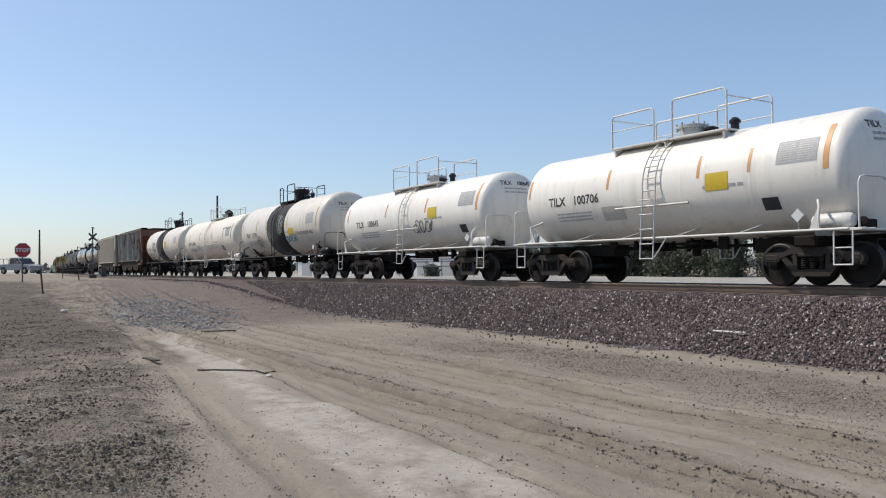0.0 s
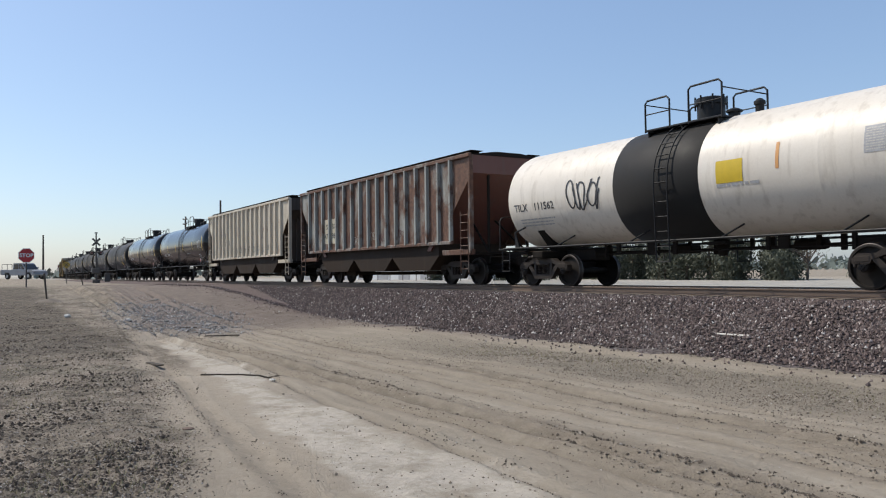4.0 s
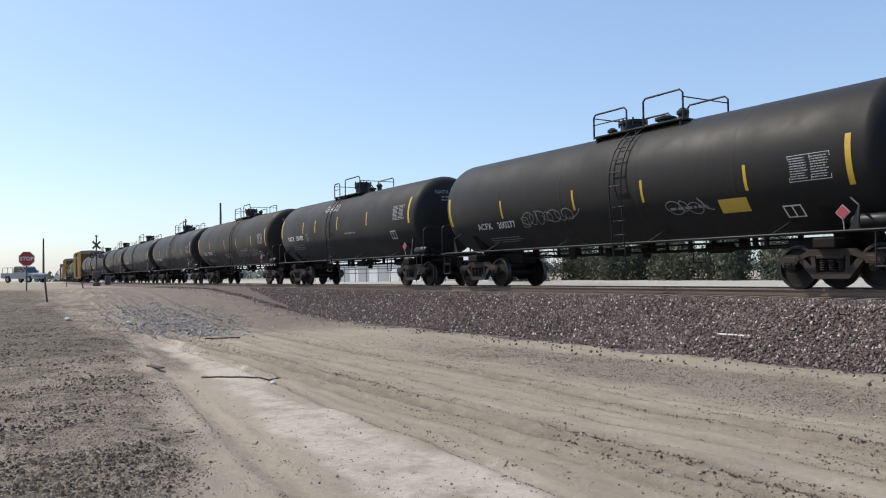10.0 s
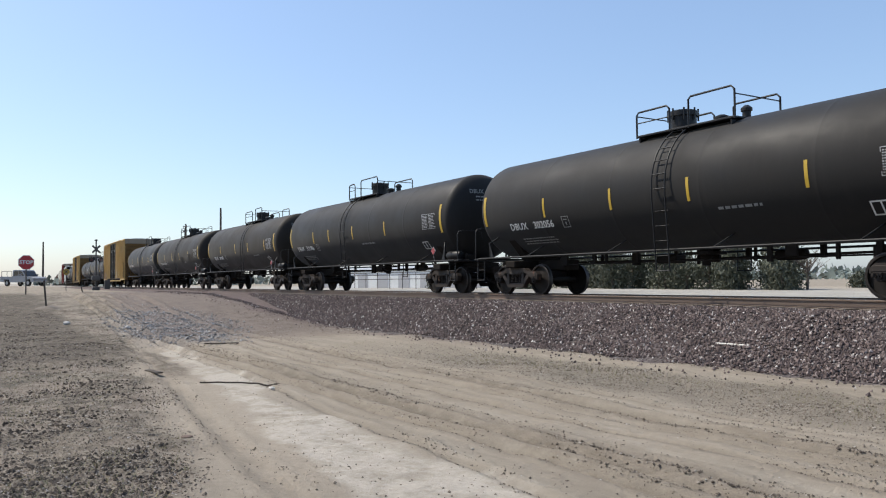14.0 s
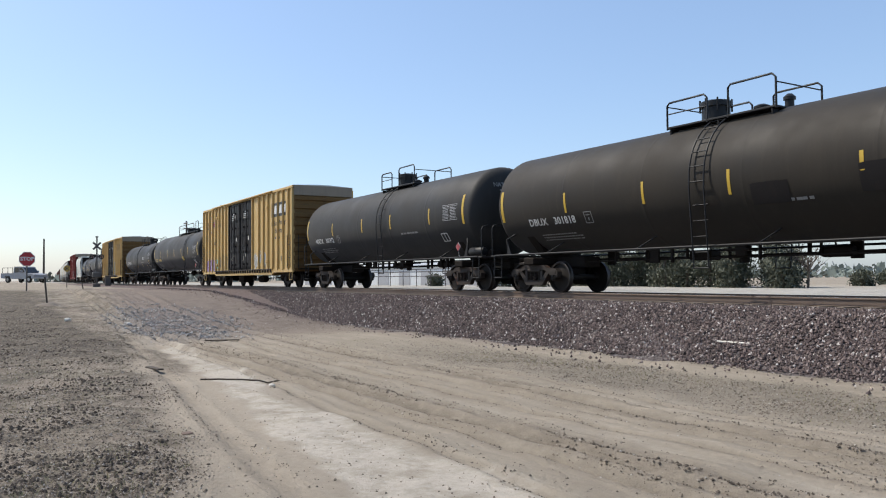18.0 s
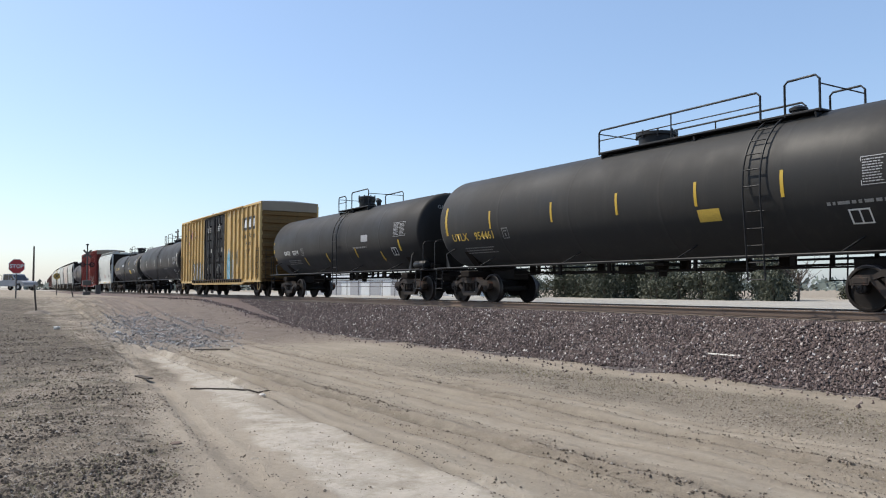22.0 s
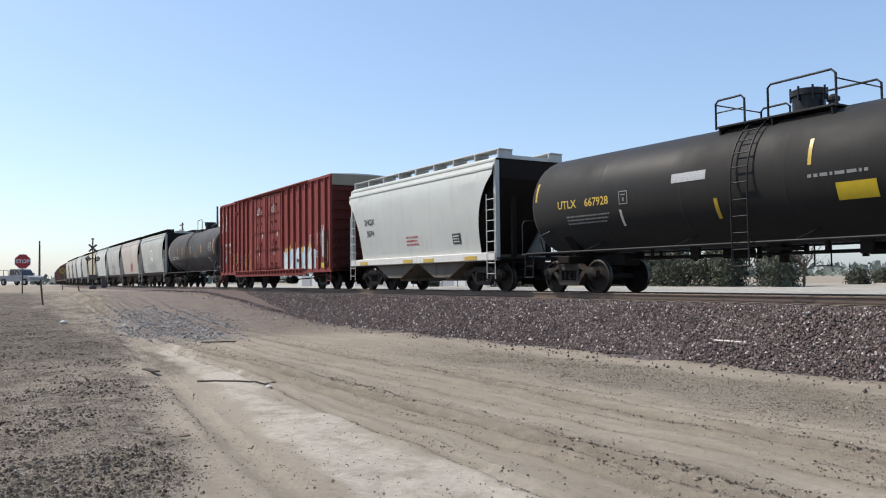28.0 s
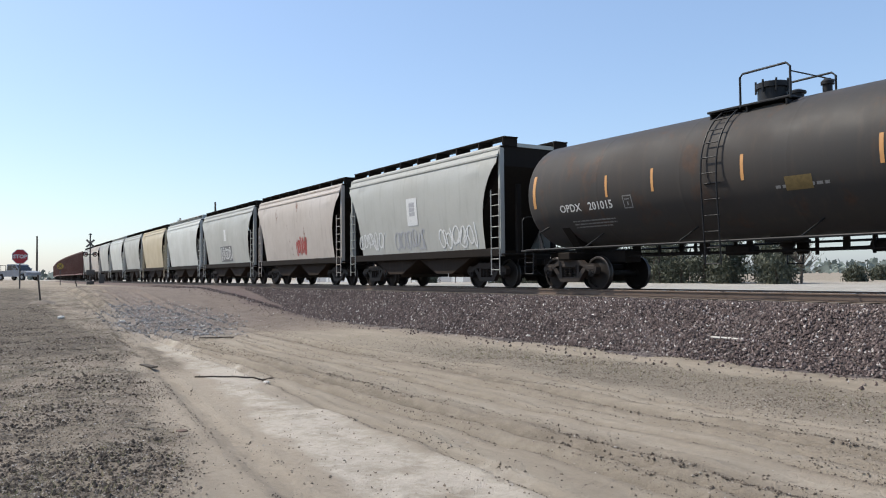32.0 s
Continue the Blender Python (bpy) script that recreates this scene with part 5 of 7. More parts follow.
def ground_masks(x, y):
    """How white, how gravelly and how grassy the soil is at a place."""
    jig = 0.20 * noise.noise(Vector((x * 0.9, y * 0.9, 5))) + 0.15 * noise.noise(Vector((x * 2.6, y * 2.6, 6))) + 0.07 * noise.noise(Vector((x * 7, y * 7, 7)))
    west = 2.62 + 0.118 * (-x - 5.6) + jig
    east = 3.50 + 0.120 * max(0.0, -x - 7.5) + 1.2 * jig + 0.25 * noise.noise(Vector((x * 0.35, 8, 0)))
    east -= 0.25 * smooth(-11, -16, x)
    white = smooth(west - 0.06, west + 0.10, y) * smooth(east + 0.22, east - 0.12, y) * smooth(-30, -21, x) * (0.7 + 0.3 * smooth(-17, -11, x))
    edge = 1.55 + 0.155 * (-x - 5.5) + 0.35 * noise.noise(Vector((x * 0.3, 7, 0))) + 0.3 * noise.noise(Vector((x * 1.1, y * 1.1, 2)))
    gravel = smooth(edge + 0.25, edge - 0.45, y) if x > -60 else 0.4
    toe = 11.15 + 0.25 * noise.noise(Vector((x * 0.6, 1, 0)))
    gravel = max(gravel, 0.8 * smooth(toe - 0.25, toe + 0.2, y) * (1 - smooth(19, 20, y)))
    jag = 0.35 * noise.noise(Vector((x * 0.5, y * 0.5, 3))) + 0.2 * noise.noise(Vector((x * 1.9, y * 1.9, 13)))
    band = smooth(7.5, 8.3, y + jag) * smooth(10.35, 9.7, y + jag) * smooth(-19, -11, x + 2 * jag)
    gravel = max(gravel, 0.35 * band, 0.62 * smooth(-19, -27, x + 3 * jag) * smooth(-70, -60, x) * smooth(12.5, 11.5, y))
    patch = smooth(2.6, 1.2, math.hypot((x + 27.5) * 0.30, y - 6.4 + 0.10 * (x + 27.5)) + 0.5 * noise.noise(Vector((x * 0.6, y * 0.6, 41))))
    gravel = max(gravel, patch)
    return white, gravel, patch, 1.0 if y > 19.5 and y < 80 else 0.0


def wear_masks(x, y):
    """Bare brown path beside the pale strip, and the weedy foot of the ballast."""
    west = 2.62 + 0.118 * (-x - 5.6) + 0.2 * noise.noise(Vector((x * 0.9, y * 0.9, 5)))
    path = smooth(west - 1.3, west - 0.7, y) * smooth(west + 0.12, west - 0.05, y) * smooth(-40, -30, x)
    jag = 0.35 * noise.noise(Vector((x * 0.5, y * 0.5, 3))) + 0.2 * noise.noise(Vector((x * 1.9, y * 1.9, 13)))
    weedy = smooth(7.5, 8.3, y + jag) * smooth(10.35, 9.7, y + jag) * smooth(-19, -11, x + 2 * jag)
    stony = 0.0
    if x < -12 and 8 < y < 22:
        o = y - track(x)[1]
        stony = smooth(-6.2, -4.4, o + 0.8 * noise.noise(Vector((x * 0.5, y * 0.5, 31)))) * smooth(-12, -20, x)
    if x < -12 and 4 < y < 13:
        stony = max(stony, 0.6 * smooth(-18, -26, x + 3 * jag) * smooth(4.2, 6.0, y + 0.10 * (x + 27.5) + jag) * smooth(-64, -52, x))
    # turned-up brown soil in and beside the ruts, and along the pale strip
    dark_soil = 0.0
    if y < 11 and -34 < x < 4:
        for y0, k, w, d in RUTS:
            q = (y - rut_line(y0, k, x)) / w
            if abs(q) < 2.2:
                dark_soil = max(dark_soil, min(1.0, d * 14) * smooth(1.7, 0.4, abs(q + 0.3)) * smooth(-30, -16, x))
        dark_soil = max(dark_soil, smooth(-20, -17.5, x) * smooth(-12.5, -14.5, x) * smooth(west - 0.75, west - 0.35, y) * smooth(west + 0.05, west - 0.15, y))
    # the far left verge is toned a darker brown
    dark_soil = max(dark_soil, smooth(-12, -17, x + 1.5 * jag + 0.8 * y) * smooth(-62, -44, x) * smooth(3.7, 3.1, y + 0.6 * jag))
    return path, weedy, stony, dark_soil


def build_ground():
    me = bpy.data.meshes.new("ground")
    verts = [(x, y, land(x, y)) for x in GX for y in GY]
    w = len(GY)
    faces = [(i * w + j, (i + 1) * w + j, (i + 1) * w + j + 1, i * w + j + 1) for i in range(len(GX) - 1) for j in range(w - 1)]
    me.from_pydata(verts, [], faces)
    me.polygons.foreach_set("use_smooth", [True] * len(faces))
    at = me.color_attributes.new("soil", "FLOAT_COLOR", "POINT")
    buf = np.zeros((len(verts), 4), dtype=np.float32)
    for i, (x, y, z) in enumerate(verts):
        buf[i] = ground_masks(x, y)
    at.data.foreach_set("color", buf.ravel())
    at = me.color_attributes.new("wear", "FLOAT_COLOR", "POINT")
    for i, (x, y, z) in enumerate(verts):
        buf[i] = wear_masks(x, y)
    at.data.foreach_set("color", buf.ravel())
    m, nt, lk = nodes_of("dry_soil")
    b = nt["Principled BSDF"]
    b.inputs["Roughness"].default_value = 0.95
    b.inputs["Specular IOR Level"].default_value = 0.15
    att = nt.new("ShaderNodeVertexColor")
    att.layer_name = "soil"
    sep = nt.new("ShaderNodeSeparateColor")
    lk.new(att.outputs[0], sep.inputs[0])
    big = noise_fac(nt, lk, 0.25, 0.3, 0.7)
    midn = noise_fac(nt, lk, 1.6, 0.34, 0.66, (0.32, 2.4, 1.0))
    fine = noise_fac(nt, lk, 14.0, 0.32, 0.72, None, 8.0, 0.7)
    grit = noise_fac(nt, lk, 70.0, 0.35, 0.7, None, 4.0, 0.7)
    soil = mixed(nt, lk, big, (0.356, 0.308, 0.240), (0.420, 0.365, 0.291))
    soil = mixed(nt, lk, times(nt, lk, midn, 0.6), soil, (0.255, 0.212, 0.162))
    soil = mixed(nt, lk, times(nt, lk, fine, 0.35), soil, (0.21, 0.175, 0.135))
    wear = nt.new("ShaderNodeVertexColor")
    wear.layer_name = "wear"
    sepw = nt.new("ShaderNodeSeparateColor")
    lk.new(wear.outputs[0], sepw.inputs[0])
    soil = mixed(nt, lk, times(nt, lk, sepw.outputs[0], 0.8), soil, mixed(nt, lk, fine, (0.41, 0.350, 0.274), (0.33, 0.280, 0.219)))
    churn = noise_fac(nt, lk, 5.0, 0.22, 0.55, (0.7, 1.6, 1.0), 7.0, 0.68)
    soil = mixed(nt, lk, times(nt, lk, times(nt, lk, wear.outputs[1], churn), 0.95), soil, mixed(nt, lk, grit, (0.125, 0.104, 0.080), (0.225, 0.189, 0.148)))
    wh = mixed(nt, lk, fine, (0.555, 0.50, 0.42), (0.42, 0.37, 0.305))
    soil = mixed(nt, lk, times(nt, lk, sep.outputs[0], noise_fac(nt, lk, 1.9, 0.34, 0.54, None, 8.0, 0.68)), soil, wh)
    gr = mixed(nt, lk, fine, (0.268, 0.220, 0.170), (0.180, 0.148, 0.115))
    gr = mixed(nt, lk, times(nt, lk, grit, 0.5), gr, (0.26, 0.225, 0.185))
    spots = noise_fac(nt, lk, 0.85, 0.43, 0.56, None, 9.0, 0.68)
    gr = mixed(nt, lk, times(nt, lk, spots, 0.85), gr, mixed(nt, lk, grit, (0.060, 0.050, 0.038), (0.145, 0.120, 0.094)))
    green = noise_fac(nt, lk, 0.7, 0.52, 0.70, None, 5.0, 0.6)
    gr = mixed(nt, lk, times(nt, lk, green, 0.45), gr, (0.125, 0.125, 0.085))
    gr = mixed(nt, lk, times(nt, lk, wear.outputs[1], 0.85), gr, mixed(nt, lk, fine, (0.120, 0.100, 0.077), (0.068, 0.058, 0.046)))
    weeds = noise_fac(nt, lk, 2.4, 0.20, 0.48, (1.0, 1.8, 1.0), 7.0, 0.68)
    soil = mixed(nt, lk, times(nt, lk, sepw.outputs[1], weeds), soil, mixed(nt, lk, grit, (0.19, 0.166, 0.128), (0.36, 0.312, 0.246)))
    rough_edge = nt.new("ShaderNodeMath")
    rough_edge.operation, rough_edge.use_clamp = "MULTIPLY", True
    lk.new(sep.outputs[1], rough_edge.inputs[0])
    edge_n = noise_fac(nt, lk, 3.2, 0.25, 0.62, None, 6.0, 0.65)
    lk.new(edge_n, rough_edge.inputs[1])
    soil = mixed(nt, lk, rough_edge.outputs[0], soil, gr)
    soil = mixed(nt, lk, times(nt, lk, sep.outputs[2], 0.7), soil, mixed(nt, lk, grit, (0.165, 0.150, 0.132), (0.36, 0.335, 0.30)))
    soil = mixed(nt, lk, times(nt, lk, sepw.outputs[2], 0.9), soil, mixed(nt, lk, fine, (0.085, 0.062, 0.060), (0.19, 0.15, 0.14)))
    hard = mixed(nt, lk, big, (0.40, 0.375, 0.33), (0.34, 0.315, 0.27))
    soil = mixed(nt, lk, att.outputs[1], soil, hard)
    speck = nt.new("ShaderNodeTexVoronoi")
    speck.inputs["Scale"].default_value = 26.0
    co = nt.new("ShaderNodeTexCoord")
    lk.new(co.outputs["Object"], speck.inputs["Vector"])
    sr = nt.new("ShaderNodeMapRange")
    sr.inputs[1].default_value, sr.inputs[2].default_value, sr.inputs[3].default_value, sr.inputs[4].default_value = 0.10, 0.22, 1.0, 0.0
    lk.new(speck.outputs["Distance"], sr.inputs[0])
    pick = times(nt, lk, sr.outputs[0], noise_fac(nt, lk, 3.0, 0.45, 0.62))
    soil = mixed(nt, lk, times(nt, lk, pick, 0.55), soil, (0.13, 0.11, 0.09))
    lk.new(soil, b.inputs["Base Color"])
    hgt = nt.new("ShaderNodeMath")
    hgt.operation = "ADD"
    lk.new(fine, hgt.inputs[0])
    lk.new(times(nt, lk, grit, 0.5), hgt.inputs[1])
    bumped(nt, lk, hgt.outputs[0], 0.7, 0.028, b)
    me.materials.append(m)
    ob = new("ground", me)
    return tagged(ob, "dry pale dirt lot with tyre ruts and gravel", "ground", kind="structure")


build_ground()


# ---- track ----
def along(offsets, s_list):
    """Rows of points along the track: (sideways offset, height above the rail top)."""
    rows = []
    for s in s_list:
        x, y, h = track(s)
        nx, ny = -math.sin(h), math.cos(h)
        rows.append([(x + nx * o, y + ny * o, RAIL + z) for o, z in offsets])
    return rows


STEPS = spaced([(-900, 0), (-300, 60), (-60, 6), (-30, 1.5), (6, 0.5), (40, 3), (400, 60)])


def build_ballast():
    m, nt, lk = nodes_of("ballast_stone")
    b = nt["Principled BSDF"]
    b.inputs["Roughness"].default_value = 0.85
    co = nt.new("ShaderNodeTexCoord")
    vo = nt.new("ShaderNodeTexVoronoi")
    vo.inputs["Scale"].default_value = 17.0
    lk.new(co.outputs["Object"], vo.inputs["Vector"])
    sepc = nt.new("ShaderNodeSeparateColor")
    lk.new(vo.outputs["Color"], sepc.inputs[0])
    ramp = nt.new("ShaderNodeValToRGB")
    cr = ramp.color_ramp
    cr.elements[0].color, cr.elements[1].color = (0.034, 0.027, 0.026, 1), (0.22, 0.195, 0.18, 1)
    for p, c in ((0.30, (0.058, 0.045, 0.043, 1)), (0.6, (0.085, 0.067, 0.063, 1)), (0.88, (0.12, 0.100, 0.093, 1))):
        e = cr.elements.new(p)
        e.color = c
    lk.new(sepc.outputs[0], ramp.inputs[0])
    gaps = nt.new("ShaderNodeMapRange")
    gaps.inputs[1].default_value, gaps.inputs[2].default_value = 0.0, 0.5
    lk.new(vo.outputs["Distance"], gaps.inputs[0])
    big = noise_fac(nt, lk, 0.6, 0.35, 0.7)
    col = mixed(nt, lk, times(nt, lk, big, 0.2), ramp.outputs[0], (0.20, 0.155, 0.125))
    lk.new(col, b.inputs["Base Color"])
    inv = nt.new("ShaderNodeMath")
    inv.operation = "SUBTRACT"
    inv.inputs[0].default_value = 1.0
    lk.new(gaps.outputs[0], inv.inputs[1])
    bumped(nt, lk, inv.outputs[0], 1.0, 0.05, b)
    rnd = random.Random(5)
    prof = [(-6.2, -1.30), (-4.7, -1.08), (-4.2, -0.84), (-3.7, -0.62), (-3.2, -0.40), (-2.75, -0.24), (-2.3, -0.20), (-1.45, -0.19), (0, -0.20), (1.45, -0.19), (2.3, -0.20), (2.8, -0.25), (3.6, -0.55), (4.6, -0.85), (6.0, -1.2)]
    rows = along(prof, STEPS)
    for r in rows:
        for i, p in enumerate(r):
            if 0 < i < len(r) - 1:
                r[i] = (p[0], p[1], p[2] + 0.03 * noise.noise(Vector((p[0] * 0.8, p[1] * 0.8, 2))))
    s = Shape().grid(rows, True)
    me = s.mesh("ballast")
    me.materials.append(m)
    tagged(new("ballast", me), "purplish crushed stone ballast bank under the track", "ballast", kind="structure")
    # loose stones on the near slope
    s = Shape()
    for i in range(92000):
        q = rnd.random() ** 1.35
        sx = -3.0 - 52.0 * q
        foot = -4.72 + 0.16 * noise.noise(Vector((sx * 0.9, 3, 0)))
        o = rnd.uniform(foot, -1.9) if rnd.random() < 0.99 else foot - 1.3 * rnd.random() ** 3
        x, y, h = track(sx)
        zb = RAIL + np.interp(o, [p[0] for p in prof], [p[1] for p in prof])
        gy = y + o
        if o < -4.4:
            zb = max(zb, land(x, gy))
        r = rnd.uniform(0.014, 0.035)
        c = Vector((x, gy, zb + r * rnd.uniform(0.15, 0.75)))
        n = len(s.v)
        ax = rnd.uniform(0, 6.28)
        for dx, dy, dz in ((1, 0, 0), (-1, 0, 0.1), (0, 1, 0.1), (0, -1, -0.1), (0.25, 0.15, 1.15), (0, 0, -0.7)):
            k = r * rnd.uniform(0.7, 1.35)
            s.v.append((c.x + k * (dx * math.cos(ax) - dy * math.sin(ax)), c.y + k * (dx * math.sin(ax) + dy * math.cos(ax)), c.z + k * dz))
        for f in ((0, 2, 4), (2, 1, 4), (1, 3, 4), (3, 0, 4), (2, 0, 5), (1, 2, 5), (3, 1, 5), (0, 3, 5)):
            s.f.append(tuple(n + k for k in f))
            s.s.append(False)
    m2, nt, lk = nodes_of("loose_stone")
    b = nt["Principled BSDF"]
    b.inputs["Roughness"].default_value = 0.85
    geo = nt.new("ShaderNodeNewGeometry")
    ramp = nt.new("ShaderNodeValToRGB")
    cr = ramp.color_ramp
    cr.elements[0].color, cr.elements[1].color = (0.040, 0.030, 0.030, 1), (0.62, 0.58, 0.53, 1)
    for p, c in ((0.35, (0.078, 0.054, 0.048, 1)), (0.75, (0.138, 0.098, 0.086, 1)), (0.95, (0.25, 0.20, 0.18, 1))):
        e = cr.elements.new(p)
        e.color = c
    lk.new(geo.outputs["Random Per Island"], ramp.inputs[0])
    lk.new(ramp.outputs[0], b.inputs["Base Color"])
    me = s.mesh("ballast_stones")
    me.materials.append(m2)
    tagged(new("ballast_stones", me), "loose purplish and pale crushed stones", "stones", kind="stuff")


build_ballast()


def build_rails():
    prof = [(-0.075, -0.17), (0.075, -0.17), (0.075, -0.158), (0.012, -0.14), (0.012, -0.045), (0.036, -0.035), (0.036, -0.008), (0.028, 0.0), (-0.028, 0.0), (-0.036, -0.008), (-0.036, -0.035), (-0.012, -0.045), (-0.012, -0.14), (-0.075, -0.158)]
    m = paint("rusty_rail_steel", (0.15, 0.105, 0.078), 0.6, 0.2, dirt=0.5, grime=(0.07, 0.045, 0.035))
    top = plain("polished_rail_head", (0.42, 0.41, 0.40), 0.28, 1.0)
    for w in (-0.7525, 0.7525):
        s = Shape()
        rows = along([(o + w, z) for o, z in prof], STEPS)
        s.grid(rows, False, True)
        me = s.mesh("rail")
        me.materials.append(m)
        rail = tagged(new("rail", me), "rust-brown steel rail with a polished head", "rail", "rails", "structure")
        s = Shape()
        s.grid(along([(w - 0.027, 0.002), (w + 0.027, 0.002)], STEPS), False)
        part("rail_head", s, top, rail)
    wood = paint("weathered_tie_wood", (0.15, 0.12, 0.095), 0.85, dirt=0.6, streak=0.2)
    tie = Shape().box(-0.115, 0.115, -1.30, 1.30, -0.33, -0.165, 0.012).mesh("tie")
    plate = Shape().box(-0.10, 0.10, -0.16, 0.16, -0.167, -0.150, 0.004).mesh("tie_plate")
    tie.materials.append(wood)
    plate.materials.append(m)
    for i in range(150):
        sx = 4.0 - i * 0.52
        x, y, h = track(sx)
        t = new("tie", tie)
        t.matrix_basis = pose(x, y, RAIL, 0, 0, math.degrees(h) + random.uniform(-0.6, 0.6))
        tagged(t, "weathered wooden tie under the rails", "railroad tie", "railroad ties", "structure")


build_rails()


# ---- things beside the line ----
M_POST = paint("dull_steel_post", (0.085, 0.08, 0.075), 0.6, 0.3, dirt=0.5)
M_POLE = paint("weathered_pole_wood", (0.075, 0.06, 0.047), 0.85, dirt=0.5, streak=0.4)
M_SIGN = plain("red_sign_sheeting", (0.42, 0.03, 0.035), 0.4, vary=0.1)
M_WHITE = paint("white_enamel", (0.74, 0.74, 0.72), 0.35, dirt=0.15, streak=0.1)
M_GLASS = plain("dark_window_glass", (0.02, 0.022, 0.025), 0.08)
M_RUBBER = plain("tyre_rubber", (0.025, 0.025, 0.025), 0.85)
M_LEAF = None


def stop_sign(x, y, z):
    t = thing("stop_sign", pose(x, y, z, 0, 0, 6), "red octagonal stop sign on a steel post", "road sign")
    h = 2.69 - z
    s = Shape().box(-0.035, 0.035, -0.03, 0.03, -0.2, h + 0.3, 0.006)
    part("post", s, M_POST, t)

    def octagon(r, x0, x1):
        pts = [(r * math.cos(math.pi / 8 + k * math.pi / 4), h + r * math.sin(math.pi / 8 + k * math.pi / 4)) for k in range(8)]
        return Shape().prism(pts, x0, x1, "x")
    part("border", octagon(0.405, 0.036, 0.042), MAT["ink_white"], t)
    part("panel", octagon(0.375, 0.042, 0.046), M_SIGN, t, "red sign panel")
    me = glyphs("STOP", 0.27, 0.010)
    for v in me.vertices:
        v.co = (0.050, v.co.x, h + v.co.y)
    me.materials.append(MAT["ink_white"])
    ob = new("lettering", me)
    ob.parent = t


stop_sign(-46.4, 3.36, 0.93)


def stake(x, y, h, lean, label):
    t = thing("stake", pose(x, y, land(x, y), lean, 0, 0), label, "stake")
    part("rod", Shape().tube([(0, 0, -0.2), (0, 0, h * 0.5), (0.01, 0, h)], 0.035, 7), M_POLE, t)
    part("base", Shape().lathe([(0.62, -0.06), (0.42, 0.02), (0.2, 0.07), (0.001, 0.08)], (0, 0, 0), "z", 14), plain("mounded_soil", (0.17, 0.14, 0.11), 0.95), t, "small mound of soil")


stake(-34.3, 3.2, 1.08, 5, "leaning dark stake in a small mound")
stake(-51.5, 6.75, 0.42, 12, "short dark marker stake")


def warning_sign(x, y, z):
    t = thing("warning_sign", pose(x, y, z, 0, 0, -6), "small yellow round warning sign on a thin post", "road sign")
    h = 2.47 - z
    part("post", Shape().box(-0.03, 0.03, -0.03, 0.03, -0.2, h + 0.25, 0.006), M_POST, t)
    part("panel", Shape().lathe([(0.001, 0.032), (0.235, 0.032), (0.24, 0.036), (0.235, 0.040), (0.001, 0.040)], (0, 0, h), "x", 24), MAT["ochre_sign"], t, "faded yellow round panel")
    for k in (-1, 1):
        d, n = Vector((0, k * 0.13, 0.13)), Vector((0, -k * 0.016, 0.016))
        c = Vector((0.043 + 0.002 * k, 0, h))
        part("cross_stroke", stroke(c, d, n), MAT["ink_black"], t)


def stroke(c, d, n):
    s = Shape()
    s.face([c + d + n, c - d + n, c - d - n, c + d - n])
    return s


warning_sign(-66.5, 7.54, 1.10)


def pole(x, y, top, arms, label):
    z = 0.6
    t = thing("utility_pole", pose(x, y, z), label, "utility pole", "utility poles")
    h = top - z
    part("shaft", Shape().lathe([(0.17, -0.3), (0.15, h * 0.5), (0.11, h), (0.001, h + 0.02)], (0, 0, 0), "z", 12), M_POLE, t)
    for k in range(arms):
        zz = h - 0.4 - 0.75 * k
        arm = part("crossarm", Shape().box(-1.1, 1.1, -0.16, -0.08, zz - 0.06, zz + 0.06, 0.01), M_POLE, t)
        for q in (-1.0, -0.5, 0.5, 1.0):
            part("insulator", cached("insulator", lambda: Shape().lathe([(0.03, 0), (0.06, 0.04), (0.05, 0.10), (0.001, 0.13)], (0, 0, 0), "z", 8)), MAT["ink_grey"], arm, "", pose(q, -0.12, zz + 0.06))


pole(-95.7, 27.9, 10.6, 0, "bare dark wooden pole")
pole(-121.4, 30.1, 10.4, 2, "wooden pole with two crossarms")
pole(-139.7, 12.5, 8.2, 0, "bare dark wooden pole")
pole(-170.0, 6.0, 5.6, 1, "far wooden pole with a crossarm")


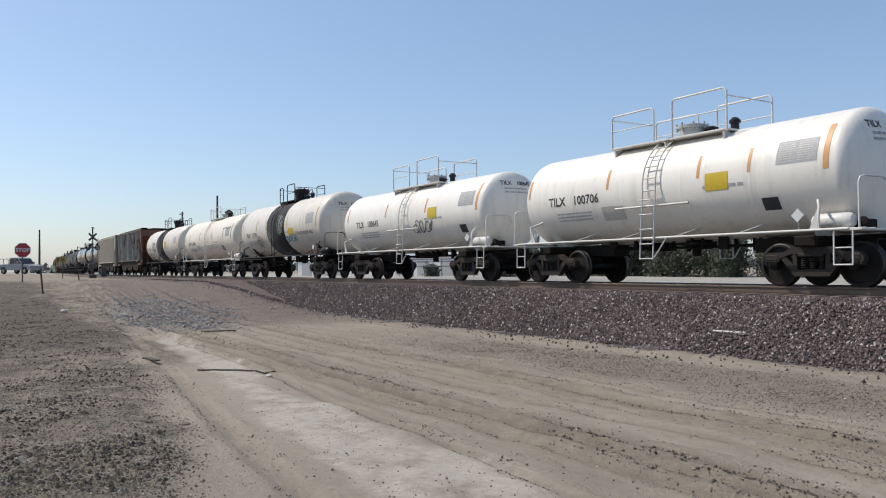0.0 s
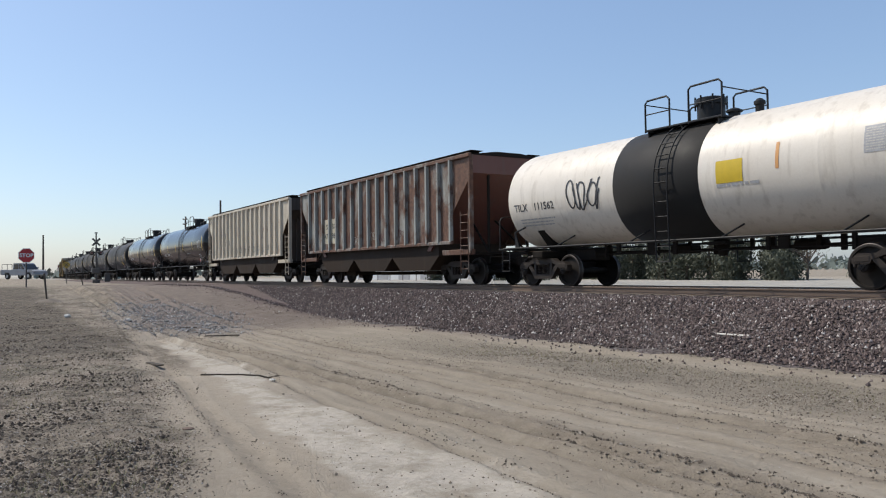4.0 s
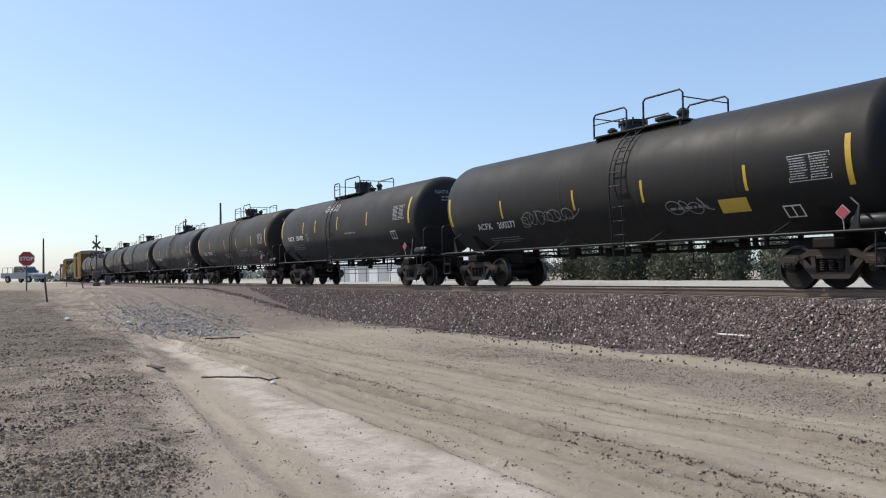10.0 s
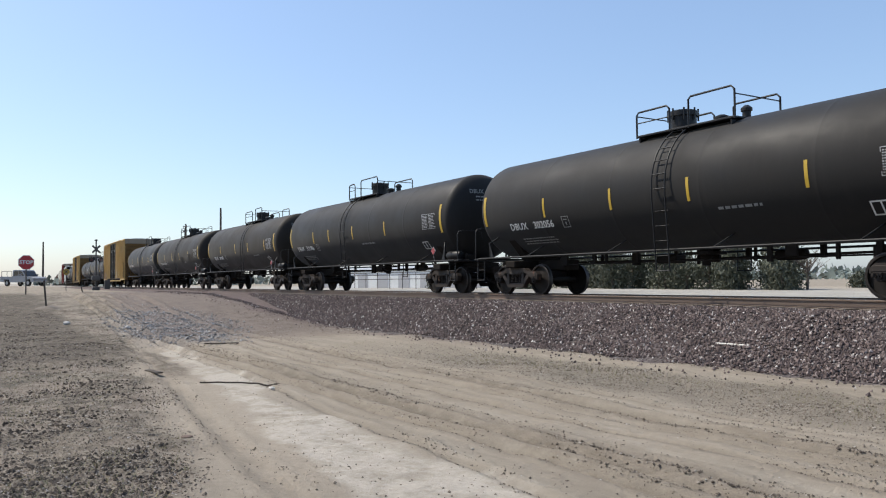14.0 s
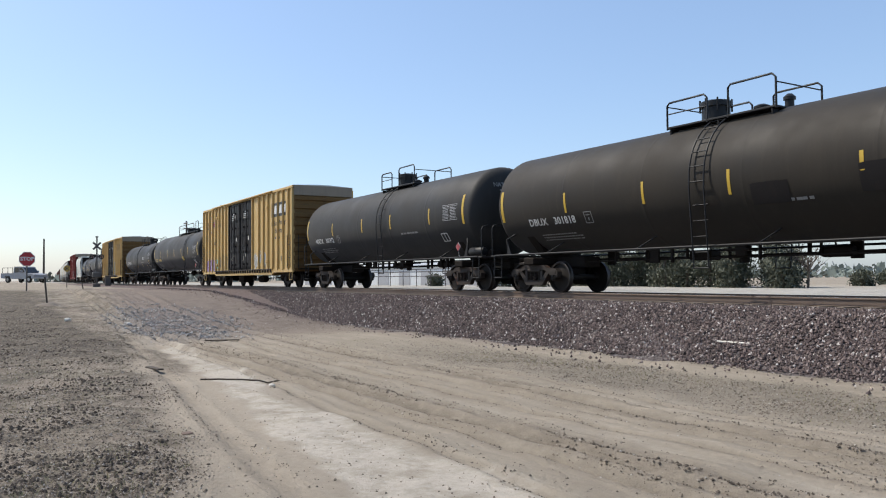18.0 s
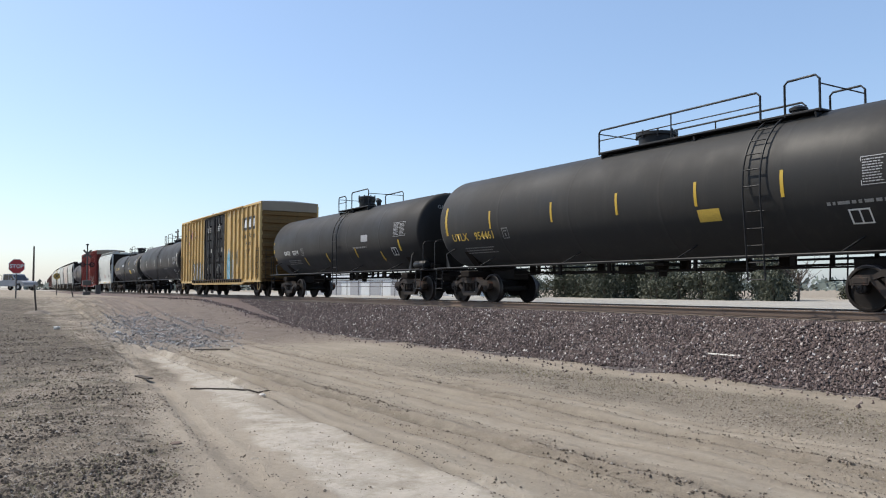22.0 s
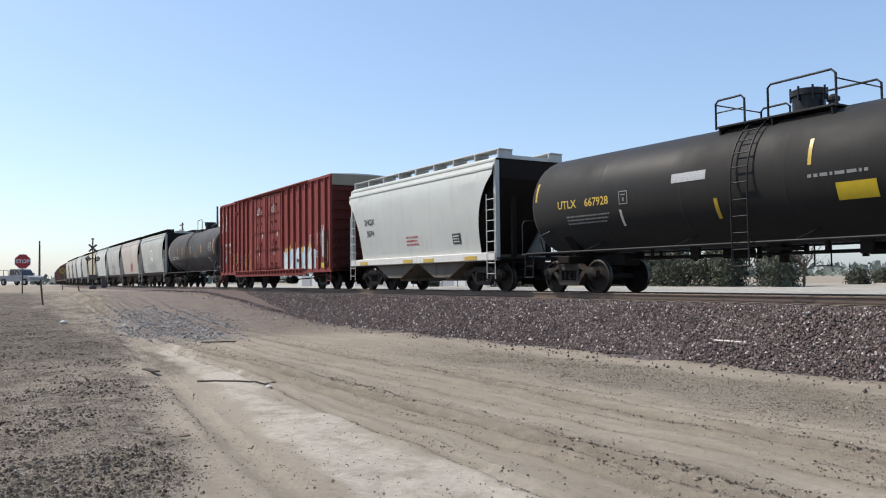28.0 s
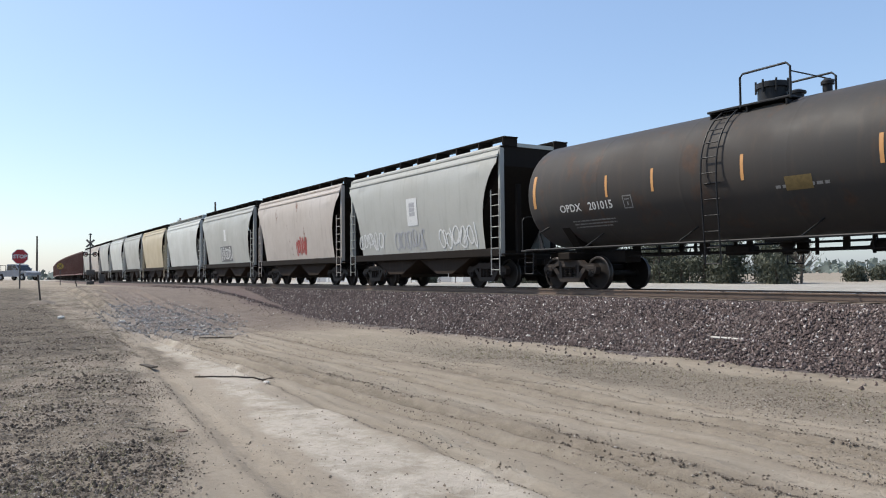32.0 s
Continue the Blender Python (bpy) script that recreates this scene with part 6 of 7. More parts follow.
def crossing_signal(x, y, z):
    t = thing("crossing_signal", pose(x, y, z, 0, 0, -4), "railroad crossing signal with crossbuck and red lamps", "crossing signal")
    part("mast", Shape().lathe([(0.07, 0), (0.06, 4.3), (0.001, 4.32)], (0, 0, 0), "z", 10), M_POST, t)
    part("base", Shape().box(-0.3, 0.3, -0.3, 0.3, -0.25, 0.2, 0.05), M_POST, t)
    for k in (-1, 1):
        s = Shape()
        d = Vector((0, k * 0.707, 0.707))
        n = Vector((0, -k * 0.707, 0.707)) * 0.08
        c = Vector((0.09 + 0.01 * k, 0, 3.55))
        p = [c + d * 0.45 + n, c - d * 0.45 + n, c - d * 0.45 - n, c + d * 0.45 - n]
        s.face(p)
        s.face([q + Vector((-0.012, 0, 0)) for q in p][::-1])
        part("crossbuck_blade", s, M_POST, t, "crossbuck blade")
    part("lamp_bar", Shape().box(-0.04, 0.04, -0.48, 0.48, 2.55, 2.63, 0.01), MAT["iron_black"], t)
    for k in (-1, 1):
        lamp = part("signal_lamp", Shape().lathe([(0.22, 0.02), (0.22, 0.05), (0.13, 0.06), (0.13, 0.20), (0.15, 0.22)], (0.02, k * 0.38, 2.59), "x", 20), MAT["iron_black"], t, "black target with a red lens")
        part("lens", Shape().lathe([(0.10, 0.21), (0.001, 0.23)], (0.02, k * 0.38, 2.59), "x", 14), MAT["spray_maroon"], lamp)
    part("gate_motor", Shape().box(-0.3, 0.3, -0.35, 0.35, 0.75, 1.2, 0.05), M_POST, t)
    part("bell", Shape().lathe([(0.001, 0.12), (0.12, 0.08), (0.15, 0.0)], (0, 0, 4.32), "z", 14), MAT["iron_black"], t)
    part("control_box", Shape().box(-0.2, 0.2, 0.7, 1.15, 0.0, 0.8, 0.03), M_POST, t)


crossing_signal(-75.8, 11.0, 1.05)


def pickup(x, y, z, turn, paint_mat, label):
    t = thing("pickup_truck", pose(x, y, z, 0, 0, turn), label, "pickup truck", "parked trucks")
    s = Shape()
    s.prism([(-2.75, 0.55), (-2.75, 1.12), (-0.75, 1.12), (-0.75, 1.16), (0.95, 1.16), (1.2, 1.12), (2.45, 1.02), (2.72, 0.9), (2.76, 0.5), (2.35, 0.48), (2.25, 0.8), (1.5, 0.8), (1.4, 0.45), (-1.15, 0.45), (-1.25, 0.8), (-2.0, 0.8), (-2.1, 0.5)], -0.95, 0.95)
    part("body", s, paint_mat, t)
    s = Shape()
    s.prism([(-0.8, 1.14), (-0.72, 1.82), (-0.6, 1.88), (0.55, 1.88), (0.7, 1.84), (1.35, 1.14)], -0.82, 0.82)
    cab = part("cab", s, paint_mat, t)
    for w in (-1, 1):
        for a_, b_, c_, d_ in ((-0.65, -0.58, 0.10, 0.10), (0.2, 0.2, 0.62, 1.12)):
            s = Shape()
            s.prism([(a_, 1.2), (b_, 1.76), (c_, 1.76), (d_, 1.2)], w * 0.825 - 0.004, w * 0.825 + 0.004)
            part("side_window", s, M_GLASS, cab)
        part("mirror", Shape().box(0.85, 0.95, min(w * 0.95, w * 1.2), max(w * 0.95, w * 1.2), 1.2, 1.42, 0.03), paint_mat, t)
    s = Shape()
    s.face([(0.73, -0.74, 1.80), (0.73, 0.74, 1.80), (1.36, 0.76, 1.2), (1.36, -0.76, 1.2)])
    part("windscreen", s, M_GLASS, cab)
    for w in (-0.7, 0.7):
        part("headlight", Shape().box(2.66, 2.77, w - 0.16, w + 0.16, 0.78, 0.96, 0.02), MAT["ink_grey"], t)
    part("bumper", Shape().box(2.68, 2.86, -0.9, 0.9, 0.42, 0.62, 0.03), MAT["galv"], t)
    for x0 in (-1.62, 1.88):
        for w in (-0.85, 0.85):
            wh = part("wheel", Shape().lathe([(0.2, -0.11), (0.34, -0.12), (0.38, -0.08), (0.38, 0.08), (0.34, 0.12), (0.2, 0.11)], (x0, w, 0.38), "y", 20), M_RUBBER, t)
            part("rim", Shape().lathe([(0.001, -0.10), (0.2, -0.09), (0.21, 0.09), (0.001, 0.10)], (x0, w, 0.38), "y", 16), MAT["galv"], wh)
    for w in (-0.85, 0.85):
        s = Shape()
        for k in (-2.6, -1.7, -0.9):
            s.tube([(k, w, 1.1), (k, w, 1.75)], 0.03, 5)
        s.tube([(-2.6, w, 1.75), (-0.9, w, 1.75)], 0.03, 5)
        part("rack_rail", s, MAT["iron_black"], t)


# white truck painted grey for its shaded side, with some dirt
pickup(-104.0, 7.3, 1.32, 34, paint("dusty_shaded_white_enamel", (0.30, 0.31, 0.33), 0.45, dirt=0.4), "white pickup truck waiting at the crossing road")
pickup(-108.0, 1.9, 1.32, 38, paint("grey_enamel", (0.20, 0.21, 0.23), 0.45, dirt=0.4), "grey pickup truck behind a white one")

# far boundary: fence, sheds, trees
M_FENCE = paint("dark_pipe_fence", (0.055, 0.05, 0.048), 0.6, dirt=0.4)


def pipe_fence(x0, y0, x1, y1, z, label):
    t = thing("pipe_fence", pose(x0, y0, z), label, "fence")
    d = Vector((x1 - x0, y1 - y0, 0))
    n = int(d.length / 3.2)
    post = cached("fence_post", lambda: Shape().tube([(0, 0, -0.3), (0, 0, 2.45)], 0.055, 6))
    for i in range(n + 1):
        part("post", post, M_FENCE, t, "", Matrix.Translation(d * (i / n)))
    for h in (2.40, 2.05, 1.45):
        part("rail", Shape().tube([(0, 0, h), tuple(d + Vector((0, 0, h)))], 0.055, 5), M_FENCE, t)


pipe_fence(-124, 52, -78, 56, 0.33, "dark pipe fence across the far lot")


def shed(x, y, turn, l, w, h, label, doors):
    t = thing("shed", pose(x, y, 0.33, 0, 0, turn), label, "shed", "white sheds")
    mat = paint("white_sheet_metal", (0.70, 0.71, 0.70), 0.5, dirt=0.3, streak=0.2)
    part("wall", Shape().box(-l / 2, l / 2, -w / 2, w / 2, -0.2, h), mat, t)
    part("roof", Shape().prism([(-w / 2 - 0.3, h - 0.02), (w / 2 + 0.3, h - 0.02), (0, h + 0.8)], -l / 2 - 0.3, l / 2 + 0.3, "x"), MAT["galv"], t)
    for i in range(doors):
        x0 = -l / 2 + (i + 0.5) * l / doors
        d = part("door", Shape().box(x0 - 1.3, x0 + 1.3, -w / 2 - 0.06, -w / 2, 0.0, h * 0.78, 0.01), MAT["ink_grey"], t)
        part("door_frame", Shape().box(x0 - 1.5, x0 + 1.5, -w / 2 - 0.04, -w / 2 + 0.02, h * 0.78, h * 0.84), mat, d)


shed(-118, 66, 14, 46, 10, 3.0, "long white metal shed with roll-up doors", 9)


def leaf_material():
    m, nt, lk = nodes_of("dusty_foliage")
    b = nt["Principled BSDF"]
    b.inputs["Roughness"].default_value = 0.7
    g = nt.new("ShaderNodeNewGeometry")
    lk.new(mixed(nt, lk, g.outputs["Random Per Island"], (0.045, 0.053, 0.034), (0.110, 0.115, 0.075)), b.inputs["Base Color"])
    return m


M_LEAF = leaf_material()


def tree_meshes(seed, h, wide):
    rnd = random.Random(seed)
    tr = Shape()
    tr.tube([(0, 0, -0.2), (0.05, 0, h * 0.25), (-0.05, 0.1, h * 0.5), (0.05, 0, h * 0.75)], 0.13, 7)
    cr = Shape()
    tips = []
    for i in range(11):
        a, z = rnd.uniform(0, 6.28), h * rnd.uniform(0.15, 0.7)
        e = Vector((math.cos(a) * wide * rnd.uniform(0.35, 0.9), math.sin(a) * wide * rnd.uniform(0.35, 0.9), z + h * rnd.uniform(0.08, 0.28)))
        tr.tube([(0, 0, z), tuple(e * 0.6 + Vector((0, 0, z * 0.35))), tuple(e)], 0.045, 5)
        tips.append(e)
    tips.append(Vector((0, 0, h * 0.9)))
    for i in range(1500):
        c = rnd.choice(tips) + Vector((rnd.gauss(0, 0.42), rnd.gauss(0, 0.42), rnd.gauss(0, 0.36))) * wide * 0.55
        c.z = max(0.1, c.z if rnd.random() < 0.6 else c.z * rnd.random())
        q = Euler((rnd.uniform(0, 6.3), rnd.uniform(0, 6.3), rnd.uniform(0, 6.3))).to_matrix()
        k = rnd.uniform(0.08, 0.24)
        cr.face([c + q @ Vector(p) * k for p in ((-1, 0, 0), (0, -0.45, 0.1), (1.2, 0, 0), (0, 0.45, 0.1))])
    return tr.mesh("trunk"), cr.mesh("crown")


M_BARK = plain("grey_bark", (0.12, 0.095, 0.075), 0.9)
TREES = [tree_meshes(40 + i, h, w) for i, (h, w) in enumerate(((4.6, 1.7), (3.9, 1.9), (4.9, 1.5), (3.2, 1.6)))]
rnd = random.Random(77)
for i in range(36):
    q = i / 35
    x, y = -81 + 35 * q + rnd.uniform(-0.6, 0.6), 70 - 2 * q + rnd.uniform(-2.5, 2.5)
    tr, cr = TREES[i % 4]
    t = thing("tree", Matrix.LocRotScale((x, y, 0.33), Euler((0, 0, i * 1.3)), (1, 1, 1)), "dusty grey-green tree in a far row", "tree", "row of trees")
    part("trunk", tr, M_BARK, t)
    part("crown", cr, M_LEAF, t)
for i in range(6):
    tr, cr = TREES[(i + 1) % 4]
    t = thing("tree", Matrix.LocRotScale((-82 + 1.3 * i, 60.5 + rnd.uniform(-1, 1), 0.33), Euler((0, 0, i * 2.1)), (0.85, 0.85, 0.8)), "dusty grey-green tree before the white shed", "tree", "row of trees")
    part("trunk", tr, M_BARK, t)
    part("crown", cr, M_LEAF, t)
bare = thing("tree", pose(-44.6, 68, 0.33), "leafless grey tree at the end of the row", "tree", "row of trees")
s, rnd2 = Shape(), random.Random(12)
s.tube([(0, 0, -0.2), (0.1, 0, 1.4), (0.0, 0.1, 2.6)], 0.12, 6)
part("trunk", s, M_BARK, bare)
s = Shape()
for i in range(26):
    a, z = rnd2.uniform(0, 6.28), rnd2.uniform(0.9, 2.6)
    l = rnd2.uniform(0.8, 1.9)
    e = Vector((math.cos(a) * l, math.sin(a) * l, z + l * rnd2.uniform(0.5, 1.1)))
    s.tube([(0.05, 0, z), tuple(e * 0.55 + Vector((0, 0, z * 0.42))), tuple(e)], 0.03, 4)
    for k in range(4):
        f = e + Vector((rnd2.gauss(0, 0.4), rnd2.gauss(0, 0.4), rnd2.uniform(0.1, 0.6)))
        s.tube([tuple(e * 0.8 + Vector((0, 0, z * 0.2))), tuple(f)], 0.014, 3)
part("branchwork", s, M_BARK, bare)
BUSH = tree_meshes(99, 1.7, 1.3)
for x, y in ((-47.5, 82), (-52, 95), (-38, 88), (-30, 80), (-95, 58)):
    t = thing("bush", pose(x, y, 0.33), "low green bush on the far flat", "bush", "far bushes")
    part("stem", BUSH[0], M_BARK, t)
    part("leaves", BUSH[1], M_LEAF, t)


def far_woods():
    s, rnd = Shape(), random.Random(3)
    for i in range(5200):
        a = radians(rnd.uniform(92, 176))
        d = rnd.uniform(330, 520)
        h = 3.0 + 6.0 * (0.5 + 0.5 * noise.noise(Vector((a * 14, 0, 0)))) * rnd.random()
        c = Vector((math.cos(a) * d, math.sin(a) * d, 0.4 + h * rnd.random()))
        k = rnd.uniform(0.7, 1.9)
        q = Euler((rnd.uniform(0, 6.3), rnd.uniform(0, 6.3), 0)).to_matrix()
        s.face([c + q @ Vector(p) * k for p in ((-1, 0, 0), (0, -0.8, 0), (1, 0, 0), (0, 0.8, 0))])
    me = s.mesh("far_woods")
    # distance haze is put into the leaf colour, paler than the near trees
    me.materials.append(plain("haze_tinted_green", (0.16, 0.19, 0.17), 0.9))
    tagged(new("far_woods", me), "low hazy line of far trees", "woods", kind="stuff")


far_woods()

# things on the ground
M_STICK = plain("dark_weathered_wood", (0.075, 0.058, 0.043), 0.9, vary=0.4, scale=12)
s = Shape()
pts = [(-12.30 + 0.72 * q, 3.27 + 1.10 * q + 0.015 * math.sin(q * 7), 0) for q in [i / 10 for i in range(11)]]
s.tube([(x, y, land(x, y) + 0.016) for x, y, _ in pts], 0.012, 6)
me = s.mesh("branch")
me.materials.append(M_STICK)
tagged(new("branch", me), "long dark branch lying across the dirt", "branch")


def lump(name, x, y, r, mat, label, category, flat=0.6, seed=1):
    rnd, s = random.Random(seed), Shape()
    rows = []
    for i in range(6):
        a = math.pi * i / 5
        rows.append([(x + r * math.sin(a) * math.cos(b) * rnd.uniform(0.85, 1.1), y + r * math.sin(a) * math.sin(b) * rnd.uniform(0.85, 1.1), land(x, y) + r * flat * 0.6 - r * flat * math.cos(a)) for b in [k * 0.785 for k in range(8)]])
    s.grid(rows, False, True)
    me = s.mesh(name)
    me.materials.append(mat)
    return tagged(new(name, me), label, category)


lump("rock", -11.3, 4.05, 0.055, MAT["pale_mark"], "small white rock beside the branch", "rock")
lump("clod", -8.0, 2.0, 0.07, plain("brown_clod", (0.15, 0.105, 0.08), 0.95), "brown flat clod on the bare path", "clod", 0.16, 9)
lump("rock", -28.6, 3.27, 0.12, MAT["pale_mark"], "small pale rock on the dirt", "rock", seed=2)
lump("rock", -26.9, 4.86, 0.11, MAT["pale_mark"], "small pale rock on the dirt", "rock", seed=4)
for x, y, l, turn in ((-19.7, 5.77, 0.42, 70), (-23.9, 5.89, 0.35, 62), (-14.05, 2.96, 0.28, 10)):
    b = new("board", Shape().box(-l, l, -0.05, 0.05, 0, 0.025, 0.006).mesh("board"))
    b.data.materials.append(M_STICK)
    b.matrix_basis = pose(x, y, land(x, y) + 0.012, 0, 0, turn)
    tagged(b, "short dark scrap of board on the dirt", "board", "scraps of board")
b = new("slat", Shape().box(-0.34, 0.34, -0.022, 0.022, 0, 0.02, 0.004).mesh("slat"))
b.data.materials.append(MAT["pale_mark"])
b.matrix_basis = pose(-9.34, 11.96, 0.352, 24, 0, 3)
tagged(b, "pale wooden slat lying on the ballast", "slat")


def rubble():
    """Pale broken stone tipped beside the dirt road."""
    rnd, s = random.Random(61), Shape()
    for i in range(11000):
        x, y = rnd.uniform(-37, -19), rnd.uniform(4.2, 9.2)
        p = ground_masks(x, y)[2]
        if rnd.random() > p * (0.25 + 0.75 * smooth(-0.25, 0.35, noise.noise(Vector((x * 0.9, y * 1.6, 44))))):
            continue
        r = 0.014 + 0.036 * rnd.random() ** 2.0
        z, n, ax = land(x, y) + r * 0.25, len(s.v), rnd.uniform(0, 6.28)
        for dx, dy, dz in ((1, 0.2, 0), (-1, 0, 0.1), (0, 1, 0), (0.1, -1, -0.1), (0.4, 0.3, 0.8), (-0.4, -0.2, 0.7), (0, 0, -0.6)):
            k = r * rnd.uniform(0.7, 1.35)
            s.v.append((x + k * (dx * math.cos(ax) - dy * math.sin(ax)), y + k * (dx * math.sin(ax) + dy * math.cos(ax)), z + k * dz))
        for f in ((0, 2, 4), (2, 5, 4), (2, 1, 5), (1, 3, 5), (5, 3, 4), (3, 0, 4), (2, 0, 6), (1, 2, 6), (3, 1, 6), (0, 3, 6)):
            s.f.append(tuple(n + k for k in f))
            s.s.append(False)
    m, nt, lk = nodes_of("pale_broken_stone")
    b = nt["Principled BSDF"]
    b.inputs["Roughness"].default_value = 0.9
    g = nt.new("ShaderNodeNewGeometry")
    lk.new(mixed(nt, lk, g.outputs["Random Per Island"], (0.13, 0.122, 0.113), (0.42, 0.40, 0.375)), b.inputs["Base Color"])
    me = s.mesh("rubble")
    me.materials.append(m)
    tagged(new("rubble", me), "pale blue-grey broken stone tipped on the dirt", "rubble", kind="stuff")


rubble()


def pebbles():
    rnd = random.Random(21)
    dark, crumbs, s = Shape(), Shape(), Shape()

    def stone(s, x, y, r, lift=0.3):
        z = land(x, y) + r * lift
        n, ax = len(s.v), rnd.uniform(0, 6.28)
        for dx, dy, dz in ((1, 0, 0), (-1, 0, 0.1), (0, 1, 0), (0, -1, -0.1), (0.15, 0.1, 0.75), (0, 0, -0.6)):
            k = r * rnd.uniform(0.65, 1.4)
            s.v.append((x + k * (dx * math.cos(ax) - dy * math.sin(ax)), y + k * (dx * math.sin(ax) + dy * math.cos(ax)), z + k * dz))
        for f in ((0, 2, 4), (2, 1, 4), (1, 3, 4), (3, 0, 4), (2, 0, 5), (1, 2, 5), (3, 1, 5), (0, 3, 5)):
            s.f.append(tuple(n + k for k in f))
            s.s.append(False)
    made = 0
    while made < 68000:
        d = 4.0 + 30 * rnd.random() ** 2.2
        a = radians(rnd.uniform(114, 182))
        x, y = d * math.cos(a), d * math.sin(a)
        if y > 11.4 or y < -1.5:
            continue
        white, gravel, patch, _ = ground_masks(x, y)
        clump = smooth(0.30, 0.72, 0.5 + 0.5 * noise.noise(Vector((x * 0.8, y * 0.8, 11))) + 0.22 * noise.noise(Vector((x * 3.1, y * 3.1, 12))))
        gravel = max(gravel, 0.8 * wear_masks(x, y)[1])
        if rnd.random() > 0.018 + 0.98 * gravel * (0.35 + 0.65 * clump):
            continue
        if y < 3.2 and gravel > 0.6 and clump > 0.45 and rnd.random() < 0.11:
            stone(dark, x, y, rnd.uniform(0.006, 0.021) * (1 + d * 0.02))
            continue
        big = 1.7 if rnd.random() < 0.05 else 1.0
        stone(s, x, y, rnd.uniform(0.003, 0.0095) * (1 + d * 0.025) * big)
        made += 1
    # crumbs that line the ruts
    for y0, k, w, dep in RUTS:
        for side in (-1.25, 1.25):
            for i in range(int(250 + 17000 * dep)):
                x = -3.0 - 24 * rnd.random() ** 1.4
                if noise.noise(Vector((x * 0.5, y0 * 5 + side, 3))) < -0.05:
                    continue
                c = rut_line(y0, k, x)
                stone(s if rnd.random() < 0.5 else crumbs, x, c + side * w * 0.7 + rnd.gauss(0, 0.025 + 0.08 * w), 0.004 + (0.016 if dep > 0.08 else 0.009) * rnd.random() ** 2.2)
    m, nt, lk = nodes_of("dirt_pebbles")
    b = nt["Principled BSDF"]
    b.inputs["Roughness"].default_value = 0.9
    g = nt.new("ShaderNodeNewGeometry")
    ramp = nt.new("ShaderNodeValToRGB")
    cr = ramp.color_ramp
    cr.elements[0].color, cr.elements[1].color = (0.07, 0.055, 0.043, 1), (0.45, 0.41, 0.36, 1)
    for p, c in ((0.4, (0.145, 0.113, 0.085, 1)), (0.88, (0.24, 0.195, 0.15, 1))):
        e = cr.elements.new(p)
        e.color = c
    lk.new(g.outputs["Random Per Island"], ramp.inputs[0])
    lk.new(ramp.outputs[0], b.inputs["Base Color"])
    me = s.mesh("pebbles")
    me.materials.append(m)
    tagged(new("pebbles", me), "small loose pebbles and dirt crumbs", "pebbles", kind="stuff")
    me = crumbs.mesh("rut_crumbs")
    me.materials.append(plain("damp_soil_crumb", (0.115, 0.090, 0.068), 0.95, vary=0.4, scale=20))
    tagged(new("rut_crumbs", me), "brown soil crumbs thrown up along the ruts", "soil crumbs", kind="stuff")
    me = dark.mesh("dirt_clods")
    me.materials.append(plain("dark_dirt_clod", (0.075, 0.058, 0.043), 0.95, vary=0.4, scale=20))
    tagged(new("dirt_clods", me), "dark dried clods scattered on the verge", "clods", kind="stuff")
    # dry weeds
    s = Shape()
    for i in range(5200):
        if rnd.random() < 0.72:
            d, a = 5.5 + 20 * rnd.random() ** 1.6, radians(rnd.uniform(152, 181))
            x, y = d * math.cos(a), d * math.sin(a)
            if ground_masks(x, y)[1] < 0.5 or noise.noise(Vector((x * 0.5, y * 0.5, 17))) < 0.0:
                continue
        else:
            x = -4 - 14 * rnd.random()
            y = 8.9 + rnd.gauss(0, 0.6)
            if noise.noise(Vector((x * 0.35, y * 0.35, 19))) < 0.05:
                continue
        z = land(x, y)
        for k in range(3):
            t, l, wv = rnd.uniform(0, 6.28), rnd.uniform(0.02, 0.06), rnd.uniform(0.002, 0.004)
            dx, dy = math.cos(t), math.sin(t)
            s.face([(x - dy * wv, y + dx * wv, z), (x + dy * wv, y - dx * wv, z), (x + dx * l * 0.7, y + dy * l * 0.7, z + l * 0.8)])
    me = s.mesh("dry_weeds")
    m, nt, lk = nodes_of("dry_weed_blades")
    b = nt["Principled BSDF"]
    b.inputs["Roughness"].default_value = 0.8
    g = nt.new("ShaderNodeNewGeometry")
    lk.new(mixed(nt, lk, g.outputs["Random Per Island"], (0.12, 0.125, 0.06), (0.26, 0.22, 0.12)), b.inputs["Base Color"])
    me.materials.append(m)
    tagged(new("dry_weeds", me), "sparse low dry weeds", "weeds", kind="stuff")


pebbles()


# ---- the train, front to rear ----
WH = dict(stripe_mat="amber", white_ladder=True, rail=0.80, dome=0.34, mark_size=0.34)
RED = "placard_red"
car, a = tank_car(-19.0, -8.5, "small white tank car with tall white platform railings", 1.29, 2.385, "white", "iron_white", "TILX 100706", "ink_black", ladder_x=0.06, deck=(-1.71, 2.75), man_x=0.35, mark_x=-2.81, mark_z=2.60, stripes=[-4.75, -1.48, 1.48, 2.85], seed=1, over=1.13, placards=((4.12, 1.45, "ink_white"),), tags=((2.0, 2.36, 0.62, 0.40, "placard_yellow"), (3.3, 1.76, 0.4, 0.3, "ink_black"), (-1.35, 1.85, 0.8, 0.4, "pale_mark")), **WH)
car, a = tank_car(-32.0, -20.7, "small white tank car with black scrawl and white railings", 1.29, 2.385, "white", "iron_white", "TILX 100645", "ink_black", ladder_x=0.10, deck=(-1.5, 2.72), man_x=0.6, mark_x=-3.0, mark_z=2.60, stripes=[-4.9, -1.4, 1.7], seed=2, placards=((4.75, 1.45, "ink_white"),), tags=((2.2, 2.45, 0.62, 0.40, "placard_yellow"), (4.1, 1.8, 0.4, 0.3, "ink_black")), **WH)
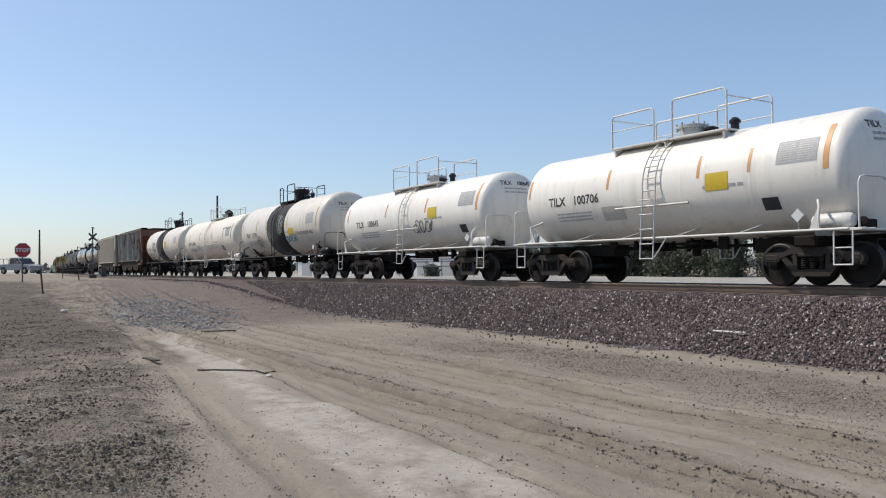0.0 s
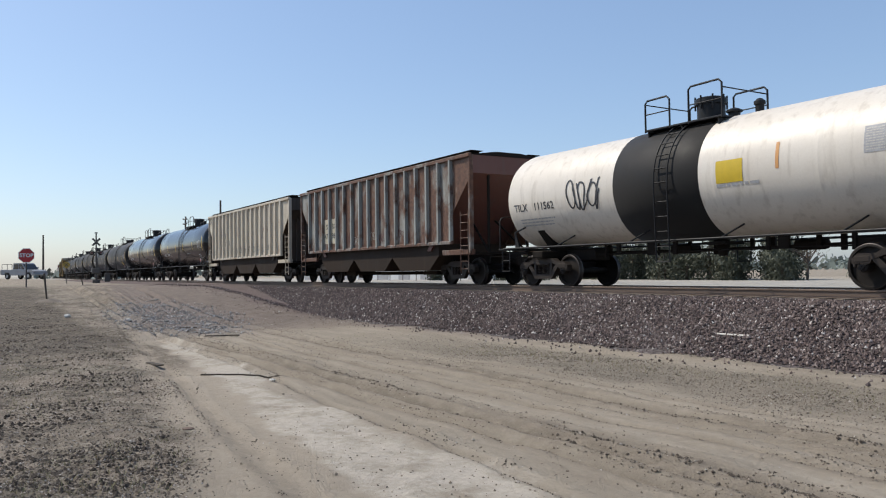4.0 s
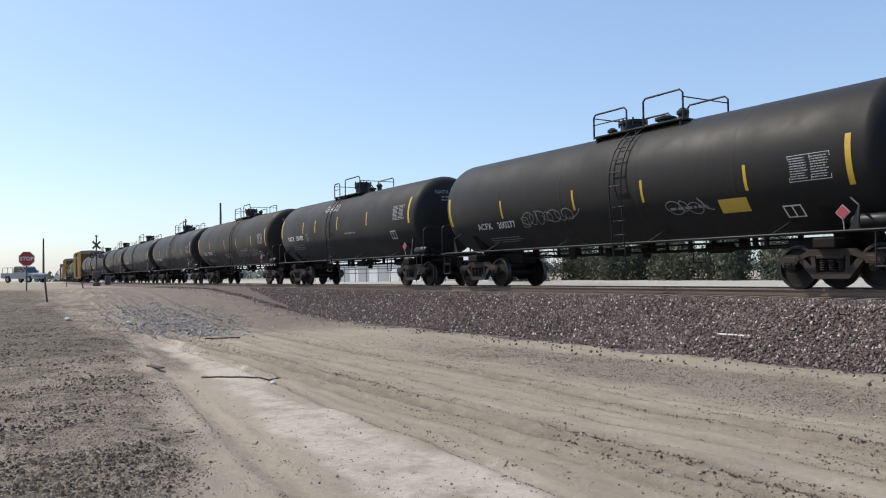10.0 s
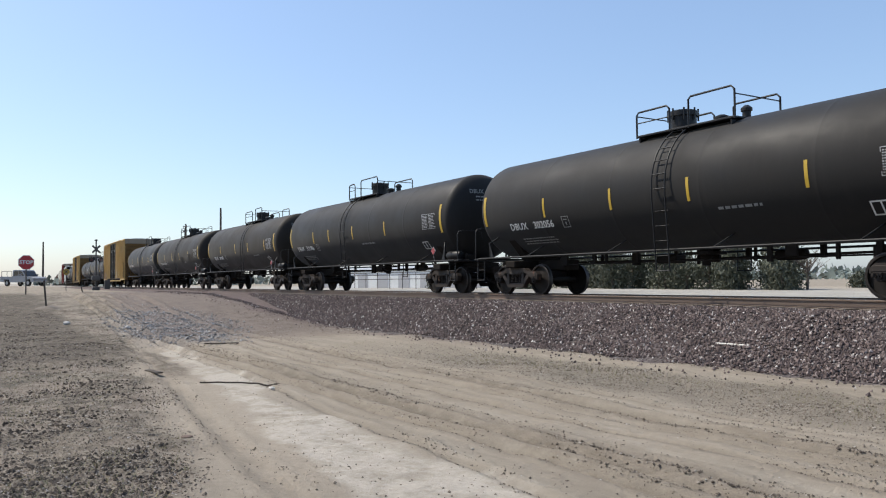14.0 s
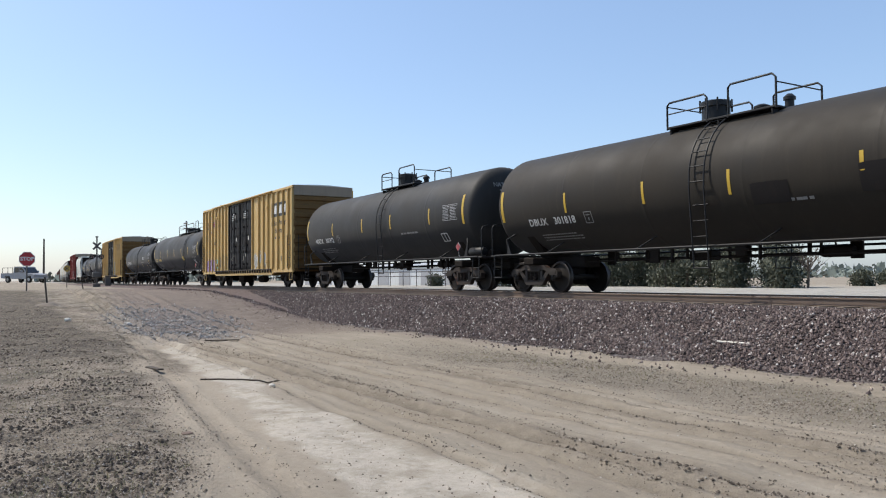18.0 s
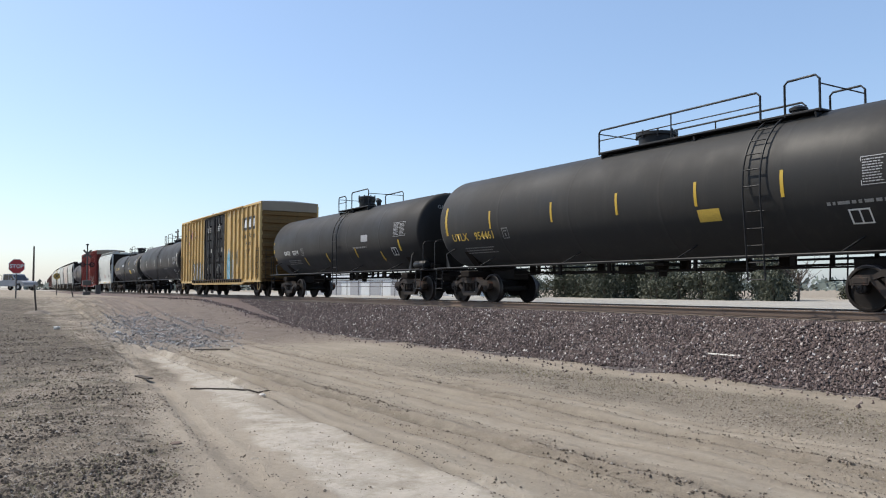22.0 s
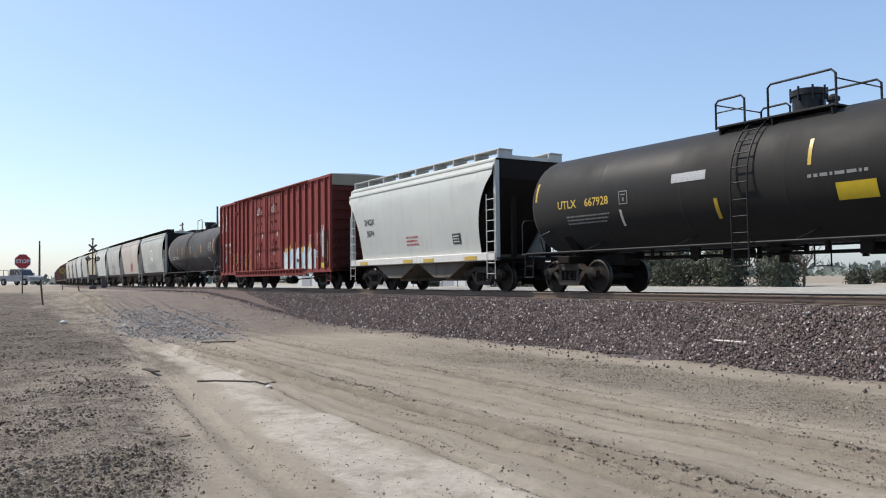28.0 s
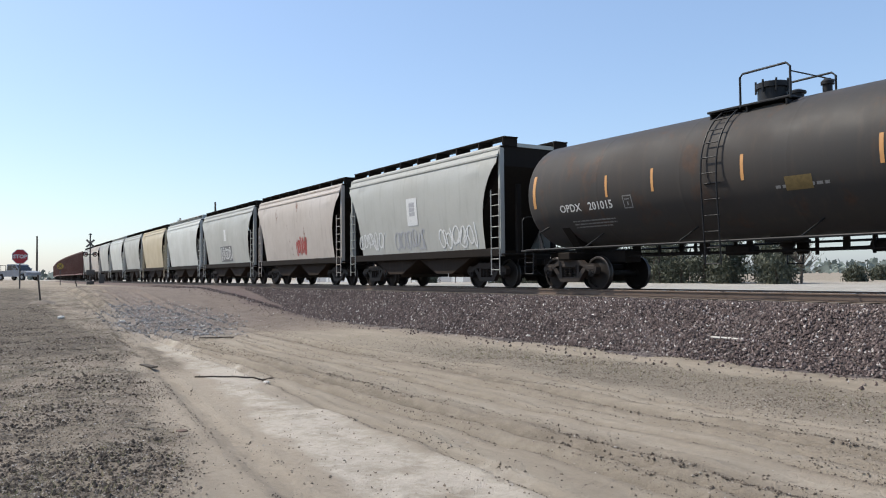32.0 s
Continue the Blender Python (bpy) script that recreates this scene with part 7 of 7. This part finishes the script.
spray(car, drum_side(1.5, 1.29, 2.385, 2.0, 0.012), 1.3, 0.5, 0.05, "ink_black", 5, 4, "black looping scrawl")
car, a = tank_car(-46.3, -33.6, "white tank car with a wide black band round its middle", 1.48, 2.66, "dull_white", "iron_black", "TILX 111575", "ink_black", ladder_x=-0.2, deck=(-1.0, 1.75), man_x=0.1, dome=0.62, band=(-1.42, 1.30), mark_x=-4.0, mark_z=2.72, stripes=[-5.6, -3.14, -1.55, 1.67], stripe_mat="reflector", seed=3, placards=((5.2, 1.5, "ink_white"),), tags=((2.2, 2.35, 0.75, 0.4, "placard_yellow"),), rail=0.7)
P3 = lambda x, z: drum_side(x, 1.48, 2.66, z, 0.012)
spray(car, P3(-2.85, 2.0), 0.8, 0.7, 0.05, "ink_black", 8, 3, "black tangled scrawl")
spray(car, P3(0.65, 2.8), 0.8, 1.1, 0.06, "ink_dim", 9, 4, "dull yellow sprayed letters")
spray(car, P3(-1.0, 2.3), 0.6, 0.35, 0.04, "ink_dim", 10, 3, "dull yellow sprayed letters")
spray(car, P3(2.1, 2.05), 1.5, 0.4, 0.08, "blue", 11, 5, "blue sprayed letters")
lettering("HYDROCHLORIC ACID", 0.22, P3(4.0, 2.25), MAT["ink_black"], car, label="stencilled cargo name")
car, a = tank_car(-60.7, -47.4, "cream-white tank car stained with rust streaks", 1.43, 2.60, "cream", "iron_white", "NATX 210040", "ink_black", ladder_x=0.05, deck=(-1.0, 2.1), man_x=0.3, dome=0.26, valves=((0.3, 0.55, 0.2), (0.75, 0.42, 0.16), (-0.2, 0.3, 0.12)), mark_x=-4.0, mark_z=2.65, stripes=[-5.9, -4.6, -1.8, 1.3, 4.0], stripe_mat="ink_dim", white_ladder=True, rail=0.62, seed=4, placards=((5.6, 1.5, "ink_white"),), tags=((3.6, 1.9, 0.5, 0.4, "ink_dim"),))
lettering("HYDROCHLORIC ACID", 0.17, drum_side(4.75, 1.43, 2.60, 3.1, 0.012), MAT["ink_black"], car, label="stencilled cargo name")
spray(car, drum_side(1.8, 1.43, 2.60, 2.05, 0.012), 1.6, 0.35, 0.035, "ink_grey", 14, 5, "faint grey scrawl")
spray(car, drum_side(-2.3, 1.43, 2.60, 2.0, 0.012), 0.7, 0.4, 0.035, "ink_dim", 15, 3, "faint dark scrawl")
car, a = tank_car(-75.7, -62.0, "white tank car with a black band and a yellow placard", 1.46, 2.62, "dull_white", "iron_black", "TILX 111562", "ink_black", ladder_x=-0.2, deck=(-1.3, 1.6), man_x=0.2, dome=0.6, band=(-1.9, 0.85), mark_x=-5.2, mark_z=2.65, stripes=[2.9], stripe_mat="amber", rail=0.7, seed=5, placards=((5.7, 1.5, "ink_white"),), tags=((1.7, 2.6, 0.7, 0.5, "placard_yellow"),))
spray(car, drum_side(-3.0, 1.46, 2.62, 2.5, 0.012), 1.3, 0.9, 0.07, "ink_black", 16, 4, "black sprayed letters")

car, a = rib_hopper(-92.2, -77.1, "grey ribbed hopper car eaten by brown rust", "rusty_grey", "under", 17)
bay = lambda i, n=17: -a + 1.225 + (2 * a - 2.45) * (i + 0.5) / (n - 1)
for i in (2, 3):
    fill(car, flat_side(bay(i), -1.566, 2.35), 0.62, 1.15, "cream_patch", "clean pale patch behind the car number", 0.03, i)
for txt, i, z in (("SI", 2, 2.55), ("RX", 3, 2.55), ("475", 2, 2.12), ("980", 3, 2.12)):
    lettering(txt, 0.33, flat_side(bay(i), -1.572, z), MAT["ink_black"], car, label="stencilled car number")
for i in (5, 6, 8, 9, 11):
    spray(car, flat_side(bay(i), -1.568, 1.85 + 0.05 * (i % 3)), 0.6, 0.35, 0.035, "spray_maroon" if i % 2 else "spray_pale", 21 + i, 3, "thin scrawl")
car, a = rib_hopper(-109.35, -93.7, "beige ribbed hopper car with rust runs and scrawls", "beige", "under", 17)
for txt, i, z in (("CE", 2, 2.85), ("FX", 3, 2.85), ("15", 2, 2.38), ("24", 3, 2.38), ("21", 4, 2.40)):
    lettering(txt, 0.38, flat_side(bay(i), -1.568, z), MAT["ink_black"], car, label="stencilled car number")
spray(car, flat_side(-7.2, -1.568, 3.95), 0.9, 0.3, 0.03, "ink_black", 22, 5, "small black scrawl")
spray(car, flat_side(bay(0), -1.568, 1.9), 0.5, 0.45, 0.06, "ink_black", 23, 2, "dark brushed handprint")
for i in range(3, 14):
    spray(car, flat_side(bay(i), -1.568, 1.86 + 0.06 * (i % 2)), 0.62, 0.34, 0.04, "ink_black" if 5 < i < 11 else "ink_dim", 24 + i, 2, "dark hand-drawn letters along the sill")

BT = "black tank car with yellow reflector stripes"
tank_car(-126.45, -110.8, "glossy black tank car with yellow reflector stripes", 1.53, 2.76, "gloss_black", marks="SIOX  31083", ladder_x=0.34, deck=(-1.1, 2.3), man_x=0.1, seed=8, placards=((6.5, 1.5, RED),))
tank_car(-143.7, -128.0, "glossy black tank car with a bright sky sheen", 1.53, 2.76, "gloss_black", marks="SIOX  31098", mark_x=-5.3, ladder_x=0.2, deck=(-1.2, 2.2), man_x=0.1, seed=9, placards=((6.4, 1.5, RED),))
car, a = tank_car(-160.6, -145.0, "dusty black tank car with faint sprayed tags", shell="black", marks="ACFX  200277", mark_z=2.25, man_x=-0.05, dome=0.36, valves=((1.2, 0.30, 0.22), (2.0, 0.40, 0.12), (-0.9, 0.3, 0.11)), mark_x=-4.7, seed=10, placards=((6.8, 1.5, RED),), tags=((4.2, 1.85, 0.75, 0.36, "ink_yellow"),))
P = lambda x, z: drum_side(x, 1.53, 2.69, z, 0.012)
spray(car, P(-2.0, 2.05), 2.4, 0.45, 0.035, "ink_dim", 31, 6, "faint grey sprayed letters")
spray(car, P(3.0, 1.95), 1.2, 0.5, 0.035, "ink_dim", 32, 3, "faint grey sprayed letters")
car, a = tank_car(-177.15, -162.1, BT, 1.51, 2.64, shell="black", marks="NATX  301973", mark_z=2.62, ladder_x=-0.7, deck=(-1.6, 1.9), man_x=-0.1, mark_x=-5.0, seed=11, placards=((6.3, 1.5, RED),))
spray(car, drum_side(-0.9, 1.51, 2.64, 3.5, 0.012), 1.5, 0.4, 0.03, "ink_white", 33, 5, "thin white scrawl")
car, a = tank_car(-194.5, -178.5, "black tank car with white graffiti low on its side", shell="brown_black", marks="DBUX  302070", mark_x=-5.2, seed=12, placards=((6.4, 1.5, RED),))
spray(car, P(-0.75, 1.8), 1.3, 0.4, 0.035, "ink_grey", 34, 7, "white sprayed signature")
spray(car, P(2.5, 1.9), 2.2, 0.6, 0.035, "ink_grey", 35, 8, "white outlined graffiti letters")
spray(car, P(4.7, 1.85), 1.8, 0.6, 0.04, "ink_grey", 36, 7, "white outlined graffiti letters")
fill(car, P(0.3, 2.05), 0.7, 0.5, "spray_maroon", "dull red sprayed smudge", 0.3, 3)
car, a = tank_car(-211.3, -195.9, BT, shell="black", marks="DBUX  302056", ladder_x=0.3, deck=(-1.1, 2.6), man_x=-0.3, seed=13, placards=((6.3, 1.5, RED),))
tank_car(-228.6, -212.6, BT, shell="black", marks="DBUX  301986", ladder_x=-0.9, deck=(-1.8, 1.8), man_x=-0.2, mark_x=-5.6, seed=14, placards=((6.6, 1.5, RED),))
tank_car(-244.65, -229.9, "brownish dusty black tank car", 1.505, 2.665, shell="brown_black", marks="DBUX  301985", ladder_x=1.15, deck=(-0.5, 3.2), man_x=0.25, seed=15, placards=((6.1, 1.5, RED),))
car, a = tank_car(-262.0, -246.2, "brownish dusty black tank car with patched paint", shell="brown_black", marks="DBUX  301818", ladder_x=0.32, deck=(-1.2, 2.5), man_x=-0.4, seed=16, placards=((6.4, 1.5, RED),))
fill(car, P(2.1, 2.2), 0.9, 0.5, "door_black", "square patch of fresh black paint", 0.03, 5)
fill(car, P(4.6, 2.3), 1.1, 0.6, "door_black", "square patch of fresh black paint", 0.03, 6)
tank_car(-278.0, -262.8, "clean black tank car with yellow reflector stripes", shell="faded_black", marks="NATX  301972", mark_z=2.50, ladder_x=0.75, deck=(-0.45, 2.95), man_x=0.25, seed=17, mark_x=-5.0, placards=((6.4, 1.5, RED),))

car, a = box_car(-296.62, -279.1, "yellow boxcar with black plug doors and purple graffiti", "yellow", "door_black", "yellow")
Q = lambda x, z: flat_side(x, -HALF - 0.008, z)
for txt, x, z in (("TB", -6.65, 2.85), ("OX", -5.8, 2.83), ("6", -7.3, 2.28), ("65", -6.6, 2.27), ("09", -5.8, 2.25), ("2", -5.15, 2.23)):
    lettering(txt, 0.42, Q(x, z), MAT["ink_black"], car, label="stencilled car number", shear=0.2, ribs=RIBS)
fill(car, Q(-6.7, 1.35), 2.3, 1.0, "purple", "block of purple sprayed letters", 0.2, 7, ribs=RIBS)
spray(car, flat_side(-6.7, -HALF - 0.013, 1.35), 2.3, 0.95, 0.05, "spray_white", 41, 5, "pale outline of sprayed letters")
fill(car, Q(-5.2, 1.5), 0.6, 0.8, "spray_teal", "", 0.2, 8, ribs=RIBS)
for k, x in enumerate((-4.4, -3.4, -2.75)):
    spray(car, Q(x, 1.55), 1.0, 0.95, 0.06, "spray_grey", 42 + k, 3, "dark outlined graffiti letters")
spray(car, Q(-8.0, 3.2), 0.9, 0.5, 0.03, "spray_grey", 46, 4, "thin dark scrawl")
for i, x in enumerate((2.75, 3.35, 4.15)):
    fill(car, Q(x, 1.55 + 0.1 * (i % 2)), 0.62, 1.1, "spray_pale", "grey-white scuffed spray paint", 0.35, 47 + i)
    spray(car, flat_side(x, -HALF - 0.013, 1.55), 0.55, 0.9, 0.04, "spray_white", 57 + i, 2, "pale sprayed strokes")
car, a = tank_car(-315.4, -298.1, "long black tank car with a long walkway", shell="faded_black", marks="UTLX  954461", ink="ink_yellow", mark_size=0.36, man_r=1.4, mark_x=-6.3, mark_z=2.45, seed=19, ladder_x=4.25, deck=(-1.1, 5.8), man_x=0.2, dome=0.36, valves=((4.3, 0.3, 0.15),), stripes=[-5.3, -2.35, 0.2, 2.7, 4.9], placards=((7.2, 1.5, RED),), tags=((3.0, 2.1, 0.6, 0.30, "ink_yellow"), (-7.8, 2.7, 0.12, 0.95, "reflector")))
car, a = tank_car(-332.0, -316.4, "dull black tank car with amber corner marks", 1.44, 2.585, shell="black", marks="GATX  55719", mark_x=-5.0, mark_z=2.50, ladder_x=0.46, deck=(-0.6, 3.2), man_x=0.6, seed=20, stripes=[], bulge=0.24, end_mark=False)
fill(car, drum_side(-7.35, 1.44, 2.585, 2.35, 0.012), 0.12, 1.0, "reflector", "tall amber mark near the tank's end", 0.05, 4)
for x, z in ((-3.5, 1.75), (-0.85, 1.85), (2.2, 1.95), (4.4, 1.75), (6.05, 2.1)):
    fill(car, drum_side(x, 1.44, 2.585, z, 0.012), 0.12, 0.5, "reflector", "small amber mark", 0.1, int(x * 10) % 7)
fill(car, drum_side(3.2, 1.44, 2.585, 2.5, 0.012), 0.6, 0.28, "ink_grey", "small grey plate", 0.02, 3)
car, a = box_car(-350.75, -333.1, "yellow boxcar with black doors and blue graffiti", "yellow", "door_black", "yellow")
for txt, x, z in (("TB", -7.3, 2.85), ("OX", -6.5, 2.83), ("66", -7.3, 2.28), ("01", -6.5, 2.27), ("75", -5.6, 2.3)):
    lettering(txt, 0.42, Q(x, z), MAT["ink_black"], car, label="stencilled car number", shear=0.2, ribs=RIBS)
fill(car, Q(-4.3, 1.5), 2.7, 1.55, "spray_grey", "dark grey block of sprayed letters", 0.12, 9, ribs=RIBS)
spray(car, flat_side(-4.3, -HALF - 0.013, 1.5), 2.6, 1.4, 0.10, "spray_white", 51, 6, "pale outline of sprayed letters")
fill(car, Q(3.0, 1.75), 1.05, 2.2, "blue", "tall blue sprayed letters", 0.14, 10, ribs=RIBS)
fill(car, Q(3.8, 1.65), 0.55, 1.4, "spray_pale", "pale grey sprayed letters beside the blue ones", 0.2, 11)
spray(car, flat_side(3.8, -HALF - 0.013, 1.65), 0.5, 1.2, 0.04, "spray_grey", 56, 2, "dark outline of sprayed letters")
spray(car, flat_side(3.0, -HALF - 0.013, 1.8), 0.95, 2.3, 0.05, "spray_white", 52, 3, "pale outline of sprayed letters")
spray(car, Q(4.5, 2.3), 0.9, 0.9, 0.05, "spray_grey", 53, 4, "dark scrawl")
spray(car, Q(6.6, 1.9), 1.9, 1.6, 0.035, "spray_grey", 54, 6, "grey outlined graffiti")
spray(car, Q(-7.0, 1.2), 1.2, 0.4, 0.03, "spray_grey", 55, 5, "thin dark scrawl")
tank_car(-368.1, -352.2, "black tank car with pale reflector stripes", shell="black", marks="", stripe_mat="pale_mark", ladder_x=0.74, deck=(-0.2, 3.2), man_x=1.2, dome=0.2, valves=((1.0, 0.35, 0.18), (1.7, 0.3, 0.15), (0.5, 0.25, 0.12)), seed=22)
car, a = tank_car(-384.0, -369.4, "black tank car with yellow lettering and placards", 1.42, 2.53, shell="black", marks="UTLX  667928", ink="ink_yellow", mark_x=-4.7, mark_z=2.76, ladder_x=0.33, deck=(-0.75, 2.95), man_x=1.35, stripes=[-6.7, 1.93], seed=23, tags=((2.85, 2.05, 0.8, 0.36, "placard_yellow"), (-1.13, 2.75, 1.0, 0.22, "ink_grey"), (-3.36, 1.95, 0.08, 0.45, "pale_mark"), (-0.4, 1.95, 0.1, 0.5, "reflector")))

car, a = round_hopper(-396.0, -385.3, "pale grey covered hopper car with a white sill", "light_grey", "iron_white", z1=4.26, bays="dusty_bay", marks=(("SHQX", -3.35, 2.74, 0.33), ("3074", -3.35, 2.28, 0.33)), patch=((3.0, 1.78, 0.5, 0.36, "ink_black", "fill"), (3.0, 1.78, 0.4, 0.28, "ink_white", "bars"), (0.0, 1.85, 0.9, 0.4, "spray_red", "bars")))
for x in (-4.0, -0.3, 1.2, 3.9):
    part("sill_reflector", Shape().box(x - 0.35, x + 0.35, -1.512, -1.502, 1.03, 1.16), MAT["reflector"], car)
car, a = box_car(-415.12, -397.62, "oxide red boxcar with a white sprayed patch", "red", "red", "red")
fill(car, Q(4.68, 1.36), 4.35, 1.6, "spray_mix", "large clouded white block of sprayed letters", 0.16, 12, ribs=RIBS)
for k, x in enumerate((2.9, 3.5, 4.2, 5.2, 6.1, 6.45)):
    fill(car, flat_side(x, -HALF - 0.013, 1.95 + 0.12 * (k % 3)), 0.24, 0.42, "reflector", "yellow drip above the white patch", 0.3, 20 + k)
spray(car, Q(-8.0, 4.1), 1.3, 1.5, 0.045, "ink_white", 65, 3, "tall white looping scrawl")
spray(car, Q(7.72, 2.25), 0.26, 1.5, 0.04, "ink_white", 66, 4, "tall white looping scrawl")
fill(car, Q(8.25, 1.75), 0.13, 1.2, "ink_yellow", "yellow sprayed stripe", 0.2, 30, ribs=RIBS)
fill(car, Q(7.75, 1.12), 0.55, 0.24, "placard_yellow", "yellow plate", 0.02, 31, ribs=RIBS)
for txt, x, z in (("WR", -7.55, 2.62), ("WK", -6.85, 2.62), ("737", -7.5, 2.18), ("191", -6.75, 2.2)):
    lettering(txt, 0.30, Q(x, z), MAT["ink_white"], car, label="stencilled car number", ribs=RIBS)
spray(car, Q(-7.45, 1.78), 0.6, 0.45, 0.05, "blue", 32, 3, "small blue scrawl")
spray(car, flat_side(-7.45, -HALF - 0.013, 1.78), 0.55, 0.4, 0.025, "ink_white", 33, 3, "small white scrawl over the blue one")
for k, x in enumerate((-5.6, -4.5, -3.3)):
    spray(car, Q(x, 1.55), 1.5, 1.15, 0.036, "ink_yellow" if k != 1 else "ink_dim", 67 + k, 4, "yellow outlined graffiti letters")
part("stencil", bars(Q(6.35, 2.3), 0.5, 0.6, 6, seed=70), MAT["ink_white"], car)
part("stencil", bars(Q(7.25, 2.35), 0.55, 0.6, 6, seed=71), MAT["ink_white"], car)
part("stencil_panel", sheet(Q(7.13, 1.65), 0.5, 0.45, 1, 1), MAT["ink_black"], car, "black panel with white lines")
part("stencil", bars(flat_side(7.13, -HALF - 0.014, 1.65), 0.4, 0.36, 3, seed=72), MAT["ink_white"], car)
tank_car(-431.3, -416.6, "weathered black tank car with brown rust patches", 1.52, 2.74, shell="rusty_black", marks="OPDX  201015", mark_x=-4.6, mark_z=2.55, ladder_x=-0.48, deck=(-1.1, 1.7), man_x=0.3, dome=0.5, stripe_mat="amber", seed=26, bulge=0.26, tags=((1.6, 2.25, 0.6, 0.3, "ochre_label"),))
HOPS = [(-443.2, "grey"), (-455.1, "pale"), (-466.8, "grey"), (-478.1, "light_grey"), (-488.7, "tan"), (-499.0, "grey"), (-509.4, "light_grey"), (-518.9, "grey"), (-529.2, "pale"), (-539.5, "grey")]
last = -431.5
PATCH = {-443.2: ((0.0, 2.75, 0.75, 1.0, "ink_white", "fill"), (0.0, 2.85, 0.4, 0.5, "ink_grey", "fill"), (-0.3, 1.75, 2.2, 0.8, "ink_grey", "spray"), (2.9, 1.75, 2.2, 0.85, "ink_white", "spray"), (-3.4, 1.8, 2.2, 0.7, "ink_white", "spray")),
         -455.1: ((0.8, 1.9, 1.3, 0.9, "spray_red", "spray"),), -466.8: ((0.0, 1.85, 2.4, 0.95, "spray_grey", "fill"), (0.0, 1.85, 2.2, 0.8, "ink_white", "spray"), (0.0, 3.0, 0.4, 0.7, "ink_white", "fill"))}
for rear, colour in HOPS:
    round_hopper(rear, last - 0.85, "covered hopper car with curved %s sides" % {"light_grey": "pale grey", "pale": "chalky pink-grey", "grey": "grey", "tan": "tan"}[colour], colour, "under", tall=0.12, patch=PATCH.get(rear, ()))
    last = rear
for i in range(12):
    gondola(last - 14.3, last - 0.9, "brown ribbed gondola car")
    last -= 14.3


# ---- movement ----
def motions():
    for car, mid, sets in CARS:
        rows = []
        for t in range(0, 33):
            x, y, h = track(mid + rolled(t))
            rows.append((t, pose(x, y, RAIL, 0, 0, math.degrees(h))))
        walk(car, rows)
        # wheels turn while the car goes by
        near = [f / FPS for f in range(0, 32 * FPS + 1) if -44 < mid + rolled(f / FPS) < 4]
        if len(near) < 2:
            continue
        for ws, x in sets:
            if near[0] > 0:
                turn = [(0, pose(x, 0, WR))]
            else:
                turn = []
            turn += [(t, pose(x, 0, WR, 0, math.degrees((rolled(t) - rolled(near[0])) / WR), 0)) for t in near]
            if near[-1] < 32:
                turn.append((32, turn[-1][1]))
            walk(ws, turn)


motions()
